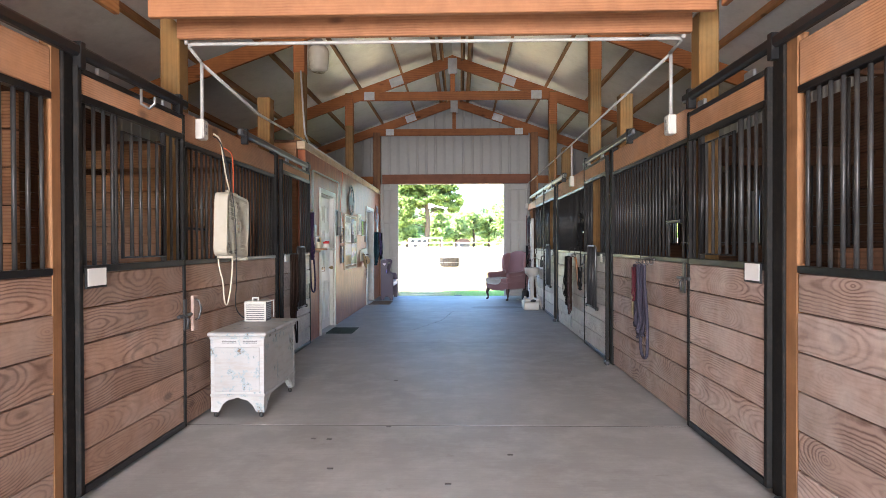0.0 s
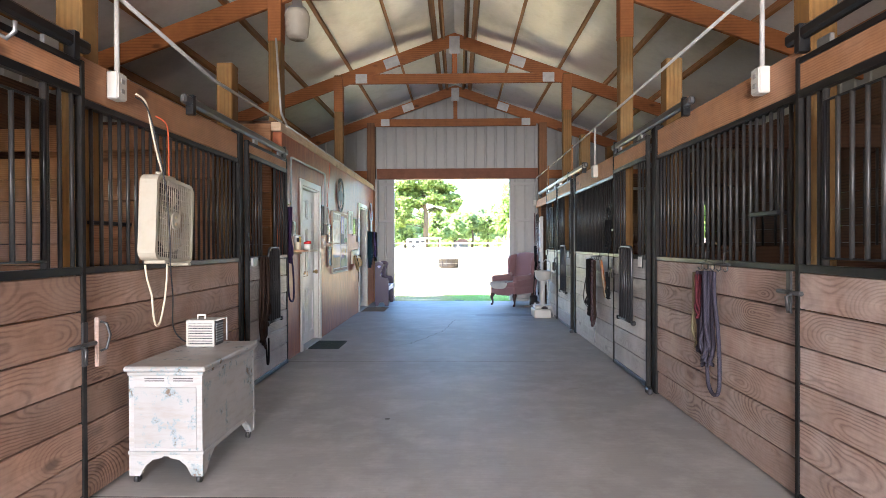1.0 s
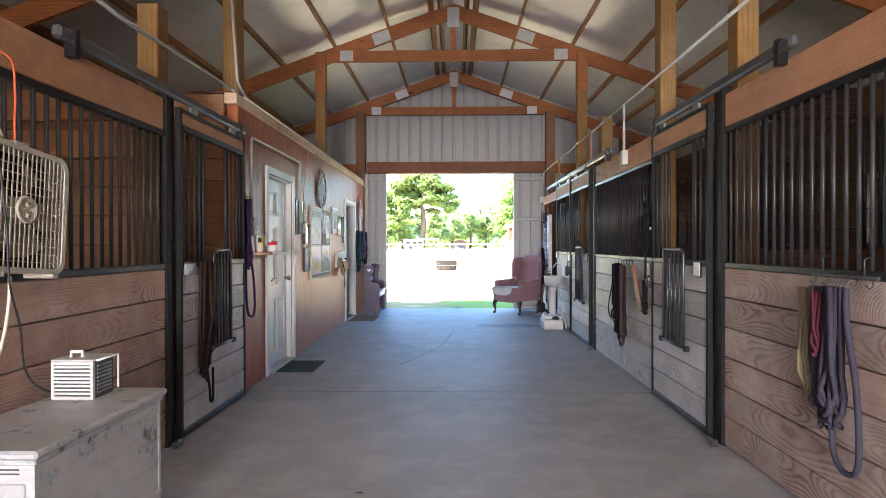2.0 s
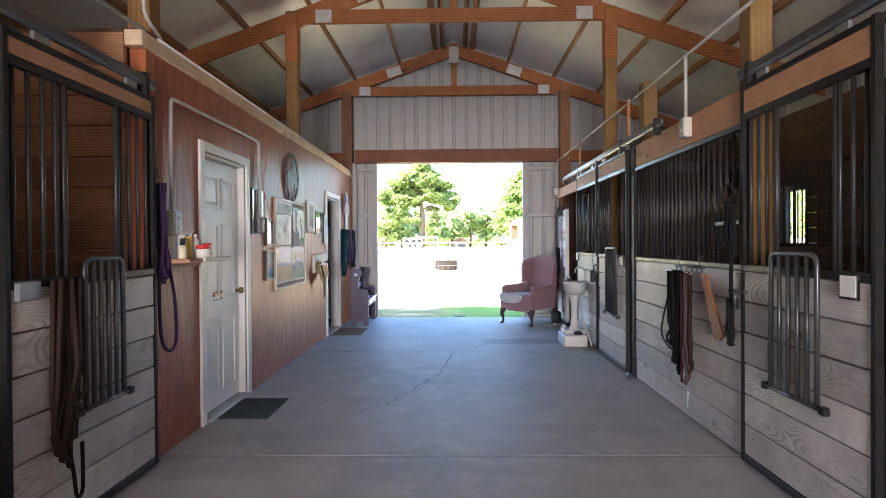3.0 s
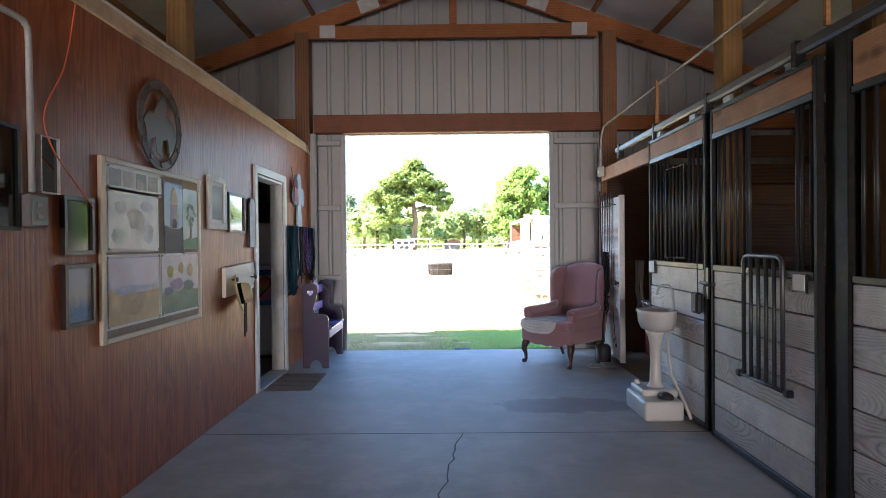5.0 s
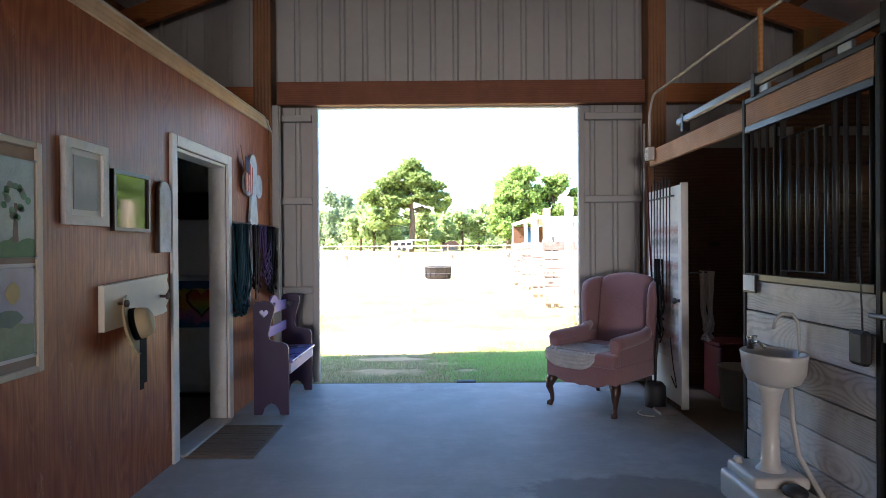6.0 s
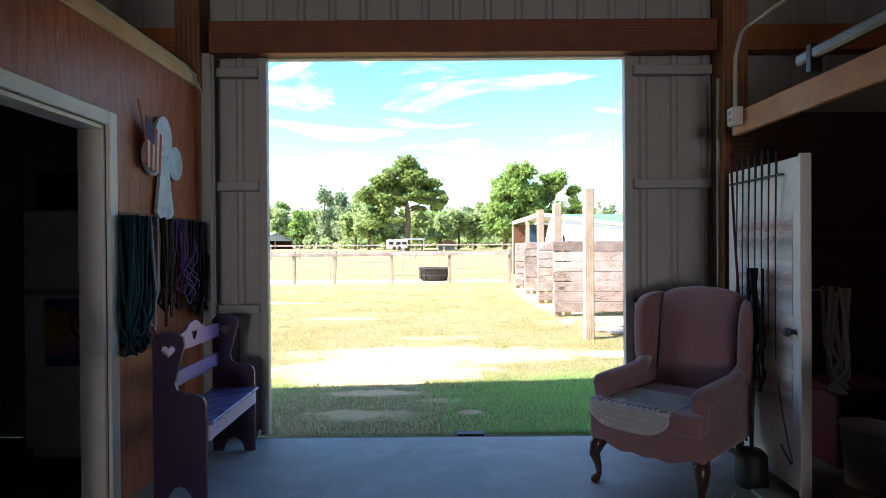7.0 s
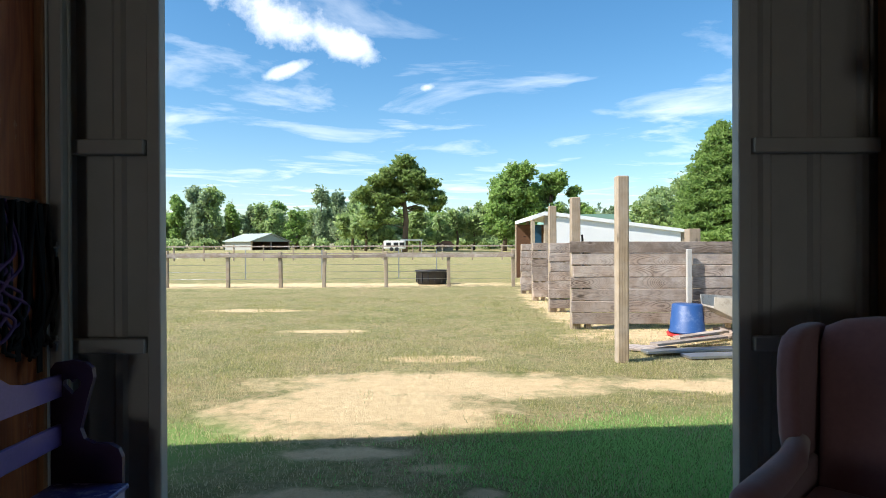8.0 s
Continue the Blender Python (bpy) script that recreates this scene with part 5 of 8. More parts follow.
cord([(-1.755, 4.260, 2.17), (-1.72, 4.340, 2.1), (-1.66, 4.400, 1.7), (-1.655, 4.440, 1.4), (-1.66, 4.460, 1.18), (-1.70, 4.560, 1.0), (-1.74, 4.640, 0.8), (-1.72, 4.720, 0.70), (-1.70, 4.840, 0.665), (-1.68, 4.900, 0.668)], 0.0045, RUBBER, "black power cord running down to the heater")
cord([(-1.80, 4.560, 2.13), (-1.74, 4.575, 2.08), (-1.73, 4.580, 1.95), (-1.725, 4.570, 1.82), (-1.73, 4.580, 1.735)], 0.0045, ORANGE, "knotted orange baling twine holding the fan", "twine", "twine")

# ---- white chest and heater ----
def chippy():
    m, n, l, b = node_material("chipped_white_paint")
    vec, chance = own_coords(n, l)
    big, chip = noise_node(n, l, vec, 1.6, 6.0, 0.6), noise_node(n, l, vec, 7.0, 9.0, 0.75)
    drag = noise_node(n, l, vec, 1.0, 5.0, 0.65, (5.0, 5.0, 26.0))
    col = mix_node(n, l, ramp_node(n, l, big, 0.3, 0.7), (0.36, 0.355, 0.345), (0.48, 0.475, 0.46))
    col = mix_node(n, l, math_node(n, l, "MULTIPLY", ramp_node(n, l, drag, 0.48, 0.68), 0.55), col, (0.33, 0.29, 0.24))
    col = mix_node(n, l, ramp_node(n, l, chip, 0.55, 0.59), col, (0.27, 0.34, 0.36))
    col = mix_node(n, l, ramp_node(n, l, chip, 0.60, 0.635), col, (0.16, 0.11, 0.07))
    l.new(col, b.inputs["Base Color"])
    b.inputs["Roughness"].default_value = 0.5
    bump_node(n, l, b, chip, 0.2, 0.004)
    return m


CHIPPY = chippy()
CX0, CX1, CYA, CYB = -1.735, -1.325, 4.145, 4.93
chest = thing("chest", (-1.53, 4.54, 0), "distressed white painted chest on casters", "chest")
front = [(CX0, 0.045), (CX0 + 0.06, 0.045), (CX0 + 0.09, 0.10), (CX0 + 0.13, 0.135), (CX0 + 0.18, 0.145), (CX0 + 0.19, 0.155), (CX1 - 0.19, 0.155), (CX1 - 0.18, 0.145), (CX1 - 0.13, 0.135), (CX1 - 0.09, 0.10), (CX1 - 0.06, 0.045), (CX1, 0.045), (CX1, 0.622), (CX0, 0.622)]
for y in (CYA, CYB - 0.02):
    part("end_panel", slab(front, 0.02, Matrix(((1, 0, 0, 0), (0, 0, 1, y), (0, 1, 0, 0), (0, 0, 0, 1)))), CHIPPY, chest)
CSA, CSB = CYA + 0.0215, CYB - 0.0215
long_side = [(CSA, 0.045), (CYA + 0.05, 0.045), (CYA + 0.09, 0.10), (CYA + 0.16, 0.15), (CYB - 0.16, 0.15), (CYB - 0.09, 0.10), (CYB - 0.05, 0.045), (CSB, 0.045), (CSB, 0.6215), (CSA, 0.6215)]
for x in (CX0 + 0.002, CX1 - 0.02):
    part("side_panel", slab([(u, v) for u, v in long_side], 0.018, on_wall(x, 1)), CHIPPY, chest)
part("lid", boxed((CX0 - 0.02, CYA - 0.025, 0.624), (CX1 + 0.025, CYB + 0.02, 0.655), 0.009), CHIPPY, chest, "grey-white worn lid")
part("moulding", boxed((CX0 - 0.006, CYA - 0.009, 0.602), (CX1 + 0.009, CYB + 0.008, 0.623), 0.004), CHIPPY, chest)
part("moulding", boxed((CX0 - 0.004, CYA - 0.008, 0.165), (CX1 + 0.008, CYA - 0.001, 0.185), 0.003), CHIPPY, chest)
part("moulding", boxed((CX1 + 0.001, CYA, 0.165), (CX1 + 0.008, CYB, 0.185), 0.003), CHIPPY, chest)
part("door_panel", boxed((CX0 + 0.03, CYA - 0.007, 0.20), (CX1 - 0.03, CYA - 0.001, 0.54), 0.003), CHIPPY, chest)
for a in (0.09, 0.25):
    for dz in (0.0, 0.014):
        part("slot_trim", boxed((CX0 + a, CYA - 0.004, 0.57 + dz), (CX0 + a + 0.11, CYA - 0.0005, 0.575 + dz), 0.001), JOINT, chest)
part("bottom", boxed((CX0 + 0.02, CYA + 0.021, 0.165), (CX1 - 0.02, CYB - 0.021, 0.18)), CHIPPY, chest)
for x in (CX0 + 0.03, CX1 - 0.03):
    for y in (CYA + 0.03, CYB - 0.04):
        c = part("caster", tube([(x - 0.011, y, 0.022), (x + 0.011, y, 0.022)], 0.022, 14), DARK_STEEL, chest, "dark caster wheel")
        part("caster_stem", boxed((x - 0.014, y - 0.008, 0.03), (x + 0.014, y + 0.008, 0.05), 0.002), STEEL, c)

heater = thing("space_heater", (-1.60, 4.80, 0.655), "small white slatted space heater on the chest", "heater")
HX0, HX1, HY0, HY1, HZ = -1.70, -1.515, 4.73, 4.88, 0.655
part("body", boxed((HX0, HY0 + 0.012, HZ), (HX1, HY1, HZ + 0.165), 0.006), plain("dark_heater_core", (0.06, 0.06, 0.065), 0.5), heater)
fr = bmesh.new()
for lo, hi in (((HX0, HZ), (HX0 + 0.012, HZ + 0.165)), ((HX1 - 0.012, HZ), (HX1, HZ + 0.165)), ((HX0 + 0.012, HZ), (HX1 - 0.012, HZ + 0.014)), ((HX0 + 0.012, HZ + 0.151), (HX1 - 0.012, HZ + 0.165))):
    add_box(fr, (lo[0], HY0, lo[1]), (hi[0], HY0 + 0.013, hi[1]))
part("face_frame", fr, BOX_WHITE, heater)
for i in range(8):
    z = HZ + 0.022 + i * 0.0165
    part("slat", boxed((HX0 + 0.012, HY0, z), (HX1 - 0.012, HY0 + 0.011, z + 0.0095)), BOX_WHITE, heater)
    part("slat", boxed((HX1 + 0.0002, HY0 + 0.03, z), (HX1 + 0.004, HY1 - 0.02, z + 0.008)), STEEL, heater)
part("top", boxed((HX0 - 0.003, HY0 - 0.002, HZ + 0.1655), (HX1 + 0.003, HY1 + 0.003, HZ + 0.175), 0.004), BOX_WHITE, heater)
part("handle", tube([(HX0 + 0.05, HY0 + 0.06, HZ + 0.175), (HX0 + 0.05, HY0 + 0.06, HZ + 0.2), (HX0 + 0.10, HY0 + 0.06, HZ + 0.2), (HX0 + 0.10, HY0 + 0.06, HZ + 0.175)], 0.008, 8), WHITE, heater)
part("guard_loop", tube([(HX1 + 0.006, HY0 + 0.02, HZ + 0.168), (HX1 + 0.02, HY1, HZ + 0.172), (HX1 + 0.02, HY1, HZ + 0.02)], 0.005, 8), WHITE, heater)

# ---- ropes, halters and straps ----
def strand_material(name, c1, c2, scale=75.0):
    m, n, l, b = node_material(name)
    tc = n.new("ShaderNodeTexCoord")
    w = n.new("ShaderNodeTexWave")
    w.bands_direction = "DIAGONAL"
    w.inputs["Scale"].default_value, w.inputs["Distortion"].default_value = scale, 2.0
    l.new(tc.outputs["Object"], w.inputs["Vector"])
    l.new(mix_node(n, l, w.outputs["Fac"], c1, c2), b.inputs["Base Color"])
    b.inputs["Roughness"].default_value = 0.8
    b.inputs["Specular IOR Level"].default_value = 0.2
    bump_node(n, l, b, w.outputs["Fac"], 0.25, 0.002)
    return m


ROPE_BLUE = strand_material("blue_purple_rope", (0.026, 0.024, 0.036), (0.066, 0.058, 0.08))
ROPE_RED = strand_material("dark_red_rope", (0.05, 0.009, 0.014), (0.125, 0.024, 0.034))
ROPE_TAN = strand_material("pale_yellow_rope", (0.24, 0.20, 0.115), (0.34, 0.29, 0.18))
ROPE_TEAL = strand_material("teal_rope", (0.004, 0.018, 0.028), (0.016, 0.065, 0.085))
ROPE_PURPLE = strand_material("purple_rope", (0.014, 0.006, 0.024), (0.045, 0.02, 0.07))
ROPE_LILAC = strand_material("lilac_rope", (0.05, 0.025, 0.075), (0.14, 0.075, 0.19))
ROPE_BROWN = strand_material("brown_leather_strap", (0.014, 0.007, 0.005), (0.045, 0.024, 0.016))
ROPE_BLACK = strand_material("black_webbing", (0.004, 0.004, 0.0045), (0.010, 0.010, 0.011))
ROPE_WHITE = strand_material("grey_white_rope", (0.40, 0.39, 0.36), (0.66, 0.64, 0.6))


def hank(x, y, top, bottom, width, loops, r, material, label, out=1, name="rope_hank", category="rope"):
    """Loops of rope hung over a hook; out is the way into the aisle."""
    bm = bmesh.new()
    for i in range(loops):
        w = width * random.uniform(0.5, 1.0)
        b = bottom + random.uniform(-0.02, 0.16) * (top - bottom)
        c = y + random.uniform(-0.25, 0.25) * width
        dx = out * random.uniform(0.0, 0.045)
        pts = []
        for k in range(13):
            a = math.pi * k / 12
            pts.append((x + dx + out * 0.014 * math.sin(k * 1.3 + i), c - w / 2 * math.cos(a) * (0.7 + 0.3 * math.sin(a)) + 0.22 * width * math.sin(k * 1.7 + i * 2.1), b + (top - b) * (1 - math.sin(a) ** 0.35)))
        add_tube(bm, pts, r * random.uniform(0.9, 1.1), 7)
    return tagged(part(name, bm, material), label, category, "hanging tack")


def strap(points, width, material, label, out=1, name="strap", thick=0.004):
    """A flat strap that hangs against the wall: points are (x, y, z)."""
    bm = bmesh.new()
    last = None
    for x, y, z in points:
        ring = [bm.verts.new((x, y - width / 2, z)), bm.verts.new((x, y + width / 2, z)), bm.verts.new((x + out * thick, y + width / 2, z)), bm.verts.new((x + out * thick, y - width / 2, z))]
        if last:
            for i in range(4):
                bm.faces.new((last[i], last[(i + 1) % 4], ring[(i + 1) % 4], ring[i]))
        last = ring
    bmesh.ops.recalc_face_normals(bm, faces=bm.faces)
    return tagged(part(name, bm, material), label, "strap", "hanging tack")


def hook_rack(side, y0, y1, z, label, hooks):
    r = thing("tack_rack", (side * AISLE, (y0 + y1) / 2, z), label, "tack rack")
    x = side * (AISLE - 0.02)
    part("bar", tube([(x - side * 0.02, y0, z), (x - side * 0.02, y1, z)], 0.008, 8), DARK_STEEL, r)
    for y in (y0 + 0.08, y1 - 0.08):
        part("hanger", tube([(x - side * 0.02, y, z), (x - side * 0.02, y, z + 0.075), (x + side * 0.01, y, z + 0.09)], 0.004, 6), DARK_STEEL, r)
    for i in range(hooks):
        y = y0 + 0.03 + (y1 - y0 - 0.06) * i / (hooks - 1)
        part("hook", tube([(x - side * 0.02, y, z), (x - side * 0.02, y, z - 0.035), (x - side * 0.035, y, z - 0.045), (x - side * 0.05, y, z - 0.03)], 0.004, 6), DARK_STEEL, r)


XR = AISLE - 0.05
hook_rack(1, 4.637, 5.062, 1.185, "steel tack rack hooked over the stall sill", 5)
hank(XR, 5.085, 1.118, 0.60, 0.075, 2, 0.009, ROPE_TAN, "pale yellow rope hung on the stall front", -1)
hank(XR - 0.01, 5.000, 1.123, 0.545, 0.03, 2, 0.008, ROPE_TAN, "short pale yellow rope end hung on the stall front", -1)
hank(XR, 4.925, 1.133, 0.50, 0.10, 5, 0.012, ROPE_BLUE, "thick blue and purple lead rope hung in loops", -1)
hank(XR - 0.02, 4.845, 1.138, 0.46, 0.09, 4, 0.012, ROPE_BLUE, "thick blue and purple lead rope hung in loops", -1)
cord([(XR - 0.025, 4.855, 1.138), (XR - 0.03, 4.870, 0.95), (XR - 0.03, 4.865, 0.62), (XR - 0.035, 4.845, 0.42), (XR - 0.035, 4.790, 0.345), (XR - 0.03, 4.715, 0.355), (XR - 0.03, 4.690, 0.46), (XR - 0.025, 4.715, 0.72), (XR - 0.025, 4.770, 0.97), (XR - 0.02, 4.785, 1.135)], 0.013, ROPE_BLUE, "thick blue and purple lead rope hung in a long loop", "lead_rope", "rope")
hank(XR - 0.035, 4.905, 1.112, 0.80, 0.025, 2, 0.007, ROPE_RED, "short dark red lead rope hung on the rack", -1)
cord([(XR - 0.03, 4.885, 0.62), (XR - 0.035, 4.845, 0.60), (XR - 0.035, 4.835, 0.53), (XR - 0.03, 4.870, 0.49), (XR - 0.03, 4.905, 0.50)], 0.006, RUBBER, "black strap end curled among the ropes", "strap_end", "strap")
tagged(part("snap_hook", tube([(XR - 0.03, 4.904, 0.66), (XR - 0.035, 4.914, 0.60), (XR - 0.03, 4.894, 0.56)], 0.007, 7), STEEL), "steel snap hook on a lead rope", "snap hook")
hook_rack(1, 7.769, 8.293, 1.169, "steel tack rack hooked over the stall sill", 6)
for i, (y, top, bot) in enumerate(((8.24, 1.123, 0.55), (8.187, 1.133, 0.35), (8.144, 1.123, 0.42))):
    hank(XR, y, top, bot, 0.13, 5, 0.011, ROPE_BLACK, "black leather halter straps hung on the rack", -1, "halter", "halter")
cord([(XR - 0.02, 8.229, 1.112), (XR - 0.05, 8.357, 0.8), (XR - 0.05, 8.424, 0.62), (XR - 0.05, 8.315, 0.54), (XR - 0.03, 8.187, 0.50)], 0.006, ROPE_BLACK, "black rein loop hung on the rack", "rein", "rein")
for y, bot, w in ((8.261, 0.62, 0.028), (8.219, 0.48, 0.032), (8.181, 0.58, 0.028), (8.144, 0.36, 0.03), (8.112, 0.5, 0.026)):
    strap([(XR - 0.03, y, 1.112), (XR - 0.04, y + 0.008, 0.85), (XR - 0.035, y - 0.006, (bot + 0.8) / 2), (XR - 0.03, y, bot)], w, ROPE_BLACK, "black leather strap hung on the rack", -1)
ROPE_CHECK = strand_material("black_and_white_braid", (0.006, 0.004, 0.005), (0.13, 0.09, 0.09), 38.0)
hank(XR - 0.02, 7.939, 1.123, 0.30, 0.03, 2, 0.009, ROPE_CHECK, "black and white braided lead rope with snap", -1)
hank(XR, 8.005, 1.123, 0.28, 0.055, 2, 0.011, ROPE_RED, "dark red braided lead rope with snap", -1)
strap([(XR - 0.045, 8.024, 1.112), (XR - 0.05, 8.019, 0.7), (XR - 0.045, 8.024, 0.3)], 0.04, ROPE_RED, "dark red nylon strap hung on the rack", -1)
hank(XR, 7.92, 1.112, 0.38, 0.05, 3, 0.008, ROPE_BROWN, "brown leather lead strap hung on the rack", -1)
tagged(part("snap_hook", tube([(XR - 0.01, 8.005, 0.28), (XR - 0.015, 7.995, 0.2), (XR - 0.01, 8.014, 0.13), (XR - 0.01, 7.995, 0.12)], 0.008, 7), STEEL), "steel snap hook on a lead rope", "snap hook")
m = Matrix(((0, 0, -1, XR + 0.01), (1, 0, 0, 0), (0, 1, 0, 0), (0, 0, 0, 1)))
TAN = plain("orange_tan_leather", (0.36, 0.13, 0.03), 0.5, 0, 0.3, 12, 0.15)
tagged(part("leather_girth", slab([(7.807, 1.123), (7.732, 1.133), (7.468, 0.74), (7.525, 0.70), (7.591, 0.70)], 0.014, m), TAN), "orange-tan leather girth panel hung on the rack", "girth")
hank(XR, 7.327, 1.585, 1.255, 0.05, 3, 0.010, ROPE_BLACK, "black halter hung on the door edge", -1, "halter", "halter")
cord([(XR, 7.384, 1.635), (XR - 0.02, 7.365, 1.695), (XR - 0.02, 7.327, 1.705), (XR - 0.01, 7.289, 1.635)], 0.014, ROPE_BLACK, "black padded halter crown hung on the bars", "halter", "halter")
strap([(XR - 0.02, 7.318, 1.655), (XR - 0.02, 7.327, 1.335), (XR - 0.025, 7.318, 1.029), (XR - 0.02, 7.318, 0.84)], 0.045, ROPE_BLACK, "black strap hanging on the stall door edge", -1)
hank(XR, 7.318, 1.008, 0.70, 0.035, 3, 0.010, ROPE_BLACK, "black lead rope looped on the stall door edge", -1)
# left stall door: halters
XL = -AISLE + 0.055
for y, bot in ((6.329, 0.35), (6.371, 0.28), (6.412, 0.5)):
    hank(XL, y, 1.205, bot, 0.09, 3, 0.011, ROPE_BROWN, "dark brown leather halter hung on the stall door", 1, "halter", "halter")
strap([(XL + 0.03, 6.371, 1.195), (XL + 0.04, 6.391, 0.8), (XL + 0.03, 6.371, 0.45)], 0.09, ROPE_BROWN, "wide brown leather strap hung on the stall door", 1)
cord([(XL + 0.02, 6.371, 0.45), (XL + 0.03, 6.391, 0.3), (XL + 0.03, 6.412, 0.18), (XL + 0.03, 6.453, 0.20), (XL + 0.03, 6.453, 0.42)], 0.009, ROPE_BLACK, "black lead loop hanging below the halters", "lead_loop", "lead rope")
tagged(part("hook_plate", boxed((-1.788, 6.103, 1.123), (-1.76, 6.226, 1.205), 0.004), STEEL), "small pale steel hook plate on the stall door", "hook")
# purple lead by the tack room wall
hank(-1.82, 7.31, 1.745, 1.10, 0.045, 5, 0.012, ROPE_PURPLE, "thick purple lead rope hung from a brass hook", 1)
cord([(-1.81, 7.285, 1.285), (-1.805, 7.272, 0.977), (-1.8, 7.297, 0.74), (-1.79, 7.384, 0.68), (-1.795, 7.459, 0.76), (-1.8, 7.446, 1.029), (-1.81, 7.384, 1.255)], 0.011, ROPE_PURPLE, "purple rope loop hanging low on the wall", "rope_loop", "rope")
tagged(part("brass_hook", tube([(-1.858, 7.31, 1.835), (-1.83, 7.31, 1.835), (-1.815, 7.31, 1.775), (-1.79, 7.31, 1.765), (-1.78, 7.31, 1.795)], 0.007, 7), BRASS), "brass snap hook on the tack room wall", "hook")

# ---- shelf with jars ----
shelf = thing("wall_shelf", (-1.75, 7.695, 1.255), "raw timber wall shelf with a pale front edge", "shelf")
part("board", boxed((-1.856, 7.334, 1.24), (-1.64, 7.919, 1.265), 0.003), BOARD_FRESH, shelf)
part("front_edge", boxed((-1.639, 7.509, 1.243), (-1.618, 7.93, 1.271), 0.003), CONDUIT, shelf)
part("cleat", boxed((-1.856, 7.359, 1.205), (-1.83, 7.906, 1.239), 0.003), BOARD_FRESH, shelf)
GLASSY = plain("clear_jar_plastic", (0.62, 0.60, 0.55), 0.12, 0, 0.05, 10, 0.02)
RED = plain("red_plastic", (0.55, 0.03, 0.03), 0.35)
YELLOW = plain("yellow_label_paper", (0.80, 0.55, 0.07), 0.5)


def jar(x, y, r, h, body, lid, lid_h, label, name="jar", neck=0.85):
    t = thing(name, (x, y, 1.265), label, name, "shelf jars")
    part("body", lathe([(0.0, 0.0), (r * 0.95, 0.0), (r, 0.008), (r, h * 0.82), (r * neck, h), (0.0, h)], (x, y, 1.265), 20), body, t)
    part("lid", lathe([(0.0, 0.0), (r * neck * 1.05, 0.0), (r * neck * 1.05, lid_h * 0.85), (r * neck * 0.95, lid_h), (0.0, lid_h)], (x, y, 1.265 + h), 20), lid, t)
    return t


jar(-1.74, 7.440, 0.029, 0.09, plain("ivory_bottle", (0.62, 0.56, 0.40), 0.4), RUBBER, 0.045, "ivory bottle with a black pump cap", "bottle", 0.5)
jar(-1.78, 7.514, 0.028, 0.16, plain("grey_can", (0.55, 0.54, 0.52), 0.4), CONDUIT, 0.012, "tall grey-white spray can", "can", 0.95)
jar(-1.79, 7.597, 0.037, 0.15, YELLOW, WHITE, 0.02, "yellow and white paper tub", "tub", 0.95)
jar(-1.77, 7.678, 0.028, 0.14, WHITE, WHITE, 0.025, "white plastic bottle with a green label", "bottle", 0.6)
jar(-1.67, 7.582, 0.044, 0.065, GLASSY, RED, 0.025, "clear plastic jar with a red lid", "jar", 0.95)
jar(-1.68, 7.671, 0.032, 0.09, GLASSY, RED, 0.012, "small clear plastic jar", "jar", 0.9)

# ---- tack-room wall: notice board, pictures and decoration ----
def picture_material(name, bands, scale=6.0):
    """A loose painting: broad bands of colour from bottom to top, broken up by brushwork."""
    m, n, l, b = node_material(name)
    tc = n.new("ShaderNodeTexCoord")
    v = tc.outputs["Generated"]
    sep = n.new("ShaderNodeSeparateXYZ")
    l.new(v, sep.inputs[0])
    wob = noise_node(n, l, v, scale, 4.0, 0.6)
    f = math_node(n, l, "ADD", sep.outputs["Z"], math_node(n, l, "MULTIPLY_ADD", wob, 0.5, -0.25))
    r = n.new("ShaderNodeValToRGB")
    r.color_ramp.interpolation = "LINEAR"
    while len(r.color_ramp.elements) < len(bands):
        r.color_ramp.elements.new(0.5)
    for e, (pos, colour) in zip(r.color_ramp.elements, bands):
        e.position, e.color = pos, (*colour, 1)
    l.new(f, r.inputs[0])
    blot = noise_node(n, l, v, scale * 3.5, 6.0, 0.75)
    col = mix_node(n, l, math_node(n, l, "MULTIPLY", ramp_node(n, l, blot, 0.45, 0.75), 0.5), r.outputs[0], bands[-1][1])
    l.new(col, b.inputs["Base Color"])
    b.inputs["Roughness"].default_value = 0.55
    b.inputs["Specular IOR Level"].default_value = 0.2
    return m


def sheet(parent, name, y0, y1, z0, z1, x, material, label, thick=0.002, tilt=0.0):
    ob = part(name, boxed((x, y0, z0), (x + thick, y1, z1), 0.0005), material, parent, label)
    return ob


board = thing("notice_board", (RW, 10.202, 1.375), "framed cork notice board pinned with paintings", "notice board")
BX = RW + 0.002
part("cork", boxed((BX, 9.651, 0.885), (BX + 0.012, 10.764, 1.835), 0.002), plain("grey_brown_cork", (0.36, 0.28, 0.21), 0.85, 0, 0.2, 40, 0.3), board)
for lo, hi in (((9.63, 0.865), (9.666, 1.855)), ((10.749, 0.865), (10.785, 1.855)), ((9.667, 0.865), (10.748, 0.895)), ((9.667, 1.825), (10.748, 1.855))):
    part("frame", boxed((BX, lo[0], lo[1]), (BX + 0.024, hi[0], hi[1]), 0.004), plain("pale_frame_wood", (0.66, 0.56, 0.43), 0.5) if lo == (9.63, 0.865) else bpy.data.materials["pale_frame_wood"], board)
bx = BX + 0.0135
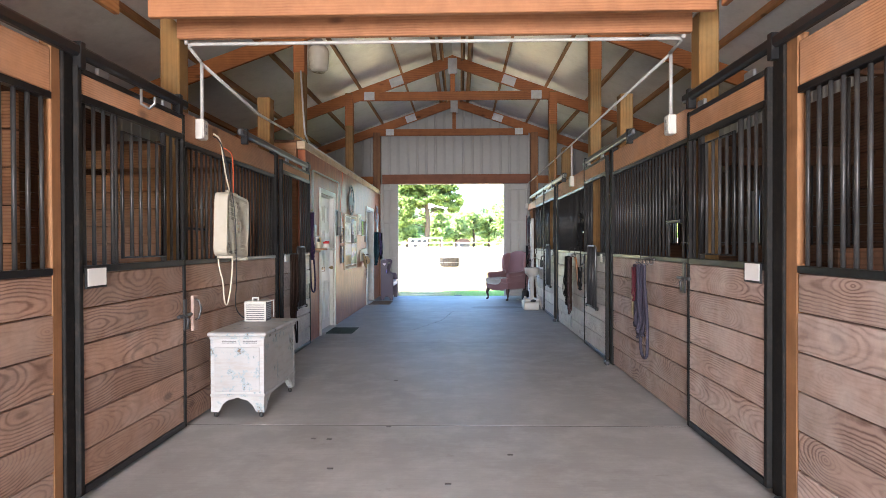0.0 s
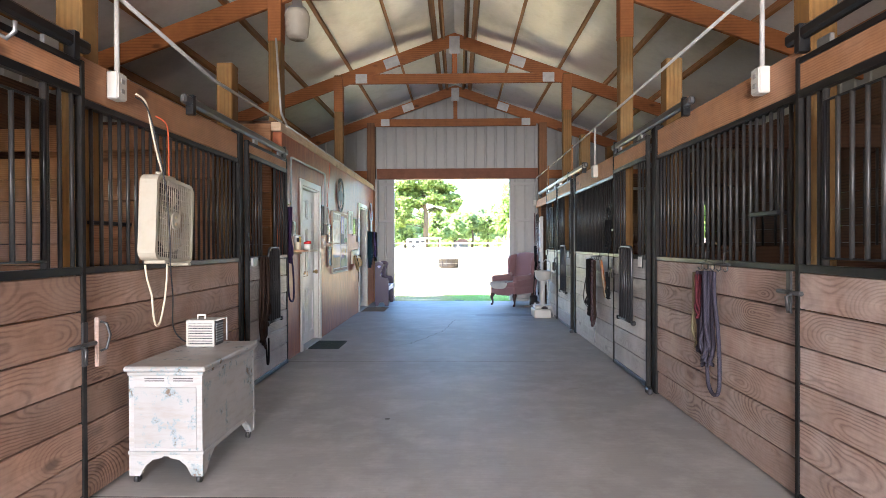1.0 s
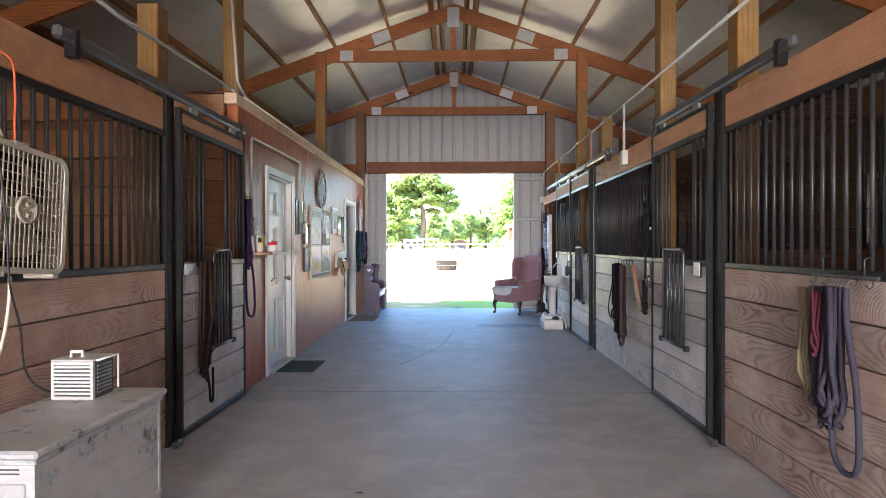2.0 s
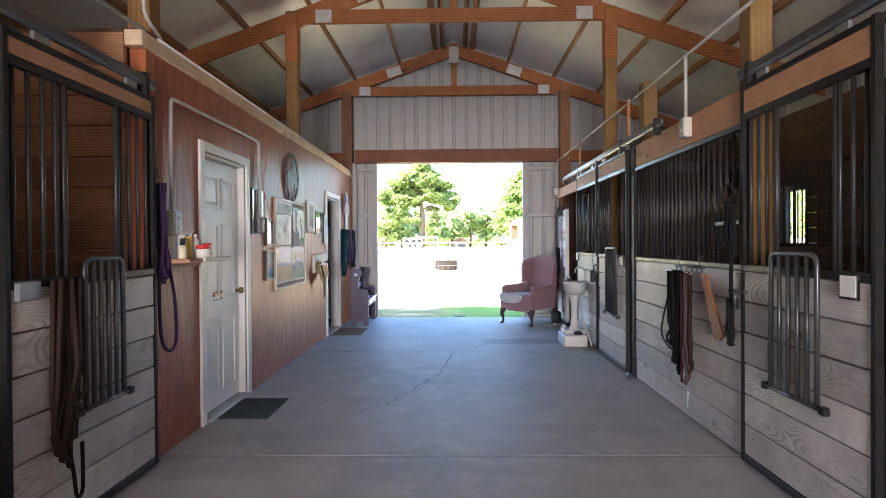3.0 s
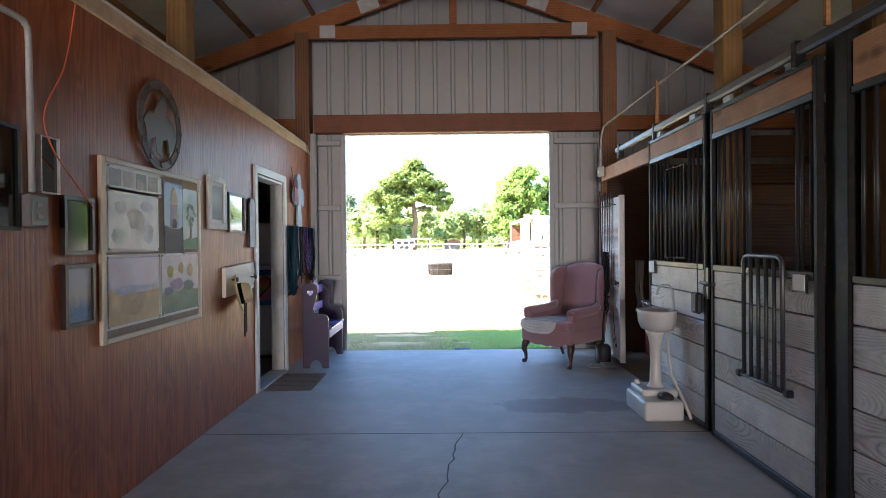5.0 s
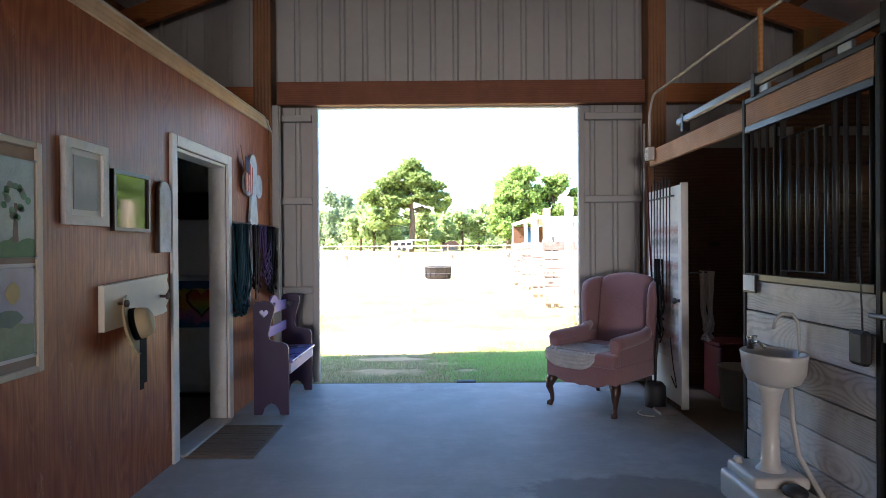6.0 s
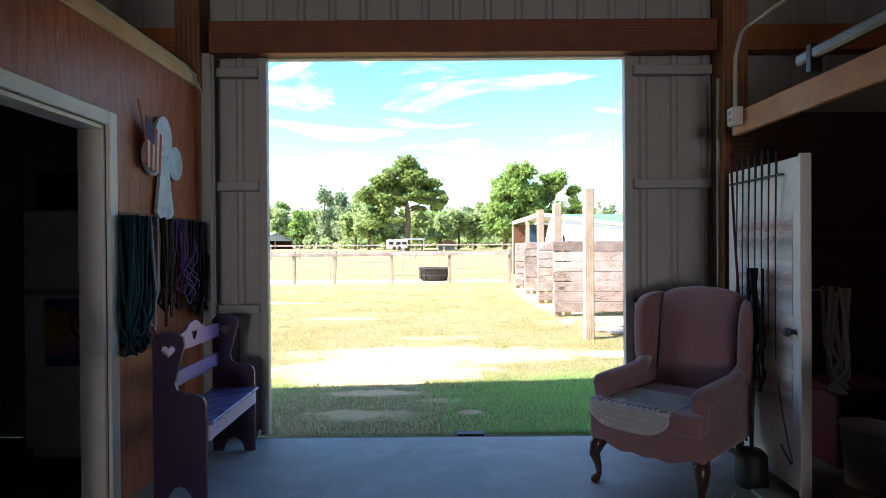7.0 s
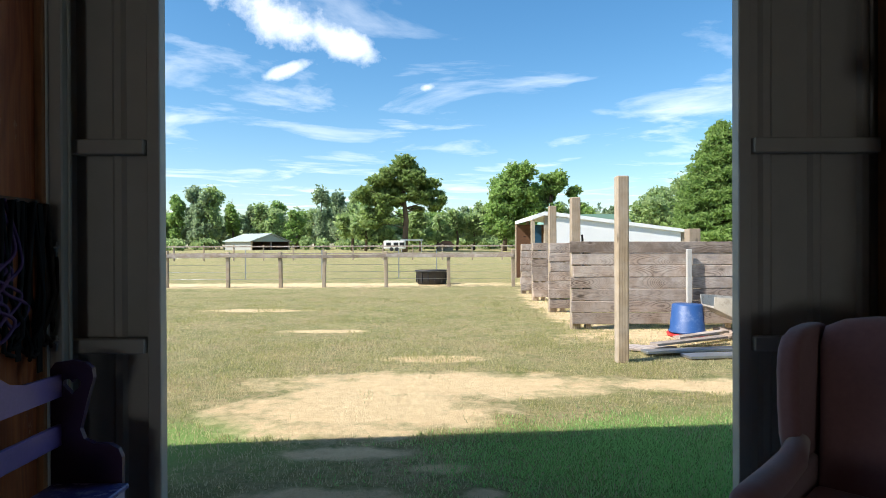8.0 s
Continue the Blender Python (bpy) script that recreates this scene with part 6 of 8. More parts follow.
sheets = (
    ("photo_strip", 9.692, 10.234, 1.7, 1.81, (0.72, 0.71, 0.68), "white strip of four small photos"),
    ("drawing", 9.692, 10.192, 1.365, 1.68, (0.68, 0.67, 0.66), "pale drawing with green and brown smudges"),
    ("painting", 10.275, 10.52, 1.335, 1.79, (0.06, 0.08, 0.30), "night-blue castle painting"),
    ("painting", 10.523, 10.741, 1.36, 1.77, (0.33, 0.42, 0.40), "green tree painting"),
    ("painting", 9.682, 10.197, 0.951, 1.32, (0.28, 0.32, 0.50), "blue sky over yellow sand painting"),
    ("painting", 10.234, 10.733, 0.951, 1.32, (0.29, 0.32, 0.44), "dark green and blue garden painting with yellow blooms"),
)
brush_paints = {}


def daub(parent, name, pts, colour, level):
    """A flat brushed patch of paint on one of the sheets."""
    key = tuple(colour)
    if key not in brush_paints:
        brush_paints[key] = plain("brushed_paint", colour, 0.55, 0, 0.3, 26, 0.1, 0.2)
    part(name, slab(pts, 0.0006, on_wall(bx + 0.0042 + 0.0008 * level, 1)), brush_paints[key], parent)


def ragged(y0, y1, z0, z1, n=9, r=0.015):
    """A band with a wavering upper edge."""
    top = [(y1 + (y0 - y1) * i / n, z1 + random.uniform(-r, r)) for i in range(n + 1)]
    return [(y0, z0), (y1, z0)] + top


def tuft(cy, cz, ry, rz, n=14):
    return [(cy + ry * random.uniform(0.75, 1.1) * math.cos(2 * math.pi * i / n), cz + rz * random.uniform(0.75, 1.1) * math.sin(2 * math.pi * i / n)) for i in range(n)]


leaves_of_paper = []
for name, y0, y1, z0, z1, colour, label in sheets:
    if z0 < 1.325 and z1 < 1.335 or name == "drawing" or name == "photo_strip":
        part("mount", boxed((bx, y0 - 0.016, z0 - 0.016), (bx + 0.0015, y1 + 0.016, z1 + 0.016)), PAPER, board)
    leaves_of_paper.append(sheet(board, name, y0, y1, z0, z1, bx + 0.002, plain("sleeved_paper", colour, 0.34, 0, 0.25, 18, 0.12, 0.4), label))
    for y in (y0, y1):
        for z in (z0, z1):
            part("pin", boxed((bx + 0.006, y - 0.006, z - 0.006), (bx + 0.013, y + 0.006, z + 0.006), 0.002), STEEL, board)
strip, drawing, castle, tree_sheet, shore, garden = leaves_of_paper
for i in range(4):
    y = 9.703 + i * 0.128
    daub(strip, "photo", [(y, 1.71), (y + 0.112, 1.71), (y + 0.112, 1.8), (y, 1.8)], ((0.46, 0.46, 0.44), (0.55, 0.54, 0.50), (0.40, 0.41, 0.41), (0.50, 0.48, 0.45))[i], 0)
    daub(strip, "photo_light", ragged(y + 0.01, y + 0.06 + 0.01 * i, 1.712, 1.755, 5, 0.012), (0.52, 0.49, 0.45), 1)
for cy, cz, ry, rz, colour in ((9.786, 1.435, 0.07, 0.05, (0.58, 0.62, 0.56)), (9.963, 1.535, 0.10, 0.07, (0.64, 0.61, 0.57)), (10.088, 1.455, 0.06, 0.06, (0.59, 0.62, 0.60)), (9.807, 1.595, 0.06, 0.04, (0.63, 0.60, 0.62)), (10.067, 1.615, 0.07, 0.03, (0.60, 0.61, 0.64))):
    daub(drawing, "smudge", tuft(cy, cz, ry, rz), colour, 0)
daub(castle, "castle_hill", ragged(10.277, 10.518, 1.337, 1.505), (0.045, 0.048, 0.05), 0)
daub(castle, "castle_tower", [(10.353, 1.495), (10.447, 1.495), (10.442, 1.655), (10.358, 1.655)], (0.58, 0.50, 0.50), 1)
daub(castle, "castle_roof", [(10.34, 1.65), (10.465, 1.65), (10.426, 1.735), (10.4, 1.77), (10.374, 1.735)], (0.66, 0.60, 0.50), 2)
daub(castle, "moon", tuft(10.488, 1.75, 0.018, 0.018), (0.42, 0.45, 0.55), 1)
daub(castle, "castle_door", [(10.379, 1.497), (10.431, 1.497), (10.431, 1.545), (10.405, 1.565), (10.379, 1.545)], (0.045, 0.048, 0.05), 2)
daub(tree_sheet, "meadow", ragged(10.525, 10.739, 1.362, 1.435), (0.12, 0.26, 0.11), 0)
daub(tree_sheet, "tree_stem", [(10.619, 1.425), (10.65, 1.425), (10.641, 1.585), (10.629, 1.585)], (0.22, 0.17, 0.13), 1)
for i in range(16):
    a = 2 * math.pi * i / 16
    daub(tree_sheet, "tree_leaf", tuft(10.634 + 0.068 * math.cos(a) * random.uniform(0.4, 1.1), 1.60 + 0.085 * math.sin(a) * random.uniform(0.4, 1.1), 0.017, 0.017, 8), ((0.14, 0.30, 0.17), (0.20, 0.36, 0.22), (0.26, 0.30, 0.22))[i % 3], 2)
daub(shore, "sand", ragged(9.684, 10.195, 0.953, 1.133), (0.64, 0.50, 0.30), 0)
daub(shore, "wave", ragged(9.755, 10.119, 1.117, 1.154, 7, 0.01), (0.45, 0.52, 0.68), 1)
daub(shore, "sand_shape", tuft(9.921, 1.039, 0.12, 0.05), (0.56, 0.42, 0.25), 2)
daub(garden, "lawn", ragged(10.236, 10.731, 0.953, 1.091), (0.25, 0.33, 0.22), 0)
for cy, cz, ry, rz, colour in ((10.338, 1.215, 0.045, 0.04, (0.46, 0.38, 0.16)), (10.483, 1.235, 0.04, 0.04, (0.42, 0.36, 0.18)), (10.619, 1.215, 0.04, 0.045, (0.44, 0.36, 0.17)), (10.431, 1.133, 0.09, 0.04, (0.24, 0.22, 0.36)), (10.587, 1.112, 0.08, 0.035, (0.16, 0.24, 0.20)), (10.317, 1.091, 0.06, 0.03, (0.18, 0.22, 0.26))):
    daub(garden, "garden_shape", tuft(cy, cz, ry, rz), colour, 1)


def picture(y0, y1, z0, z1, frame_mat, inner, label, border=0.03, mat_border=0.0, depth=0.025, name="picture_frame"):
    t = thing(name, (RW, (y0 + y1) / 2, (z0 + z1) / 2), label, "picture", "wall pictures")
    x = RW + 0.002
    outer = [(y0, z0), (y1, z0), (y1, z1), (y0, z1)]
    hole = [(y0 + border, z0 + border), (y1 - border, z0 + border), (y1 - border, z1 - border), (y0 + border, z1 - border)]
    part("frame", slab(outer, depth, on_wall(x, 1), [hole]), frame_mat, t)
    part("backing", boxed((x, y0 + border * 0.5, z0 + border * 0.5), (x + depth * 0.4, y1 - border * 0.5, z1 - border * 0.5)), PAPER, t)
    g = border + mat_border
    part("image", boxed((x + depth * 0.4 + 0.001, y0 + g, z0 + g), (x + depth * 0.4 + 0.003, y1 - g, z1 - g)), inner, t)
    return t


DARK_FRAME = plain("dark_brown_frame", (0.028, 0.012, 0.008), 0.4)
MIRROR = plain("picture_glass", (0.13, 0.14, 0.13), 0.06, 0.9, 0.05, 3, 0.0)
picture(10.926, 11.26, 1.51, 1.919, plain("whitewashed_frame", (0.68, 0.66, 0.61), 0.5, dirt=(0.4, 0.36, 0.3), dirty=0.4), picture_material("grey_sketch", [(0.2, (0.40, 0.44, 0.42)), (0.6, (0.58, 0.62, 0.60)), (0.9, (0.45, 0.5, 0.5))]), "whitewashed wooden frame with a grey-green sketch", 0.045, 0.03)
picture(11.306, 11.666, 1.49, 1.82, DARK_FRAME, MIRROR, "dark wooden frame whose glass reflects the yard", 0.02)
picture(9.35, 9.572, 1.342, 1.623, DARK_FRAME, MIRROR, "small dark frame with reflecting glass", 0.02)
picture(9.35, 9.572, 0.993, 1.296, DARK_FRAME, picture_material("blue_shore", [(0.2, (0.15, 0.30, 0.50)), (0.5, (0.62, 0.60, 0.55)), (0.8, (0.62, 0.65, 0.66))]), "small dark frame with a pale shore picture", 0.02)
picture(9.205, 9.325, 1.62, 1.875, WHITE, MIRROR, "narrow frameless mirror panel on the wall", 0.006)
picture(8.959, 9.086, 1.45, 1.885, BLACK, MIRROR, "narrow black-framed mirror on the wall", 0.015)
plank = thing("painted_plank", (RW, 11.839, 1.585), "whitewashed round-topped plank hung by the doorway", "wall decoration")
part("plank", slab([(11.773, 1.37), (11.9, 1.37), (11.9, 1.755), (11.875, 1.795), (11.839, 1.81), (11.798, 1.795), (11.773, 1.755)], 0.03, on_wall(RW + 0.002, 1)), plain("blue_white_wash", (0.55, 0.60, 0.64), 0.6, 0, 0.25, 12, 0.15, dirt=(0.3, 0.25, 0.2), dirty=0.4), plank)
part("edge", slab([(11.763, 1.365), (11.772, 1.365), (11.772, 1.755), (11.798, 1.8), (11.839, 1.819), (11.788, 1.805), (11.763, 1.76)], 0.026, on_wall(RW + 0.002, 1)), DARK_FRAME, plank)

# ring-shaped metal wall ornament
ring = thing("metal_ornament", (RW, 10.234, 2.13), "round rusty metal ornament with a cut-out shape", "wall decoration")
RUST = plain("dark_rusty_metal", (0.07, 0.042, 0.032), 0.55, 0.1, 0.3, 14, 0.2, dirt=(0.14, 0.07, 0.035), dirty=0.5)
circle = lambda r, n=40: [(10.235 + r / LONG * math.cos(2 * math.pi * i / n), 2.13 + r * math.sin(2 * math.pi * i / n)) for i in range(n)]
part("ring", slab(circle(0.275), 0.008, on_wall(RW + 0.02, 1), [circle(0.225)]), RUST, ring)
part("rim", tube([(RW + 0.025, y, z) for y, z in circle(0.275)], 0.007, 6, True), RUST, ring)
part("rim", tube([(RW + 0.025, y, z) for y, z in circle(0.225)], 0.005, 6, True), RUST, ring)
blob = [(10.036, 2.13), (10.088, 2.2), (10.15, 2.19), (10.213, 2.28), (10.275, 2.33), (10.317, 2.27), (10.286, 2.21), (10.379, 2.18), (10.431, 2.091), (10.4, 2.012), (10.338, 1.963), (10.317, 2.061), (10.254, 2.041), (10.234, 1.943), (10.181, 1.963), (10.171, 2.051), (10.119, 2.032), (10.077, 1.973), (10.067, 2.071)]
part("centre_plate", slab(blob, 0.006, on_wall(RW + 0.022, 1)), plain("grey_cut_metal", (0.07, 0.048, 0.04), 0.5, 0.2, 0.2, 14, 0.1), ring)
for k in range(12):
    a = 2 * math.pi * k / 12
    part("stud", boxed((RW + 0.028, 10.234 + 0.24 * math.cos(a) - 0.018, 2.13 + 0.24 * math.sin(a) - 0.018), (RW + 0.036, 10.234 + 0.24 * math.cos(a) + 0.018, 2.13 + 0.24 * math.sin(a) + 0.018), 0.006), RUST, ring)

# hat on a ragged white board
hook_board = thing("hook_board", (RW, 11.524, 1.102), "ragged white painted hook board with a knob", "hook board")
part("board", slab([(11.199, 0.967), (11.788, 0.993), (11.839, 1.003), (11.824, 1.039), (11.859, 1.071), (11.829, 1.112), (11.864, 1.143), (11.839, 1.195), (11.854, 1.235), (11.199, 1.205)], 0.032, on_wall(RW + 0.002, 1)), plain("cream_white_board", (0.74, 0.70, 0.58), 0.55, 0, 0.1, 8, 0.1), hook_board)
for y in (11.321, 11.758):
    part("knob", lathe([(0.0, 0.0), (0.008, 0.0), (0.008, 0.03), (0.02, 0.04), (0.02, 0.05), (0.0, 0.055)], (0, 0, 0), 14), RUST, hook_board).matrix_basis = along(pose(RW + 0.034, y, 1.102, 0, 90, 0))
hat = thing("straw_hat", (RW + 0.08, 11.372, 0.987), "straw hat with a black ribbon on the hook board", "hat")
STRAW = strand_material("straw", (0.46, 0.34, 0.18), (0.66, 0.53, 0.33), 60.0)
mh = pose(RW + 0.06, 11.402, 0.977, 0, 78, 18)
brim = bmesh.new()
add_lathe(brim, [(0.085, 0.0), (0.13, -0.012), (0.165, 0.006), (0.167, 0.011), (0.13, -0.006), (0.085, 0.006)], (0, 0, 0), 28)
bmesh.ops.transform(brim, matrix=mh, verts=brim.verts)
part("brim", brim, STRAW, hat)
crown = bmesh.new()
add_lathe(crown, [(0.088, 0.004), (0.086, 0.05), (0.075, 0.09), (0.05, 0.105), (0.0, 0.10)], (0, 0, 0), 24)
bmesh.ops.transform(crown, matrix=mh, verts=crown.verts)
part("crown", crown, STRAW, hat)
band = bmesh.new()
add_lathe(band, [(0.090, 0.005), (0.089, 0.035), (0.087, 0.036), (0.087, 0.004)], (0, 0, 0), 24)
bmesh.ops.transform(band, matrix=mh, verts=band.verts)
rb = part("ribbon", band, ROPE_BLACK, hat, "black cloth ribbon")
tail = bmesh.new()
for dy in (0.0, 0.03):
    add_box(tail, (RW + 0.10, 11.402 + dy, 0.62 + dy), (RW + 0.104, 11.438 + dy, 0.946), 0.001, Matrix.Rotation(0, 4, "X"))
part("ribbon_tail", tail, ROPE_BLACK, rb)

# cross, flag and rope hanks past the second door
cross = thing("tin_cross", (RW, 13.453, 1.914), "weathered blue-grey tin cross with a small flag", "wall decoration")
TIN = plain("weathered_tin", (0.42, 0.48, 0.53), 0.5, 0.4, 0.35, 14, 0.2, dirt=(0.22, 0.26, 0.33), dirty=0.5)
lobe = lambda cy, cz, ry, rz, n=20: [(cy + ry * math.cos(2 * math.pi * i / n), cz + rz * math.sin(2 * math.pi * i / n)) for i in range(n)]
part("arm", slab(lobe(13.43, 2.11, 0.10, 0.13), 0.02, on_wall(RW + 0.012, 1)), TIN, cross)
part("arm", slab(lobe(13.578, 1.963, 0.10, 0.11), 0.02, on_wall(RW + 0.010, 1)), TIN, cross)
part("arm", slab(lobe(13.301, 1.963, 0.10, 0.11), 0.02, on_wall(RW + 0.008, 1)), TIN, cross)
part("arm", slab([(13.39, 1.982), (13.476, 1.982), (13.51, 1.785), (13.544, 1.635), (13.498, 1.595), (13.371, 1.595), (13.331, 1.635), (13.361, 1.785)], 0.02, on_wall(RW + 0.014, 1)), TIN, cross)
flag = thing("small_flag", (RW + 0.05, 13.232, 2.032), "small striped cloth flag on a thin stick", "flag")
part("stick", tube([(RW + 0.02, 13.153, 2.28), (RW + 0.05, 13.232, 1.894)], 0.005, 6), PURLIN, flag)
RED_C, WHITE_C, BLUE_C = plain("flag_red", (0.45, 0.09, 0.07), 0.8), plain("flag_white", (0.68, 0.62, 0.56), 0.8), plain("flag_blue", (0.06, 0.07, 0.16), 0.8)
for i in range(7):
    z1 = 2.18 - i * 0.012
    part("stripe", slab([(13.173 + i * 0.027, 2.19 - i * 0.012), (13.199 + i * 0.027, 2.18 - i * 0.012), (13.194 + i * 0.024, 1.894 - i * 0.006), (13.168 + i * 0.024, 1.904 - i * 0.006)], 0.003, on_wall(RW + 0.05, 1)), (RED_C, WHITE_C)[i % 2], flag)
part("canton", slab([(13.173, 2.19), (13.272, 2.155), (13.267, 2.032), (13.171, 2.061)], 0.002, on_wall(RW + 0.0535, 1)), BLUE_C, flag)
rail = thing("rope_rail", (RW, 13.487, 1.595), "timber rail with pegs for ropes", "peg rail")
part("rail", boxed((RW + 0.002, 12.947, 1.555), (RW + 0.022, 14.0, 1.615), 0.003), BOARD_DIM, rail)
for i in range(9):
    part("peg", tube([(RW + 0.02, 13.064 + i * 0.1, 1.585), (RW + 0.07, 13.064 + i * 0.1, 1.6)], 0.007, 7), DARK_STEEL, rail)
for y, bot, mat, label, k in (
    (13.000, 0.82, ROPE_TEAL, "teal lunge rope hung in a long hank", 9), (13.095, 0.80, ROPE_TEAL, "teal lunge rope hung in a long hank", 8),
    (13.252, 0.88, ROPE_WHITE, "grey-white rope hung in a single loop", 1), (13.39, 0.977, ROPE_BROWN, "brown leather reins hung on the rail", 3),
    (13.51, 1.008, ROPE_RED, "dark red lead rope hung on the rail", 2), (13.560, 1.12, ROPE_LILAC, "purple rope halter hung on the rail", 4), (13.65, 1.20, ROPE_LILAC, "purple rope halter hung on the rail", 3),
    (13.726, 0.977, ROPE_BLACK, "black webbing reins hung on the rail", 3), (13.84, 0.90, ROPE_BLACK, "black lead rope hung on the rail", 3), (13.943, 0.946, ROPE_BROWN, "brown leather reins hung on the rail", 2)):
    hank(RW + 0.04, y, 1.595, bot, 0.12, k, 0.009, mat, label, 1)

# the purple halter's loose tangle, and flat reins beside it
for k in range(5):
    cy, cz = 13.56 + 0.035 * k, 1.50 - 0.05 * (k % 3)
    cord([(RW + 0.06, cy, 1.60), (RW + 0.085, cy + 0.06, cz - 0.10), (RW + 0.09, cy - 0.05, cz - 0.20), (RW + 0.085, cy + 0.09, cz - 0.28), (RW + 0.08, cy + 0.02, cz - 0.36), (RW + 0.075, cy - 0.03, cz - 0.30)], 0.007, ROPE_LILAC, "knotted purple rope halter hung on the rail", "rope_halter", "halter")
for y, bot, mat, label in ((13.36, 0.93, ROPE_BROWN, "brown leather rein hung on the rail"), (13.43, 0.98, ROPE_BROWN, "brown leather rein hung on the rail"), (13.76, 0.95, ROPE_BLACK, "black leather rein hung on the rail"), (13.88, 0.88, ROPE_BLACK, "black leather rein hung on the rail")):
    strap([(RW + 0.07, y, 1.59), (RW + 0.075, y + 0.01, 1.35), (RW + 0.07, y - 0.008, 1.12), (RW + 0.065, y, bot)], 0.028, mat, label, 1, "rein")
cord([(RW + 0.03, 9.443, 2.55), (RW + 0.03, 9.362, 2.23), (RW + 0.04, 9.213, 1.982), (RW + 0.05, 9.233, 1.835), (RW + 0.04, 9.397, 1.695), (RW + 0.03, 9.56, 1.575)], 0.0035, ORANGE, "thin red cord hung beside the junction box")
# ---- purple bench ----
PURPLE = plain("dark_purple_paint", (0.035, 0.014, 0.055), 0.4, 0, 0.2, 8, 0.06)
LILAC = plain("lilac_paint", (0.20, 0.13, 0.36), 0.4, 0, 0.15, 8, 0.06)
SEAT = plain("worn_seat_paint", (0.14, 0.12, 0.30), 0.28, 0, 0.3, 9, 0.08, dirt=(0.55, 0.5, 0.6), dirty=0.5)
bench = thing("bench", (-1.56, 13.410, 0), "dark purple childs bench with heart cut-outs", "bench")
bxa, bxb = -1.69, -1.40


def heart(cx, cz, s):
    pts = []
    for i in range(18):
        t = 2 * math.pi * i / 18
        pts.append((cx + s * 16 * math.sin(t) ** 3 / 17, cz + s * (13 * math.cos(t) - 5 * math.cos(2 * t) - 2 * math.cos(3 * t) - math.cos(4 * t)) / 17))
    return pts[::-1]


side_outline = [(bxa + u, v) for u, v in ((0.0, 0.0), (0.07, 0.0), (0.085, 0.05), (0.115, 0.085), (0.145, 0.095), (0.175, 0.085), (0.205, 0.05), (0.22, 0.0), (0.29, 0.0), (0.29, 0.55), (0.275, 0.585), (0.24, 0.603), (0.175, 0.606), (0.135, 0.625), (0.12, 0.665), (0.15, 0.79), (0.175, 0.875), (0.17, 0.915), (0.14, 0.94), (0.09, 0.948), (0.02, 0.938), (0.0, 0.91))]
for y in (12.995, 13.795):
    part("side_panel", slab(side_outline, 0.022, Matrix(((1, 0, 0, 0), (0, 0, 1, y), (0, 1, 0, 0), (0, 0, 0, 1))), [heart(bxa + 0.088, 0.845, 0.04)]), PURPLE, bench, "dark purple side panel with heart cut-out")
part("seat", boxed((bxa + 0.01, 13.018, 0.425), (bxb + 0.03, 13.794, 0.447), 0.005), SEAT, bench, "worn lilac-blue seat")
part("apron", boxed((bxb - 0.005, 13.02, 0.335), (bxb + 0.012, 13.793, 0.424), 0.003), plain("pale_lilac_apron", (0.42, 0.36, 0.50), 0.5), bench)
tb = [(13.018, 0.80), (13.794, 0.80), (13.794, 0.89), (13.60, 0.895), (13.52, 0.915), (13.47, 0.95), (13.41, 0.962), (13.35, 0.95), (13.30, 0.915), (13.22, 0.895), (13.018, 0.89)]
part("back_slat", slab(tb, 0.018, on_wall(bxa + 0.03, 1), [heart(13.41, 0.872, 0.038)]), LILAC, bench)
part("back_slat", boxed((bxa + 0.03, 13.018, 0.60), (bxa + 0.048, 13.794, 0.69), 0.004), LILAC, bench)

# ---- door mats ----
def doormat(x0, x1, y0, y1, material, label):
    m = thing("doormat", ((x0 + x1) / 2, (y0 + y1) / 2, 0), label, "doormat", "doormats")
    part("mat", boxed((x0, y0, 0.0), (x1, y1, 0.012), 0.005), material, m)
    for i in range(12):
        y = y0 + 0.02 + (y1 - y0 - 0.04) * (i + 0.5) / 12
        part("rib", boxed((x0 + 0.02, y - 0.008, 0.0121), (x1 - 0.02, y + 0.008, 0.016), 0.003), material, m)


doormat(-1.83, -1.42, 8.115, 8.665, plain("dark_green_mat", (0.03, 0.045, 0.04), 0.85, 0, 0.35, 30, 0.5), "dark green ribbed doormat on the concrete")
doormat(-1.825, -1.36, 12.035, 12.70, plain("brown_mat", (0.17, 0.12, 0.085), 0.9, 0, 0.3, 30, 0.5), "flat brown doormat on the concrete")

# ---- fridge in the tack room ----
fridge = thing("fridge", (-2.45, 13.8, 0), "white two-door fridge with a heart painting", "fridge")
FW = plain("white_enamel", (0.72, 0.72, 0.70), 0.3, 0, 0.05, 4, 0.03)
part("body", boxed((-2.78, 13.57, 0.04), (-2.10, 14.05, 1.66), 0.01), FW, fridge)
part("lower_door", boxed((-2.78, 13.50, 0.12), (-2.10, 13.565, 1.13), 0.012), FW, fridge)
part("freezer_door", boxed((-2.78, 13.50, 1.145), (-2.10, 13.565, 1.66), 0.012), FW, fridge)
part("plinth", boxed((-2.76, 13.56, 0.0), (-2.12, 14.0, 0.039)), BLACK, fridge)
ptg = part("painting", boxed((-2.64, 13.494, 0.66), (-2.16, 13.4975, 1.09)), picture_material("fridge_painting", [(0.12, (0.03, 0.16, 0.35)), (0.2, (0.45, 0.20, 0.42)), (0.5, (0.62, 0.33, 0.04)), (0.85, (0.55, 0.36, 0.05)), (0.9, (0.03, 0.10, 0.22))], 3.0), fridge, "bright childs painting of a heart")
mp_ = Matrix(((1, 0, 0, 0), (0, 0, -1, 13.4935), (0, 1, 0, 0), (0, 0, 0, 1)))
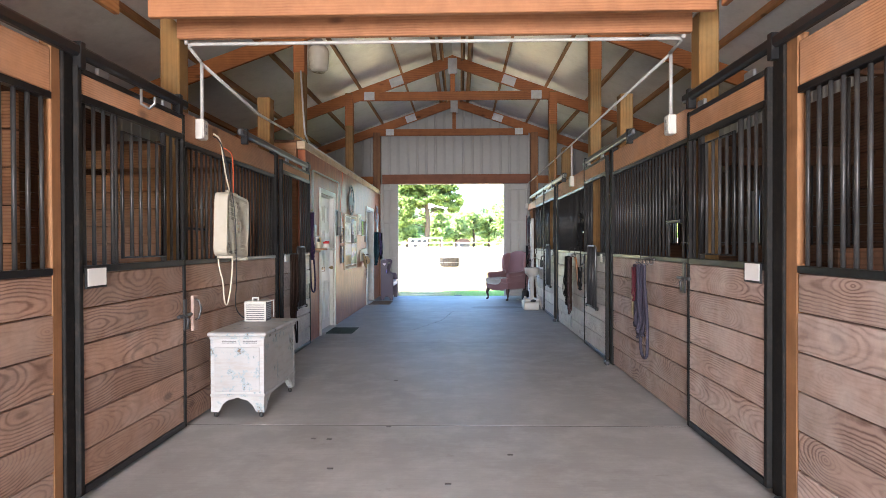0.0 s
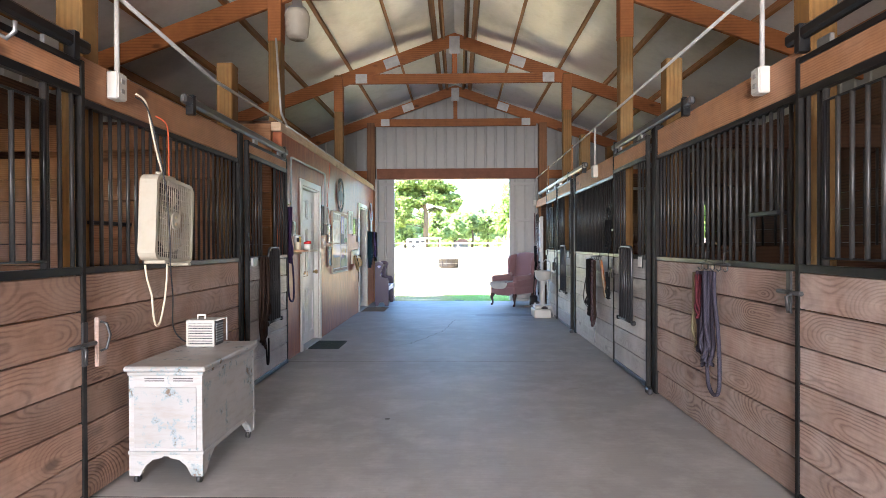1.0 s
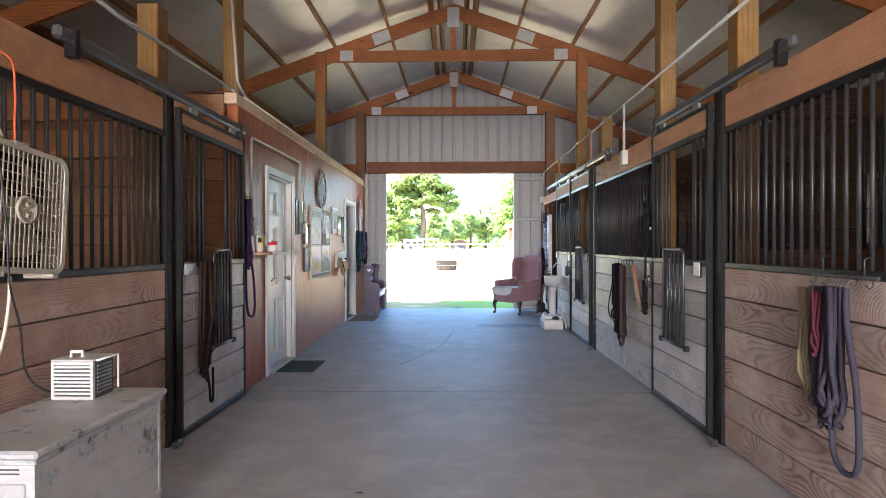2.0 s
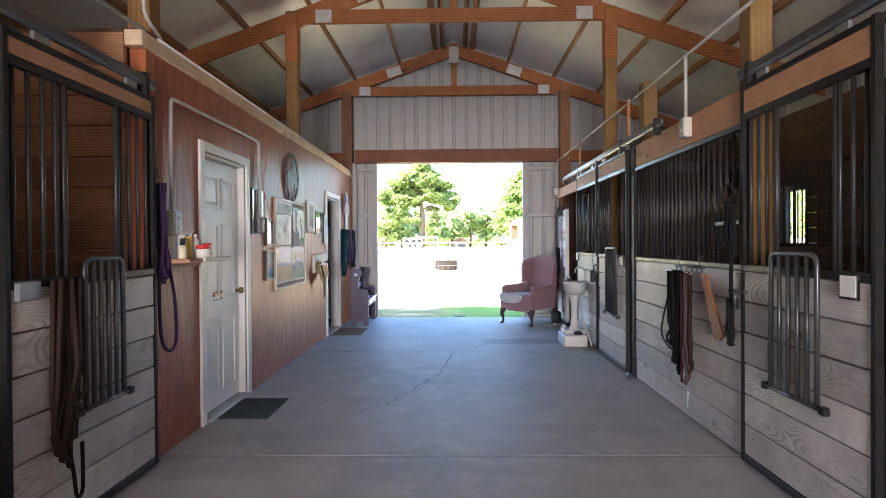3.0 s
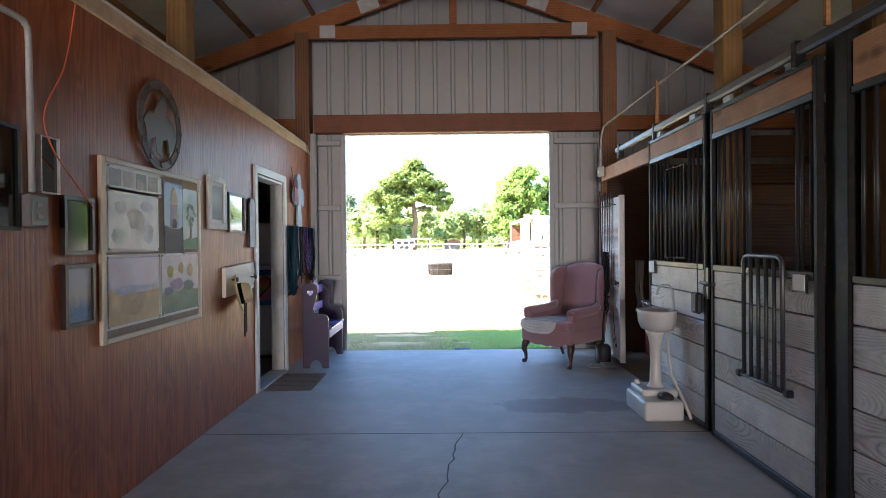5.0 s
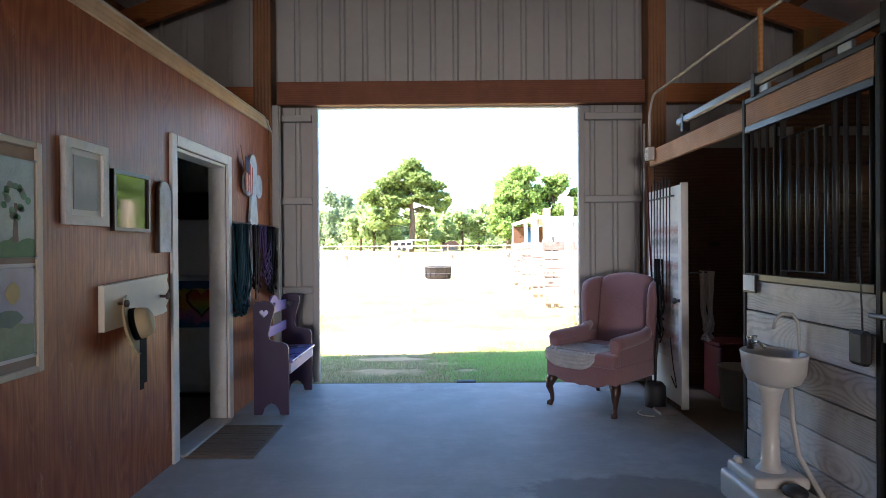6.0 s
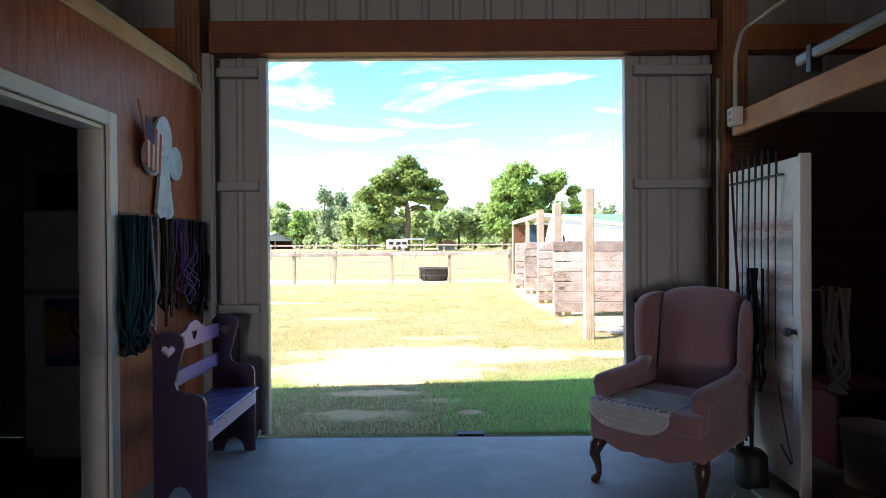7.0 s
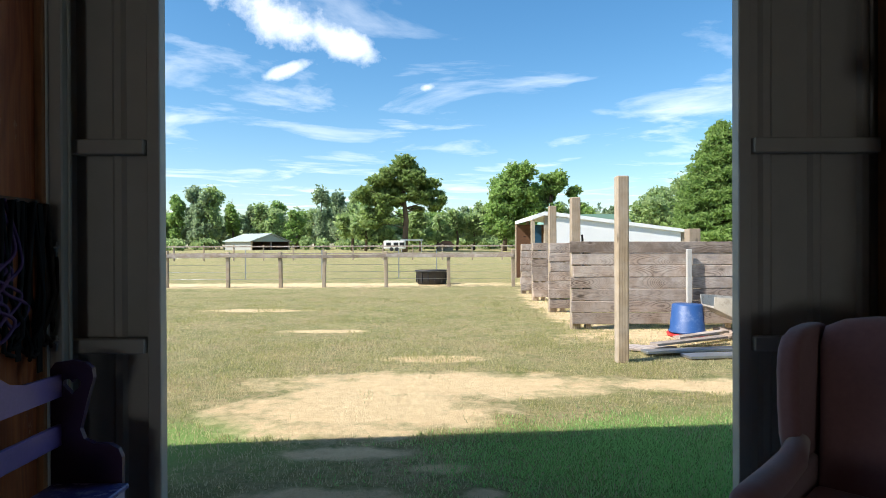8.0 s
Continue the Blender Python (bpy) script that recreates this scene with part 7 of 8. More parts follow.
part("heart_shape", slab(heart(-2.34, 0.90, 0.16), 0.001, mp_, [heart(-2.34, 0.905, 0.135)]), plain("heart_red", (0.10, 0.02, 0.03), 0.5), ptg)
part("heart_shape", slab(heart(-2.34, 0.905, 0.134), 0.0008, mp_), picture_material("heart_fill", [(0.2, (0.10, 0.35, 0.12)), (0.5, (0.50, 0.35, 0.05)), (0.8, (0.55, 0.12, 0.05))], 3.0), ptg)
micro = tagged(part("microwave", boxed((-2.76, 13.6, 1.662), (-2.25, 14.0, 1.92), 0.01), BLACK), "black microwave oven on top of the fridge", "microwave")


# ---- softened shapes for upholstery and moulded plastic ----
def soften(bm, r, segments=3):
    bmesh.ops.bevel(bm, geom=bm.edges[:], offset=r, segments=segments, affect="EDGES", profile=0.6, clamp_overlap=True)
    for f in bm.faces:
        f.smooth = True
    return bm


def soft_box(lo, hi, r, m=None, segments=3):
    bm = soften(boxed(lo, hi), r, segments)
    if m is not None:
        bmesh.ops.transform(bm, matrix=m, verts=bm.verts)
    return bm


def soft_slab(outline, thick, m, r, segments=3):
    bm = slab(outline, thick, Matrix.Identity(4))
    rim = [e for e in bm.edges if len(e.link_faces) == 2 and e.calc_face_angle(0) > 1.0]
    bmesh.ops.bevel(bm, geom=rim, offset=r, segments=segments, affect="EDGES", profile=0.6, clamp_overlap=True)
    for f in bm.faces:
        f.smooth = True
    bmesh.ops.transform(bm, matrix=m, verts=bm.verts)
    return bm


# ---- wing armchair ----
VELVET = plain("dusty_rose_velvet", (0.26, 0.14, 0.145), 0.85, 0, 0.18, 5, 0.12, 0.2, sheen=0.35)
LEGWOOD = plain("dark_walnut", (0.05, 0.022, 0.014), 0.35, 0, 0.3, 14, 0.05)
# the chair's own metres, turned to face the aisle
CH = Matrix.Diagonal((1, 1 / LONG, 1, 1)) @ pose(1.035, 14.175, 0, 0, 0, -45.5) @ Matrix.Diagonal((0.95, 1.03, 1, 1))
chair = thing("wing_armchair", (1.05, 13.2, 0), "dusty rose velvet wing armchair with dark cabriole legs", "armchair")
FLAT = Matrix(((1, 0, 0, 0), (0, 0, 1, 0), (0, 1, 0, 0), (0, 0, 0, 1)))
rail_out = [(-0.36, 0.41), (-0.36, 0.262), (-0.33, 0.25), (-0.27, 0.262), (-0.22, 0.236), (-0.15, 0.218), (-0.07, 0.228), (0.0, 0.216), (0.07, 0.228), (0.15, 0.218), (0.22, 0.236), (0.27, 0.262), (0.33, 0.25), (0.36, 0.262), (0.36, 0.41)]
part("seat_rail", soft_slab(rail_out, 0.66, CH @ FLAT, 0.018), VELVET, chair)
tee = [(-0.355, -0.035), (0.355, -0.035), (0.355, 0.10), (0.262, 0.115), (0.262, 0.62), (-0.262, 0.62), (-0.262, 0.115), (-0.355, 0.10)]
part("seat_cushion", soft_slab(tee, 0.115, CH @ Matrix.Translation((0, 0, 0.395)), 0.035, 4), VELVET, chair, "plump T-shaped seat cushion")
for s in (-1, 1):
    lo, hi = sorted((s * 0.262, s * 0.355))
    part("arm", soft_box((lo, 0.07, 0.38), (hi, 0.70, 0.60), 0.025, CH), VELVET, chair)
    bm = tube([(s * 0.315, 0.045, 0.575), (s * 0.315, 0.06, 0.582), (s * 0.315, 0.12, 0.585), (s * 0.315, 0.34, 0.59), (s * 0.315, 0.52, 0.605), (s * 0.318, 0.62, 0.66)], [0.045, 0.058, 0.06, 0.058, 0.054, 0.04], 18)
    bmesh.ops.transform(bm, matrix=CH, verts=bm.verts)
    part("arm_roll", bm, VELVET, chair, "rolled arm with a scrolled front")
    part("arm_front", soft_slab([(s * 0.27, 0.40), (s * 0.35, 0.40), (s * 0.352, 0.50), (s * 0.362, 0.56), (s * 0.355, 0.61), (s * 0.315, 0.632), (s * 0.275, 0.61), (s * 0.268, 0.56), (s * 0.272, 0.50)][::s], 0.03, CH @ Matrix.Translation((0, 0.043, 0)) @ FLAT, 0.012), VELVET, chair)
    wing = [(0.66, 0.55), (0.59, 0.60), (0.568, 0.68), (0.562, 0.80), (0.568, 0.93), (0.588, 1.01), (0.625, 1.055), (0.69, 1.08), (0.80, 1.09), (0.90, 1.085), (0.80, 0.55)]
    flare = Matrix.Translation((s * 0.32, 0.80, 0.58)) @ Matrix.Rotation(radians(s * 7), 4, "Z") @ Matrix.Rotation(radians(s * 2), 4, "Y") @ Matrix.Translation((-s * 0.32, -0.80, -0.58))
    part("wing", soft_slab(wing, 0.085, CH @ flare @ Matrix(((0, 0, 1, s * 0.315 - 0.0425), (1, 0, 0, 0), (0, 1, 0, 0), (0, 0, 0, 1))), 0.034, 5), VELVET, chair)
back = [(-0.262, 0.0), (0.262, 0.0), (0.262, 0.15), (0.275, 0.45), (0.285, 0.62), (0.27, 0.69), (0.20, 0.725), (0.10, 0.742), (0.0, 0.748), (-0.10, 0.742), (-0.20, 0.725), (-0.27, 0.69), (-0.285, 0.62), (-0.275, 0.45), (-0.262, 0.15)]
lean = CH @ Matrix.Translation((0, 0.60, 0.42)) @ Matrix.Rotation(radians(-13), 4, "X")
part("backrest", soft_slab(back, 0.15, lean @ FLAT, 0.055, 5), VELVET, chair)
part("outside_back", soft_slab([(u * 1.22, v - 0.12) for u, v in back], 0.04, lean @ Matrix.Translation((0, 0.125, 0)) @ FLAT, 0.015), VELVET, chair)
for s in (-1, 1):
    bm = tube([(s * 0.31, 0.055, 0.27), (s * 0.332, 0.03, 0.215), (s * 0.338, 0.015, 0.16), (s * 0.325, 0.035, 0.095), (s * 0.322, 0.035, 0.04), (s * 0.33, 0.01, 0.018), (s * 0.332, -0.002, 0.0)], [0.05, 0.045, 0.033, 0.021, 0.019, 0.03, 0.022], 14)
    bmesh.ops.transform(bm, matrix=CH, verts=bm.verts)
    part("leg", bm, LEGWOOD, chair, "dark carved cabriole leg")
    bm = tube([(s * 0.29, 0.64, 0.27), (s * 0.295, 0.67, 0.12), (s * 0.30, 0.73, 0.0)], [0.03, 0.024, 0.018], 10)
    bmesh.ops.transform(bm, matrix=CH, verts=bm.verts)
    part("leg", bm, LEGWOOD, chair, "dark raked back leg")
# knitted throw, draped over the seat's front edge
throw = bmesh.new()
nu, nv = 92, 96
grid = []
for j in range(nv):
    v = j / (nv - 1)
    row = []
    for i in range(nu):
        u = i / (nu - 1)
        x = -0.29 + 0.52 * u
        s = 0.53 * v
        edge = 0.16 * abs(2 * u - 1) ** 4
        s = s * (1 - edge)
        if s < 0.36:
            y, z = 0.36 - s, 0.507
        else:
            k = (s - 0.36) / 0.035
            y, z = (-0.012 * min(k, 1), 0.507 - 0.012 * min(k, 1)) if k < 1 else (-0.043, 0.495 - (s - 0.395))
        y = min(y, 0.36)
        if s >= 0.36 and s < 0.395:
            y, z = -0.043 * k, 0.507 - 0.012 * k
        knit = 0.011 * math.sqrt(abs(math.sin(i * math.pi / 6) * math.sin(j * math.pi / 6)))
        drift = 0.05 * v
        row.append(throw.verts.new(CH @ Vector((x - drift, y - (knit if s > 0.38 else 0), z + (knit if s <= 0.38 else 0)))))
    grid.append(row)
for r0, r1 in zip(grid, grid[1:]):
    for i in range(nu - 1):
        throw.faces.new((r0[i], r0[i + 1], r1[i + 1], r1[i])).smooth = True
bmesh.ops.solidify(throw, geom=throw.faces[:], thickness=0.006)
tagged(part("knitted_throw", throw, plain("grey_white_knit", (0.82, 0.82, 0.80), 0.9, 0, 0.08, 40, 0.2)), "grey-white knitted throw draped over the armchair seat", "throw")

# ---- portable wash basin ----
basin = thing("portable_sink", (1.58, 11.255, 0), "cream plastic portable pedestal sink on a tank base", "sink")
PLASTIC = plain("cream_white_plastic", (0.50, 0.485, 0.45), 0.35, 0, 0.06, 6, 0.03, dirt=(0.4, 0.35, 0.28), dirty=0.3)
part("tank", soft_box((1.44, 11.025, 0.0), (1.745, 11.485, 0.155), 0.03), PLASTIC, basin)
part("tank_step", soft_box((1.475, 11.185, 0.14), (1.765, 11.475, 0.205), 0.025), PLASTIC, basin)
part("pedestal", lathe([(0.0, 0.19), (0.085, 0.19), (0.07, 0.21), (0.048, 0.235), (0.042, 0.40), (0.046, 0.55), (0.062, 0.62), (0.08, 0.66), (0.0, 0.66)], (1.63, 11.315, 0), 24, 1.0, 0.9), PLASTIC, basin)
part("bowl", lathe([(0.0, 0.655), (0.08, 0.655), (0.14, 0.68), (0.165, 0.73), (0.172, 0.80), (0.178, 0.825), (0.172, 0.832), (0.158, 0.825), (0.14, 0.76), (0.06, 0.72), (0.0, 0.715)], (1.635, 11.295, 0), 32, 0.86, 1.0), PLASTIC, basin)
CHROME = plain("dull_chrome", (0.62, 0.62, 0.62), 0.2, 1.0, 0.08, 10, 0.02)
tap = part("tap", lathe([(0.0, 0.0), (0.02, 0.0), (0.017, 0.05), (0.02, 0.055), (0.0, 0.06)], (1.57, 11.395, 0.83), 14), CHROME, basin, "chrome tap")
part("spout", tube([(1.57, 11.395, 0.86), (1.58, 11.335, 0.875), (1.59, 11.295, 0.85)], 0.008, 8), CHROME, tap)
part("lever", tube([(1.55, 11.395, 0.892), (1.605, 11.395, 0.895)], 0.006, 8), CHROME, tap)
HOSE = plain("grey_hose", (0.42, 0.41, 0.38), 0.4)
part("arch_pipe", tube([(1.765, 11.295, 0.66), (1.775, 11.295, 0.80), (1.765, 11.295, 0.98), (1.735, 11.295, 1.025), (1.68, 11.295, 1.03), (1.645, 11.295, 0.995), (1.635, 11.295, 0.95)], 0.009, 10), HOSE, basin, "grey arched pipe")
part("drain_hose", tube([(1.71, 11.275, 0.68), (1.715, 11.265, 0.48), (1.735, 11.245, 0.30), (1.77, 11.155, 0.17), (1.785, 11.005, 0.03)], 0.014, 12), HOSE, basin, "cream corrugated drain hose")
part("tank_cap", lathe([(0.0, 0.0), (0.055, 0.0), (0.06, 0.02), (0.05, 0.035), (0.02, 0.05), (0.0, 0.05)], (1.64, 11.125, 0.15), 18), RUBBER, basin, "black screw cap")
part("small_cap", lathe([(0.0, 0.0), (0.025, 0.0), (0.02, 0.03), (0.0, 0.035)], (1.51, 11.415, 0.205), 14), PLASTIC, basin)
# black boxy gadget hung by a cord on the stall door
cord([(1.775, 10.879, 1.335), (1.77, 10.859, 1.185), (1.77, 10.849, 1.008)], 0.004, RUBBER, "thin black cord on the stall door")
tagged(part("hanging_pouch", boxed((1.735, 10.799, 0.854), (1.785, 10.899, 1.008), 0.015), RUBBER), "small black pouch hung on the stall door", "pouch")

# ---- tack nook: white door leaf with whips ----
leaf = thing("white_door_leaf", (1.83, 13.212, 0), "white painted board door leaf papered with faded prints", "door leaf")
part("leaf", boxed((1.845, 12.923, 0.06), (1.885, 13.674, 1.89), 0.006), WHITE, leaf)
part("edge_strip", boxed((1.83, 12.897, 0.05), (1.89, 12.921, 1.90), 0.004), WHITE, leaf)
prints = [(0.15, (0.62, 0.60, 0.58)), (0.4, (0.30, 0.28, 0.27)), (0.55, (0.62, 0.57, 0.54)), (0.72, (0.46, 0.26, 0.22)), (0.9, (0.66, 0.65, 0.64))]
for i, z in enumerate((0.42, 0.72, 1.02, 1.32)):
    part("print", boxed((1.8425, 12.992, z), (1.8445, 13.58, z + 0.27)), picture_material("faded_print", prints, 9.0), leaf, "faded grey and red print")
part("door_knob", lathe([(0.0, 0.0), (0.014, 0.0), (0.012, 0.02), (0.028, 0.04), (0.02, 0.06), (0.0, 0.062)], (0, 0, 0), 14), DARK_STEEL, leaf).matrix_basis = along(pose(1.845, 12.971, 0.93, 0, -90, 0))
part("whip_rail", boxed((1.815, 13.055, 1.80), (1.843, 13.622, 1.812), 0.003), DARK_STEEL, leaf)
for i in range(7):
    y = 13.097 + i * 0.07
    low = 0.75 + 0.35 * ((i * 37) % 5) / 5
    w = thing("riding_whip", (1.81, y, low), "slim riding whip hung on the white door leaf", "whip", "riding whips")
    part("shaft", tube([(1.82, y, 1.90 + 0.02 * (i % 3)), (1.82, y + 0.01, 1.4), (1.825, y + 0.02, low)], [0.005, 0.004, 0.002], 6), ROPE_RED if i % 3 == 1 else RUBBER, w)
    part("grip", tube([(1.82, y, 1.80), (1.82, y, 1.94 + 0.02 * (i % 3))], 0.007, 8), RUBBER, w)
hank(1.80, 13.223, 1.27, 0.72, 0.12, 4, 0.009, ROPE_BLACK, "black lead ropes bunched on the white door", -1)
hank(1.79, 13.139, 1.05, 0.55, 0.08, 3, 0.006, ROPE_BLACK, "thin black straps on the white door", -1)
cord([(1.80, 13.559, 2.0), (1.79, 13.496, 1.5), (1.80, 13.454, 1.0), (1.79, 13.37, 0.5), (1.78, 13.349, 0.2)], 0.008, ROPE_RED, "faded red rope hanging by the white door", "rope", "rope")
cord([(1.80, 13.055, 0.62), (1.79, 12.971, 0.4), (1.80, 12.929, 0.22), (1.79, 13.013, 0.3)], 0.005, RUBBER, "thin black cord on the white door")
can = thing("black_canister", (1.70, 13.25, 0), "black plastic canister on the floor by the chair", "canister")
part("body", lathe([(0.0, 0.0), (0.085, 0.0), (0.09, 0.02), (0.085, 0.18), (0.06, 0.21), (0.0, 0.215)], (1.72, 13.18, 0), 18), RUBBER, can)
part("spout", tube([(1.72, 13.18, 0.21), (1.73, 13.19, 0.45), (1.76, 13.2, 0.75)], 0.012, 8), RUBBER, can)
tagged(part("wood_offcut", boxed((1.66, 12.90, 0.0), (1.80, 13.08, 0.025), 0.004), BOARD_PALE), "flat grey timber offcut on the floor", "board")
cord([(1.55, 13.05, 0.006), (1.50, 12.98, 0.006), (1.52, 12.90, 0.006), (1.60, 12.88, 0.006)], 0.004, CORD_W, "pale string lying on the concrete", "string", "string")
# inside the nook
tub = thing("white_bucket", (2.44, 13.2, 0), "white plastic bucket in the dark nook", "bucket")
part("body", lathe([(0.0, 0.0), (0.13, 0.0), (0.155, 0.34), (0.162, 0.345), (0.162, 0.36), (0.145, 0.36), (0.12, 0.02), (0.0, 0.02)], (2.44, 13.2, -0.02), 24), PLASTIC, tub)
part("handle", tube([(2.44 - 0.16, 13.2, 0.31), (2.44 - 0.1, 13.09, 0.25), (2.44, 13.04, 0.23), (2.44 + 0.1, 13.09, 0.25), (2.44 + 0.16, 13.2, 0.31)], 0.004, 6), STEEL, tub)
red = thing("red_bin", (2.6, 13.6, 0), "red plastic feed bin in the dark nook", "bin")
DULL_RED = plain("dull_red_plastic", (0.13, 0.012, 0.010), 0.55, 0, 0.2, 6, 0.05)
part("body", soft_box((2.40, 13.42, -0.02), (2.82, 13.76, 0.46), 0.03), DULL_RED, red)
part("lid", soft_box((2.38, 13.40, 0.46), (2.84, 13.78, 0.50), 0.015), DULL_RED, red)
tagged(part("hose_hook", tube([(1.883, 12.97, 1.16), (2.08, 12.97, 1.165), (2.10, 12.97, 1.20)], 0.008, 7), DARK_STEEL), "dark steel peg on the back of the door leaf", "hook")
hank(2.04, 12.97, 1.175, 0.60, 0.17, 4, 0.011, ROPE_WHITE, "grey-white hose hung in loops in the nook", 1, "hose", "hose")
# nook shade is put into the dark colour of this wall
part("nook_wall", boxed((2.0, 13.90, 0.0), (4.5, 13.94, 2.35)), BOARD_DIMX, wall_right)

# ---- scraps on the floor ----
for i, (x, y) in enumerate(((-0.83, 3.70), (-0.72, 3.69), (0.48, 3.43), (-0.35, 3.95), (-0.6, 3.2), (0.1, 3.0), (-0.45, 5.3))):
    bm = boxed((x - 0.018, y - 0.009, 0.0), (x + 0.018, y + 0.009, 0.005), 0.002)
    tagged(part("straw_bit", bm, JOINT), "tiny dark scrap lying on the concrete", "debris", "floor scraps")
# drain grate just past the threshold
tagged(part("drain_grate", boxed((0.02, 14.08, -0.03), (0.22, 14.16, 0.004), 0.004), RUBBER), "short black drain grate at the threshold", "drain")


# ---- lettering on the shut door ----
def lettering(text, size, m, material, parent):
    cu = bpy.data.curves.new("lettering", "FONT")
    cu.body, cu.size, cu.extrude, cu.align_x = text, size, 0.0006, "CENTER"
    tmp = bpy.data.objects.new("lettering", cu)
    me = bpy.data.meshes.new_from_object(tmp)
    bpy.data.objects.remove(tmp)
    bpy.data.curves.remove(cu)
    me.materials.append(material)
    ob = new("lettering", me)
    ob.matrix_basis = along(m)
    return under(ob, parent)


lettering("FEED ROOM", 0.055, Matrix(((0, 0, 1, RW - 0.0535), (1, 0, 0, 8.37), (0, 1, 0, 1.69), (0, 0, 0, 1))), plain("faded_grey_letters", (0.58, 0.61, 0.63), 0.6), leaf1)


# ---- yard: posts, board bins, clutter ----
WEATH_MESH = {}


def plank_wall(y, x0, x1, z0, z1, label):
    w = thing("board_bin_wall", ((x0 + x1) / 2, y, 0), label, "board wall", "yard board walls")
    n = 7
    h = (z1 - z0) / n
    key = (round(x1 - x0, 2), round(h, 3))
    if key not in WEATH_MESH:
        WEATH_MESH[key] = mesh_of(boxed((-(x1 - x0) / 2, -0.022, -h / 2 + 0.006), ((x1 - x0) / 2, 0.022, h / 2 - 0.006), 0.006), "plank", WEATHERED)
    for i in range(n):
        piece("plank", WEATH_MESH[key], w, pose((x0 + x1) / 2 + random.uniform(-0.03, 0.03), y + random.uniform(-0.008, 0.008), z0 + h * (i + 0.5), 0, random.uniform(-0.3, 0.3), 0))
    for x in [x0 + 0.1 + k * 2.4 for k in range(int((x1 - x0) / 2.4) + 1)]:
        part("stake", boxed((x + 0.15, y + 0.024, -0.1), (x + 0.25, y + 0.12, z1 - 0.02), 0.006), WEATHERED_Z, w)
    return w


def yard_post(x, y, top, w, label):
    tagged(part("yard_post", boxed((x - w, y - w, -0.3), (x + w, y + w, top), 0.012), WEATHERED_Z), label, "post", "yard posts")


yard_post(2.135, 18.37, 2.26, 0.071, "tall square weathered timber post standing alone in grass")
BIN = "grey weathered plank wall of a yard bin"
for y, top, x0 in ((20.95, 2.29, 2.20), (23.35, 2.31, 2.29), (25.9, 2.36, 2.35), (28.0, 2.3, 2.36)):
    yard_post(x0 + 0.03, y + 0.18, top - 0.05 if y < 25 else 1.44, 0.078, "square weathered timber post at the end of a plank wall")
    plank_wall(y + 0.08, x0 - 0.06, 9.2, 0.06, 1.47, BIN)
tagged(part("side_fence", boxed((9.25, 20.9, 0.0), (9.32, 28.1, 1.5), 0.01), WEATHERED_Z), "grey weathered timber end wall of the yard bins", "board wall")
tagged(part("steel_stake", boxed((4.07, 20.9, -0.1), (4.15, 20.96, 1.34), 0.006), CONDUIT), "grey steel stake before the plank wall", "stake")
yard_post(5.2, 23.2, 1.75, 0.12, "thick round-topped timber post behind the plank wall")
cord([(2.42, 21.40, 1.6), (2.44, 21.38, 1.2), (2.42, 21.38, 0.9), (2.45, 21.38, 0.55), (2.47, 21.38, 0.42)], 0.02, ROPE_BLACK, "dark strap hanging on the plank wall", "strap", "strap")
BLUE = plain("blue_plastic", (0.015, 0.065, 0.21), 0.5, 0, 0.12, 5, 0.05, dirt=(0.25, 0.3, 0.4), dirty=0.3)
tub2 = thing("blue_tub", (3.80, 20.3, 0), "upturned blue plastic tub on a red dish", "tub")
part("body", lathe([(0.0, 0.50), (0.21, 0.50), (0.225, 0.485), (0.26, 0.09), (0.275, 0.085), (0.275, 0.055), (0.0, 0.055)], (3.80, 20.3, -0.02), 32), BLUE, tub2)
part("dish", lathe([(0.0, 0.0), (0.29, 0.0), (0.31, 0.05), (0.30, 0.058), (0.27, 0.05), (0.0, 0.05)], (3.80, 20.3, -0.03), 32), RED, tub2, "red plastic dish")
# small grey metal boat on the grass
boat = thing("jon_boat", (4.7, 20.2, 0), "small dull grey metal boat lying on the grass", "boat")
bm = bmesh.new()
secs = []
for f, w, sh, bt in ((0.0, 0.25, 0.62, 0.45), (0.12, 0.40, 0.60, 0.28), (0.3, 0.50, 0.55, 0.12), (1.0, 0.52, 0.52, 0.08)):
    y = 0.0
    x = 4.05 + 2.6 * f
    secs.append([(x, 20.15 - w, sh), (x, 20.15 - w * 0.8, bt), (x, 20.15 + w * 0.8, bt), (x, 20.15 + w, sh), (x, 20.15 + w - 0.03, sh), (x, 20.15 + w * 0.78, bt + 0.03), (x, 20.15 - w * 0.78, bt + 0.03), (x, 20.15 - w + 0.03, sh)])
vs = [[bm.verts.new(p) for p in s] for s in secs]
for a, b in zip(vs, vs[1:]):
    for i in range(8):
        bm.faces.new((a[i], a[(i + 1) % 8], b[(i + 1) % 8], b[i]))
bm.faces.new(vs[0]); bm.faces.new(vs[-1][::-1])
bmesh.ops.recalc_face_normals(bm, faces=bm.faces)
BOATM = plain("weathered_aluminium", (0.46, 0.43, 0.38), 0.55, 0.2, 0.2, 8, 0.1, dirt=(0.18, 0.13, 0.09), dirty=0.6)
part("hull", bm, BOATM, boat)
part("bench", boxed((4.55, 19.72, 0.42), (4.85, 20.58, 0.46), 0.005), BOATM, boat)
part("support", boxed((4.3, 19.8, -0.05), (4.5, 20.5, 0.09), 0.01), WEATHERED, boat)
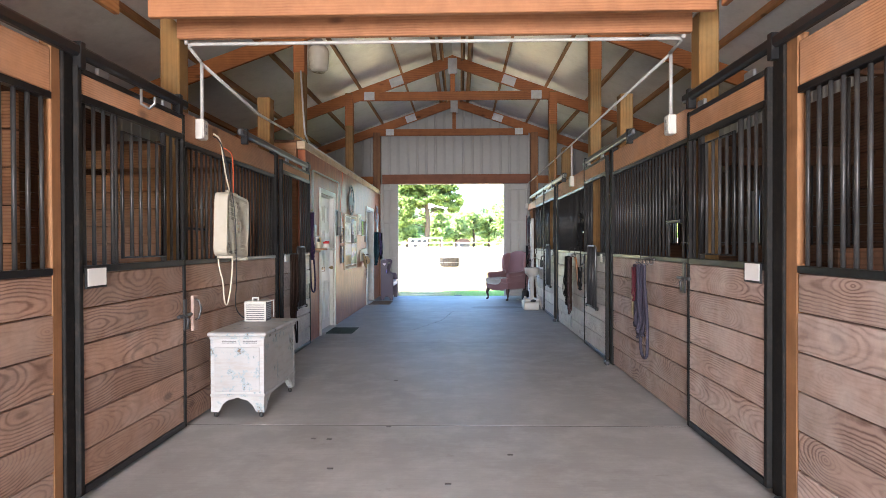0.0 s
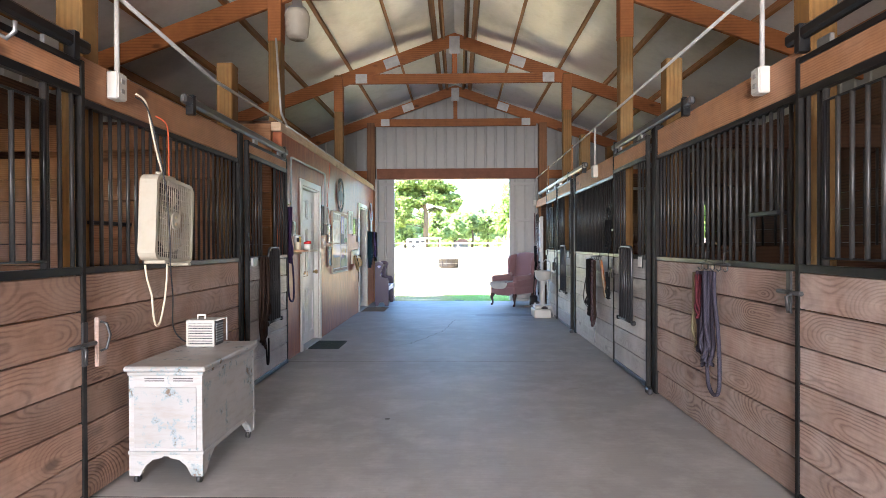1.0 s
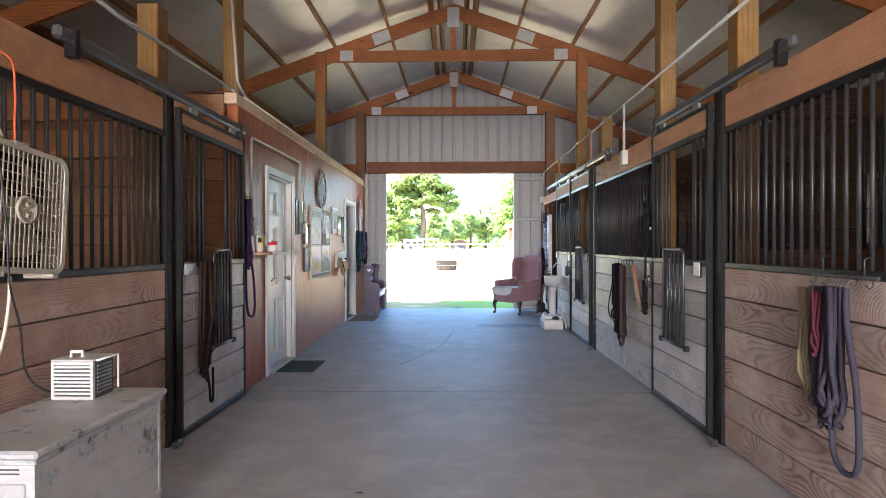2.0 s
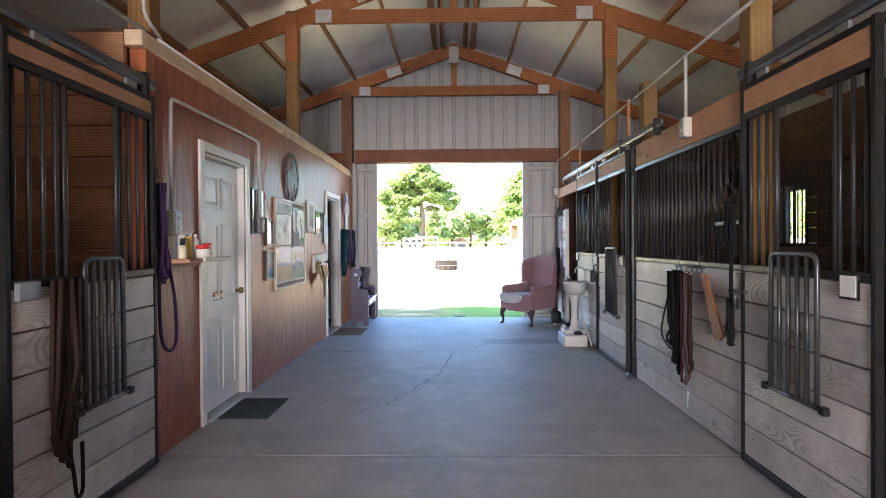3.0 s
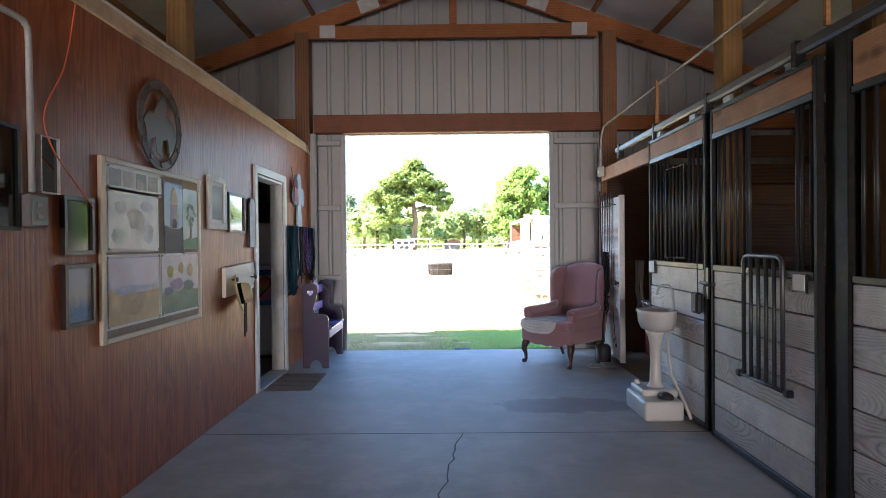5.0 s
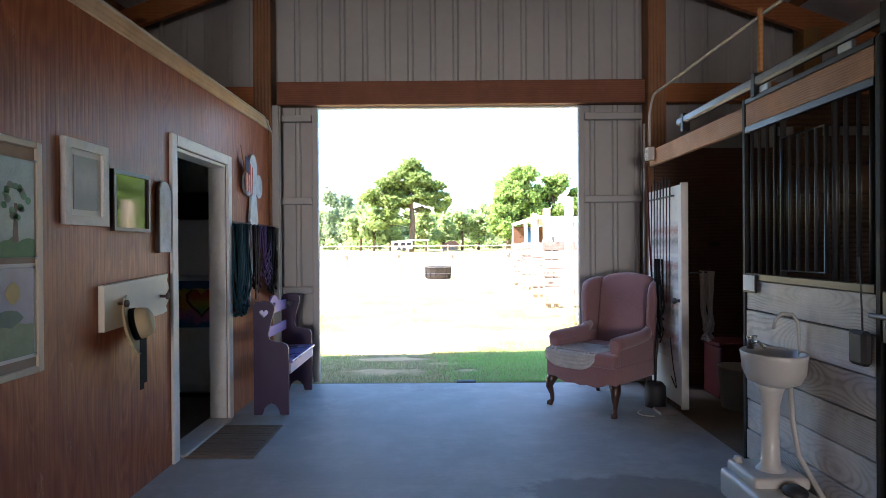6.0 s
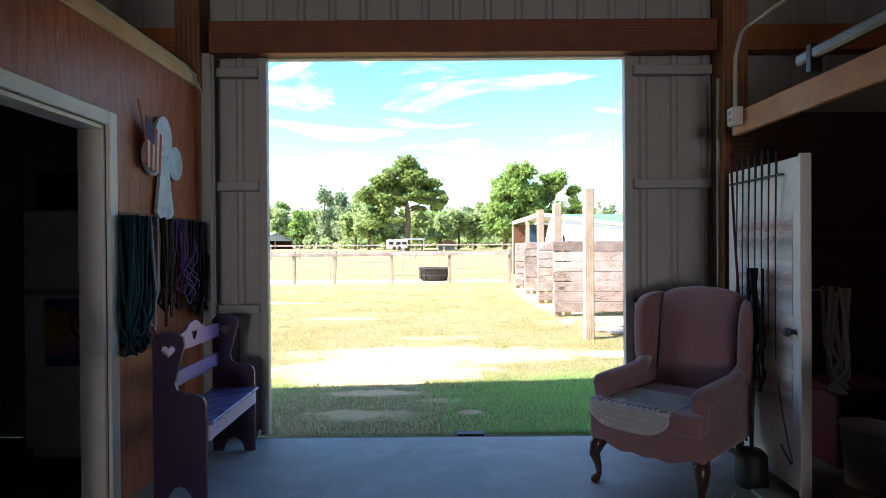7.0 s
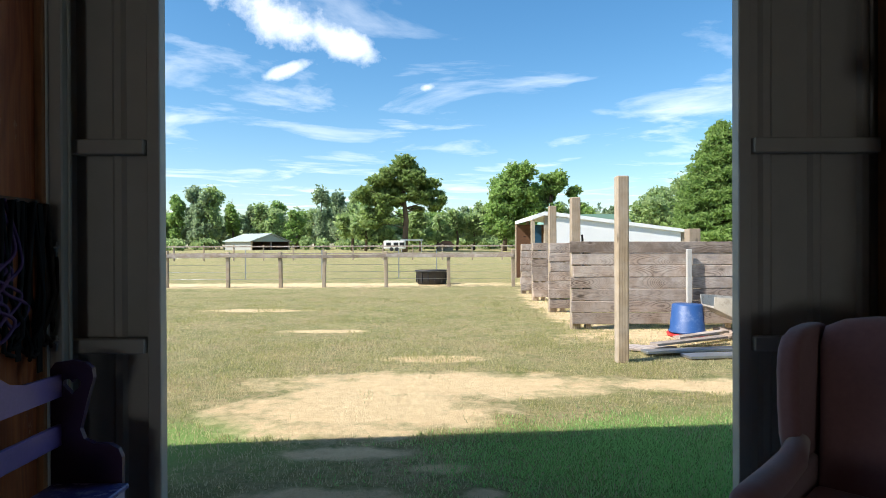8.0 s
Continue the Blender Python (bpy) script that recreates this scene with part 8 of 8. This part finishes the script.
# loose lumber and roofing sheets
for i, (x0, y0, x1, y1, w, z) in enumerate(((2.55, 18.75, 4.9, 19.15, 0.09, 0.04), (2.75, 18.95, 4.0, 19.55, 0.07, 0.10), (2.45, 19.2, 3.1, 19.0, 0.16, 0.02), (3.0, 18.55, 5.0, 18.8, 0.12, 0.02), (3.2, 19.3, 4.2, 19.9, 0.06, 0.13))):
    d = Vector((x1 - x0, y1 - y0, 0))
    m = Matrix.Translation(((x0 + x1) / 2, (y0 + y1) / 2, z - 0.02)) @ Matrix.Rotation(math.atan2(d.y, d.x), 4, "Z")
    tagged(part("loose_board", boxed((-d.length / 2, -w, -0.015), (d.length / 2, w, 0.02), 0.004, m), STEEL if i in (0, 3) else WEATHERED), "loose grey board lying in the yard", "board", "loose boards")

# ---- paddock fence ----
fence = thing("paddock_fence", (-5, 31, 0), "weathered post and rail paddock fence with wire", "fence")
fx = [-18.9, -16.8, -14.4, -12.15, -9.7, -7.55, -5.7, -4.2, -2.0, 0.2, 2.47]
for x in fx:
    m = pose(x, 31.1, -0.2, random.uniform(-1.5, 1.5), random.uniform(-2, 2), 0)
    part("post", boxed((-0.06, -0.06, 0), (0.06, 0.06, 1.41 + random.uniform(-0.06, 0.06)), 0.012, m), WEATHERED_Z, fence)
for a, b in zip(fx, fx[1:]):
    m = pose((a + b) / 2, 31.0, 1.07 + random.uniform(-0.02, 0.02), 0, random.uniform(-0.6, 0.6), 0)
    part("rail", boxed((-(b - a) / 2, -0.02, -0.055), ((b - a) / 2, 0.02, 0.055), 0.005, m), WEATHERED, fence)
for z in (0.25, 0.5, 0.75, 1.0):
    part("wire", tube([(-18.9, 31.1, z), (2.47, 31.1, z + 0.02)], 0.006, 5), STEEL, fence)
back_fence = thing("back_fence", (-5, 60, 0), "far dark rail fence across the pasture", "fence")
for i in range(40):
    x = -62 + i * 2.7
    part("post", boxed((x - 0.06, 62 - 0.06, 0.0), (x + 0.06, 62.06, 1.55), 0.01), WEATHERED_Z, back_fence)
for z in (0.7, 1.35):
    part("rail", boxed((-62, 61.9, z), (43, 61.94, z + 0.12), 0.005), WEATHERED, back_fence)
for x, y in ((-5.3, 36.0), (-9.0, 37), (-2.0, 37), (3.4, 38), (-0.3, 42)):
    tagged(part("t_post", boxed((x - 0.025, y - 0.02, -0.1), (x + 0.025, y + 0.02, 1.25), 0.004), STEEL), "thin steel fence stake in the pasture", "stake", "pasture stakes")
tank = thing("water_trough", (-0.42, 32.5, 0), "black ribbed oval stock water trough", "trough")
part("shell", lathe([(0.0, 0.0), (0.40, 0.0), (0.43, 0.2), (0.46, 0.47), (0.49, 0.48), (0.49, 0.53), (0.44, 0.53), (0.40, 0.1), (0.0, 0.08)], (-0.42, 32.55, -0.02), 32, 1.30, 0.9), RUBBER, tank)
for i in range(14):
    a = 2 * math.pi * i / 14
    part("rib", boxed((-0.02, -0.015, 0.03), (0.02, 0.015, 0.45), 0.005, pose(-0.42 + 0.575 * math.cos(a), 32.55 + 0.40 * math.sin(a), 0, 0, 0, math.degrees(a))), RUBBER, tank)

# ---- tarp-covered shed behind the bins ----
TARP = plain("white_tarp", (0.78, 0.78, 0.77), 0.5, 0, 0.06, 3, 0.3)
shed = thing("tarp_shed", (5.5, 33, 0), "low timber shed hung with white tarpaulin", "shed")
m_front = Matrix(((1, 0, 0, 0), (0, 0, 1, 31.9), (0, 1, 0, 0), (0, 0, 0, 1)))
part("roof", slab([(3.25, 2.50), (3.72, 2.66), (4.0, 2.65), (8.95, 1.99), (8.95, 1.87), (4.0, 2.51), (3.72, 2.52), (3.28, 2.36)], 4.6, m_front), TARP, shed, "white tarpaulin roof edge")
part("tarp", slab([(4.2, 2.49), (8.75, 1.90), (8.75, 1.3), (3.95, 1.3), (4.05, 1.75)], 0.03, Matrix(((1, 0, 0, 0), (0, 0, 1, 31.98), (0, 1, 0, 0), (0, 0, 0, 1)))), TARP, shed)
for x, z in ((3.32, 2.36), (3.8, 2.5), (5.95, 2.2), (8.85, 1.86)):
    part("post", boxed((x - 0.07, 32.0, -0.1), (x + 0.07, 32.14, z), 0.01), WEATHERED_Z, shed)
    part("post", boxed((x - 0.07, 36.3, -0.1), (x + 0.07, 36.44, z), 0.01), WEATHERED_Z, shed)
# dark wall stands in for the shade seen through the open shed
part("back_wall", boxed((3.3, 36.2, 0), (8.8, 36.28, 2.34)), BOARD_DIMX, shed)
tagged(part("blue_sheet", boxed((3.5, 33.2, 0.5), (3.85, 33.25, 2.2), 0.01), plain("dark_blue_sheet", (0.012, 0.06, 0.11), 0.5)), "blue plastic sheet hung in the shed", "sheet")
green = thing("green_roofed_shed", (9, 47, 0), "far shed with a low green metal roof", "shed")
GREEN_R = plain("green_metal_roof", (0.20, 0.34, 0.28), 0.5, 0.0)
part("roof", slab([(6.6, 3.35), (11.4, 3.35), (12.3, 2.2), (6.2, 2.2)], 3.0, Matrix(((1, 0, 0, 0), (0, 0, 1, 46), (0, 1, 0, 0), (0, 0, 0, 1)))), GREEN_R, green)
part("wall", boxed((6.5, 46.2, 0), (12.0, 48.8, 2.19)), WEATHERED, green)

# ---- distant buildings and vehicles ----
far_barn = thing("pole_barn", (-38, 128, 0), "distant white pole barn with grey gable roof and open end", "barn")
BARN = pose(-38.2, 124, 0.3, 0, 0, -32)
part("wall", boxed((-8.2, 0.0, 0), (0, 0.2, 2.3), 0, BARN), SIDING, far_barn)
part("back_wall", boxed((-8.2, 9.8, 0), (0, 10.0, 2.3), 0, BARN), BOARD_DIMX, far_barn)
part("end_wall", boxed((-8.2, 0.2, 0), (-8.0, 9.8, 2.3), 0, BARN), BOARD_DIMX, far_barn)
GABLE = BARN @ Matrix(((0, 0, 1, 0), (1, 0, 0, 0), (0, 1, 0, 0), (0, 0, 0, 1)))
BARN_ROOF = plain("grey_barn_roof", (0.36, 0.40, 0.38), 0.6, 0.0)
part("gable", slab([(0, 2.15), (10.0, 2.15), (5.0, 3.65)], 0.12, GABLE @ Matrix.Translation((0, 0, -0.15))), BARN_ROOF, far_barn)
part("roof", slab([(-0.5, 2.1), (5.0, 3.75), (10.5, 2.1), (10.5, 2.22), (5.0, 3.9), (-0.5, 2.22)], 8.8, GABLE @ Matrix.Translation((0, 0, -8.5))), BARN_ROOF, far_barn)
for y in (0.1, 5.0, 9.9):
    part("post", boxed((-0.12, y - 0.12, 0), (0.12, y + 0.12, 2.2), 0, BARN), WEATHERED_Z, far_barn)
rv = thing("camper_trailer", (-7, 96, 0), "distant white camper trailer parked by the pine", "trailer")
part("body", soft_box((-8.6, 95, 0.95), (-5.4, 97.2, 2.25), 0.2), WHITE, rv)
for x in (-8.2, -7.1, -6.2):
    part("window", boxed((x, 94.96, 1.5), (x + 0.7, 95.0, 1.95), 0.01), BLACK, rv)
for x in (-7.4, -6.6):
    part("wheel", tube([(x, 94.9, 0.95), (x, 95.2, 0.95)], 0.3, 14), RUBBER, rv)
shelter = thing("carport", (-4.4, 101, 0), "distant open carport with a white roof", "carport")
part("roof", boxed((-6.4, 99.5, 2.25), (-2.9, 103.5, 2.5), 0.03), WHITE, shelter)
for x in (-6.2, -3.1):
    part("post", boxed((x - 0.07, 99.6, 0.3), (x + 0.07, 99.74, 2.25), 0.01), WHITE, shelter)
cabin = thing("brown_shed", (1.2, 110, 0), "distant low brown-roofed shed by the woods", "shed")
part("wall", boxed((-0.6, 110, 0.3), (2.2, 113, 1.6)), WEATHERED, cabin)
part("roof", slab([(-1.0, 1.5), (2.6, 1.5), (1.6, 2.3), (0.4, 2.3)], 3.6, Matrix(((1, 0, 0, 0), (0, 0, 1, 109.7), (0, 1, 0, 0), (0, 0, 0, 1)))), plain("brown_roof", (0.20, 0.10, 0.07), 0.7), cabin)

# ---- trees ----
def leaf_material(name, dark, light):
    m, n, l, b = node_material(name)
    geo = n.new("ShaderNodeNewGeometry")
    tc = n.new("ShaderNodeTexCoord")
    big = noise_node(n, l, tc.outputs["Object"], 0.35, 3.0, 0.6)
    f = math_node(n, l, "ADD", math_node(n, l, "MULTIPLY", geo.outputs["Random Per Island"], 0.6), math_node(n, l, "MULTIPLY", big, 0.5))
    l.new(mix_node(n, l, f, dark, light), b.inputs["Base Color"])
    b.inputs["Roughness"].default_value, b.inputs["Specular IOR Level"].default_value = 0.6, 0.25
    tr = n.new("ShaderNodeBsdfTranslucent")
    l.new(mix_node(n, l, f, tuple(1.2 * c for c in dark), tuple(1.3 * c for c in light)), tr.inputs["Color"])
    mx = n.new("ShaderNodeMixShader")
    mx.inputs[0].default_value = 0.52
    out = n["Material Output"]
    l.new(b.outputs[0], mx.inputs[1]); l.new(tr.outputs[0], mx.inputs[2]); l.new(mx.outputs[0], out.inputs["Surface"])
    return m


PINE_L = leaf_material("pine_needles", (0.085, 0.15, 0.045), (0.33, 0.42, 0.14))
OAK_L = leaf_material("oak_leaves", (0.11, 0.205, 0.06), (0.40, 0.54, 0.17))
WOOD_L = leaf_material("woodland_leaves", (0.15, 0.235, 0.095), (0.46, 0.56, 0.25))
DARK_L = leaf_material("dark_woodland_leaves", (0.15, 0.215, 0.125), (0.38, 0.47, 0.28))
CEDAR_L = leaf_material("cedar_foliage", (0.075, 0.15, 0.04), (0.32, 0.44, 0.13))
BARK = plain("grey_brown_bark", (0.12, 0.085, 0.06), 0.9, 0, 0.3, 5, 0.8)
rng = np.random.default_rng(7)


def crown_mesh(name, clumps, size, density, material, long=1.0):
    """Many small leaf tufts filling uneven clumps: (centre, (rx, ry, rz)) each."""
    points = []
    for c, r in clumps:
        n = max(12, int(density * r[0] * r[2]))
        d = rng.normal(size=(n, 3))
        d /= np.linalg.norm(d, axis=1)[:, None]
        d *= (rng.random(n) ** 0.6 * (1 + 0.25 * rng.random(n)))[:, None]
        d *= (0.8 + 0.35 * np.sin(d[:, :1] * 7 + c[0]) * np.cos(d[:, 2:] * 6 + c[2]))
        points.append(np.array(c) + d * np.array(r))
    p = np.concatenate(points)
    n = len(p)
    a = rng.normal(size=(n, 3)); a /= np.linalg.norm(a, axis=1)[:, None]
    b = np.cross(a, rng.normal(size=(n, 3))); b /= np.linalg.norm(b, axis=1)[:, None]
    s = size * (0.5 + rng.random(n))[:, None]
    corners = np.stack([p - a * s * long, p - b * s * 0.55, p + a * s * long, p + b * s * 0.55], 1).reshape(-1, 3)
    me = bpy.data.meshes.new(name)
    me.vertices.add(4 * n); me.loops.add(4 * n); me.polygons.add(n)
    me.vertices.foreach_set("co", (corners * (1, LONG, 1)).ravel())
    me.loops.foreach_set("vertex_index", np.arange(4 * n))
    me.polygons.foreach_set("loop_start", 4 * np.arange(n))
    me.update(calc_edges=True)
    me.materials.append(material)
    return me


def tree(x, y, height, clumps, size, density, leaves, label, trunk_r=0.3, limbs=True, name="tree", base=None, long=1.0, drop=0.25, every=1):
    z0 = ground_height(x, y) - 0.1 if base is None else base
    t = thing(name, (x, y, z0), label, "tree", "trees")
    bm = bmesh.new()
    top = height * 0.86
    add_tube(bm, [(x, y, z0), (x + 0.02 * height, y, z0 + top * 0.4), (x - 0.01 * height, y, z0 + top * 0.75), (x, y, z0 + top)], [trunk_r * 1.2, trunk_r, trunk_r * 0.6, trunk_r * 0.2], 10)
    if limbs:
        for c, r in clumps[::every]:
            zb = min(z0 + top * 0.9, max(z0 + top * 0.3, c[2] - drop * height))
            add_tube(bm, [(x, y, zb), ((x + c[0]) / 2, (y + c[1]) / 2, (zb + c[2]) / 2 + 0.02 * height), tuple(c)], [trunk_r * 0.22, trunk_r * 0.13, trunk_r * 0.05], 6)
    part("trunk", bm, BARK, t)
    ob = new("crown", crown_mesh("crown", clumps, size, density, leaves, long))
    under(ob, t)
    return t


# the broad pine: flat tiers with gaps, crown wide at mid height
px, py, pz = -5.8, 100.0, 0.0
pine = []
for dx, dz, rx, rz in ((0.0, 14.2, 2.2, 1.3), (-1.6, 13.2, 2.0, 1.2), (2.0, 12.9, 2.2, 1.2), (-3.3, 11.7, 2.2, 1.2), (0.4, 12.0, 2.3, 1.1), (3.6, 11.2, 2.0, 1.0), (-5.0, 10.2, 2.1, 1.3), (-2.3, 10.3, 2.1, 1.0), (4.6, 9.9, 1.5, 0.7), (1.6, 10.4, 1.8, 0.8), (-6.4, 9.0, 1.5, 0.9), (-4.2, 8.6, 2.2, 1.0), (-1.3, 8.6, 1.6, 0.7), (3.4, 8.5, 1.8, 0.7), (5.6, 8.7, 1.3, 0.6), (-5.2, 7.1, 1.6, 0.8), (-2.6, 7.0, 1.6, 0.7), (2.2, 7.3, 1.3, 0.5), (4.4, 7.5, 1.4, 0.5), (-3.9, 6.0, 2.0, 0.8), (-5.6, 5.2, 1.6, 0.8), (-1.9, 5.6, 1.5, 0.6), (1.0, 9.1, 1.7, 0.8), (2.7, 9.7, 1.7, 0.8), (0.0, 11.0, 2.0, 0.9), (-3.0, 9.4, 2.0, 0.9)):
    for _ in range(4):
        ox, oz, f = rng.uniform(-0.6, 0.6) * rx, rng.uniform(-0.5, 0.5) * rz, rng.uniform(0.5, 0.85)
        pine.append(((px + dx + ox, py + rng.uniform(-2, 2), pz + dz + oz), (rx * f, rx * f, rz * f * 1.1)))
tree(px, py, 15.0, pine, 0.17, 1500, PINE_L, "large spreading pine with tiered crown", 0.42, True, "pine_tree", None, 1.5, 0.07, 4)
# oaks beside the shed
for cx, h, w in ((10.8, 13.8, 4.5), (13.4, 15.6, 4.9), (18.8, 14.2, 4.0), (22.8, 12.0, 2.6)):
    cl = []
    for i in range(int(22 * w / 3)):
        f = rng.random()
        cl.append(((cx + rng.uniform(-0.75, 0.75) * w * (1 - 0.6 * f), 106 + rng.uniform(-0.6, 0.6) * w, 3.2 + f * (h - 4.2)), (w * rng.uniform(0.24, 0.42), w * 0.36, w * rng.uniform(0.20, 0.34))))
    tree(cx, 106, h, cl, 0.20, 1100, OAK_L, "full green broadleaf tree behind the shed", 0.35)
# cedar close by the bins, uneven spire
cl = []
for i in range(46):
    f = i / 45
    r = 2.9 * (1 - f) ** 0.7 + 0.15
    a = i * 2.4
    cl.append(((16.3 + 0.7 * r * math.cos(a), 44 + 0.7 * r * math.sin(a), 0.8 + 7.4 * f), (0.42 * r + 0.28, 0.42 * r + 0.28, 0.55)))
tree(16.3, 44, 8.4, cl, 0.075, 4200, CEDAR_L, "bright green cedar standing past the yard bins", 0.2, False, "cedar_tree", None, 1.6)
# woodland edge
def wood_tree(x, y, h, w, mat, size=0.32, density=190):
    cl = []
    for i in range(16):
        f = rng.random()
        cl.append(((x + rng.uniform(-0.7, 0.7) * w * (1 - 0.5 * f), y + rng.uniform(-0.5, 0.5) * w, 1.2 + h * (0.18 + 0.74 * f)), (w * 0.42, w * 0.42, h * 0.13)))
    tree(x, y, h, cl, size, density, mat, "green woodland tree at the pasture edge", 0.22, False)


for i in range(86):
    x = -92 + i * 2.15 + rng.uniform(-1, 1)
    y = 142 + rng.uniform(-6, 10)
    h = 11.2 + 1.6 * math.sin(x * 0.21) + rng.uniform(-1.5, 2.0)
    if x > -12:
        h *= 0.78
    if -38 < x < -27:
        h *= 0.8
    wood_tree(x, y, h, 2.7 + rng.uniform(-0.5, 0.8), (WOOD_L, DARK_L, OAK_L)[int(rng.integers(0, 3))])
for x, y, h, w in ((-16, 112, 7.6, 3.2), (-13, 108, 7.0, 3.0), (-10.2, 110, 6.2, 2.6), (-3.6, 108, 6.4, 3.0), (-0.6, 112, 6.0, 2.8), (3.0, 114, 6.8, 3.0), (6.2, 116, 6.4, 2.8)):
    wood_tree(x, y, h, w, WOOD_L)
for x, y, h, w in ((23, 70, 6.5, 3.0), (19.5, 64, 5.2, 2.6), (27, 75, 8.0, 3.4)):
    wood_tree(x, y, h, w, WOOD_L, 0.15, 900)
far_wood = tagged(new("far_woods", crown_mesh("far_woods", [((-230 + i * 6.0, 172 + rng.uniform(-8, 8), 5.2 + rng.uniform(0, 2.5)), (5.6, 5.0, 5.6)) for i in range(80)], 0.8, 40, DARK_L)), "hazy green line of far woods behind the pasture", kind="stuff")
brush = tagged(new("brush", crown_mesh("brush", [((-80 + i * 1.7 + rng.uniform(-0.7, 0.7), 128 + rng.uniform(-4, 8), 1.3 + rng.uniform(0, 0.9)), (1.6, 1.4, 1.0 + rng.uniform(0, 0.6))) for i in range(90) if not 18 < i < 31], 0.3, 220, WOOD_L)), "light green brush along the woodland edge", kind="stuff")


# ---- grass blades close to the doorway ----
def grass_mesh(n, x0, x1, y0, y1, low, tall, material, keep):
    xs_, ys_ = rng.uniform(x0, x1, n), y0 + (y1 - y0) * rng.random(n) ** 1.3
    good = np.array([keep(a, b) for a, b in zip(xs_, ys_)])
    xs_, ys_ = xs_[good], ys_[good]
    n = len(xs_)
    h = rng.uniform(low, tall, n)
    a = rng.uniform(0, 2 * np.pi, n)
    w = 0.003 + 0.0025 * rng.random(n)
    z = np.array([ground_height(p, q) for p, q in zip(xs_, ys_)]) - 0.005
    lean = h * rng.uniform(0.1, 0.8, n)
    b = rng.uniform(0, 2 * np.pi, n)
    p0 = np.stack([xs_ - w * np.cos(a), ys_ - w * np.sin(a), z], 1)
    p1 = np.stack([xs_ + w * np.cos(a), ys_ + w * np.sin(a), z], 1)
    p2 = np.stack([xs_ + lean * np.cos(b), ys_ + lean * np.sin(b), z + h], 1)
    me = bpy.data.meshes.new("grass")
    me.vertices.add(3 * n); me.loops.add(3 * n); me.polygons.add(n)
    me.vertices.foreach_set("co", (np.stack([p0, p1, p2], 1) * (1, LONG, 1)).ravel())
    me.loops.foreach_set("vertex_index", np.arange(3 * n))
    me.polygons.foreach_set("loop_start", 3 * np.arange(n))
    me.update(calc_edges=True)
    me.materials.append(material)
    return me


# blades coloured extra bright to make up for the barn's shadow on them
GRASS_L = leaf_material("grass_blades", (0.13, 0.32, 0.07), (0.42, 0.64, 0.22))
STRAW_L = leaf_material("straw_grass_blades", (0.30, 0.27, 0.13), (0.62, 0.53, 0.31))
SANDY = ((-0.1, 17.3, 2.1, 0.6), (-0.8, 16.45, 1.4, 0.85), (2.7, 17.2, 1.1, 0.3), (-0.8, 14.7, 0.5, 0.14), (0.15, 14.73, 0.16, 0.09), (-0.75, 15.36, 0.5, 0.13))


def sandy(x, y):
    edge = 1.0 + 0.5 * noise.noise(Vector((x * 2.5, y * 2.5, 2))) + 0.2 * noise.noise(Vector((x * 9, y * 9, 6)))
    return min(((x - cx) / rx) ** 2 + ((y - cy) / ry) ** 2 for cx, cy, rx, ry in SANDY) < edge


def no_sand(x, y):
    if sandy(x, y):
        return noise.noise(Vector((x * 3, y * 3, 0))) + 0.5 * noise.noise(Vector((x * 11, y * 11, 0))) > 0.55
    return noise.noise(Vector((x * 1.4, y * 1.4, 3))) + 0.4 * noise.noise(Vector((x * 5, y * 5, 1))) > -0.4


def lush(x, y):
    return not sandy(x, y) and x + 0.35 * (y - 14.2) + 0.9 * noise.noise(Vector((x, y, 8))) + 0.75 * rng.normal() > 0.85 and y < 15.75 + 0.35 * noise.noise(Vector((x * 1.3, 0, 5))) + 0.3 * rng.normal()
tagged(new("grass", grass_mesh(220000, -1.0, 5.0, 14.2, 18.0, 0.012, 0.045, GRASS_L, lush)), "lush green grass in the shade before the doorway", kind="stuff")
tagged(new("dry_grass", grass_mesh(60000, -3.6, 5.0, 14.2, 20.0, 0.012, 0.045, STRAW_L, no_sand)), "thin straw-coloured grass before the doorway", kind="stuff")
MEADOW_L = leaf_material("meadow_grass_blades", (0.20, 0.215, 0.07), (0.50, 0.46, 0.20))


def tufted(x, y):
    return not sandy(x, y) and noise.noise(Vector((x * 1.1, y * 1.1, 7))) + 0.7 * noise.noise(Vector((x * 4.3, y * 4.3, 2))) + 0.25 * rng.normal() > 0.28


tagged(new("grass_tufts", grass_mesh(190000, -7, 7, 15.6, 27.0, 0.02, 0.06, MEADOW_L, tufted)), "green tufts among the dry mown grass", kind="stuff")
tagged(new("grass", grass_mesh(80000, -9, 9, 17.0, 32.0, 0.015, 0.045, STRAW_L, no_sand)), "short patchy sunlit grass of the yard", kind="stuff")

# broadleaf trees beyond the yard's side, seen in the glass of the wall pictures
for cx, cy, h in ((27, 41, 12.0), (34, 44, 14.0), (21.5, 47, 11.0)):
    cl = [((cx + rng.uniform(-2.6, 2.6), cy + rng.uniform(-2.4, 2.4), 2.5 + rng.random() * (h - 4.0)), (1.7, 1.7, 1.4)) for _ in range(26)]
    tree(cx, cy, h, cl, 0.16, 700, OAK_L, "full green broadleaf tree beside the yard", 0.3)
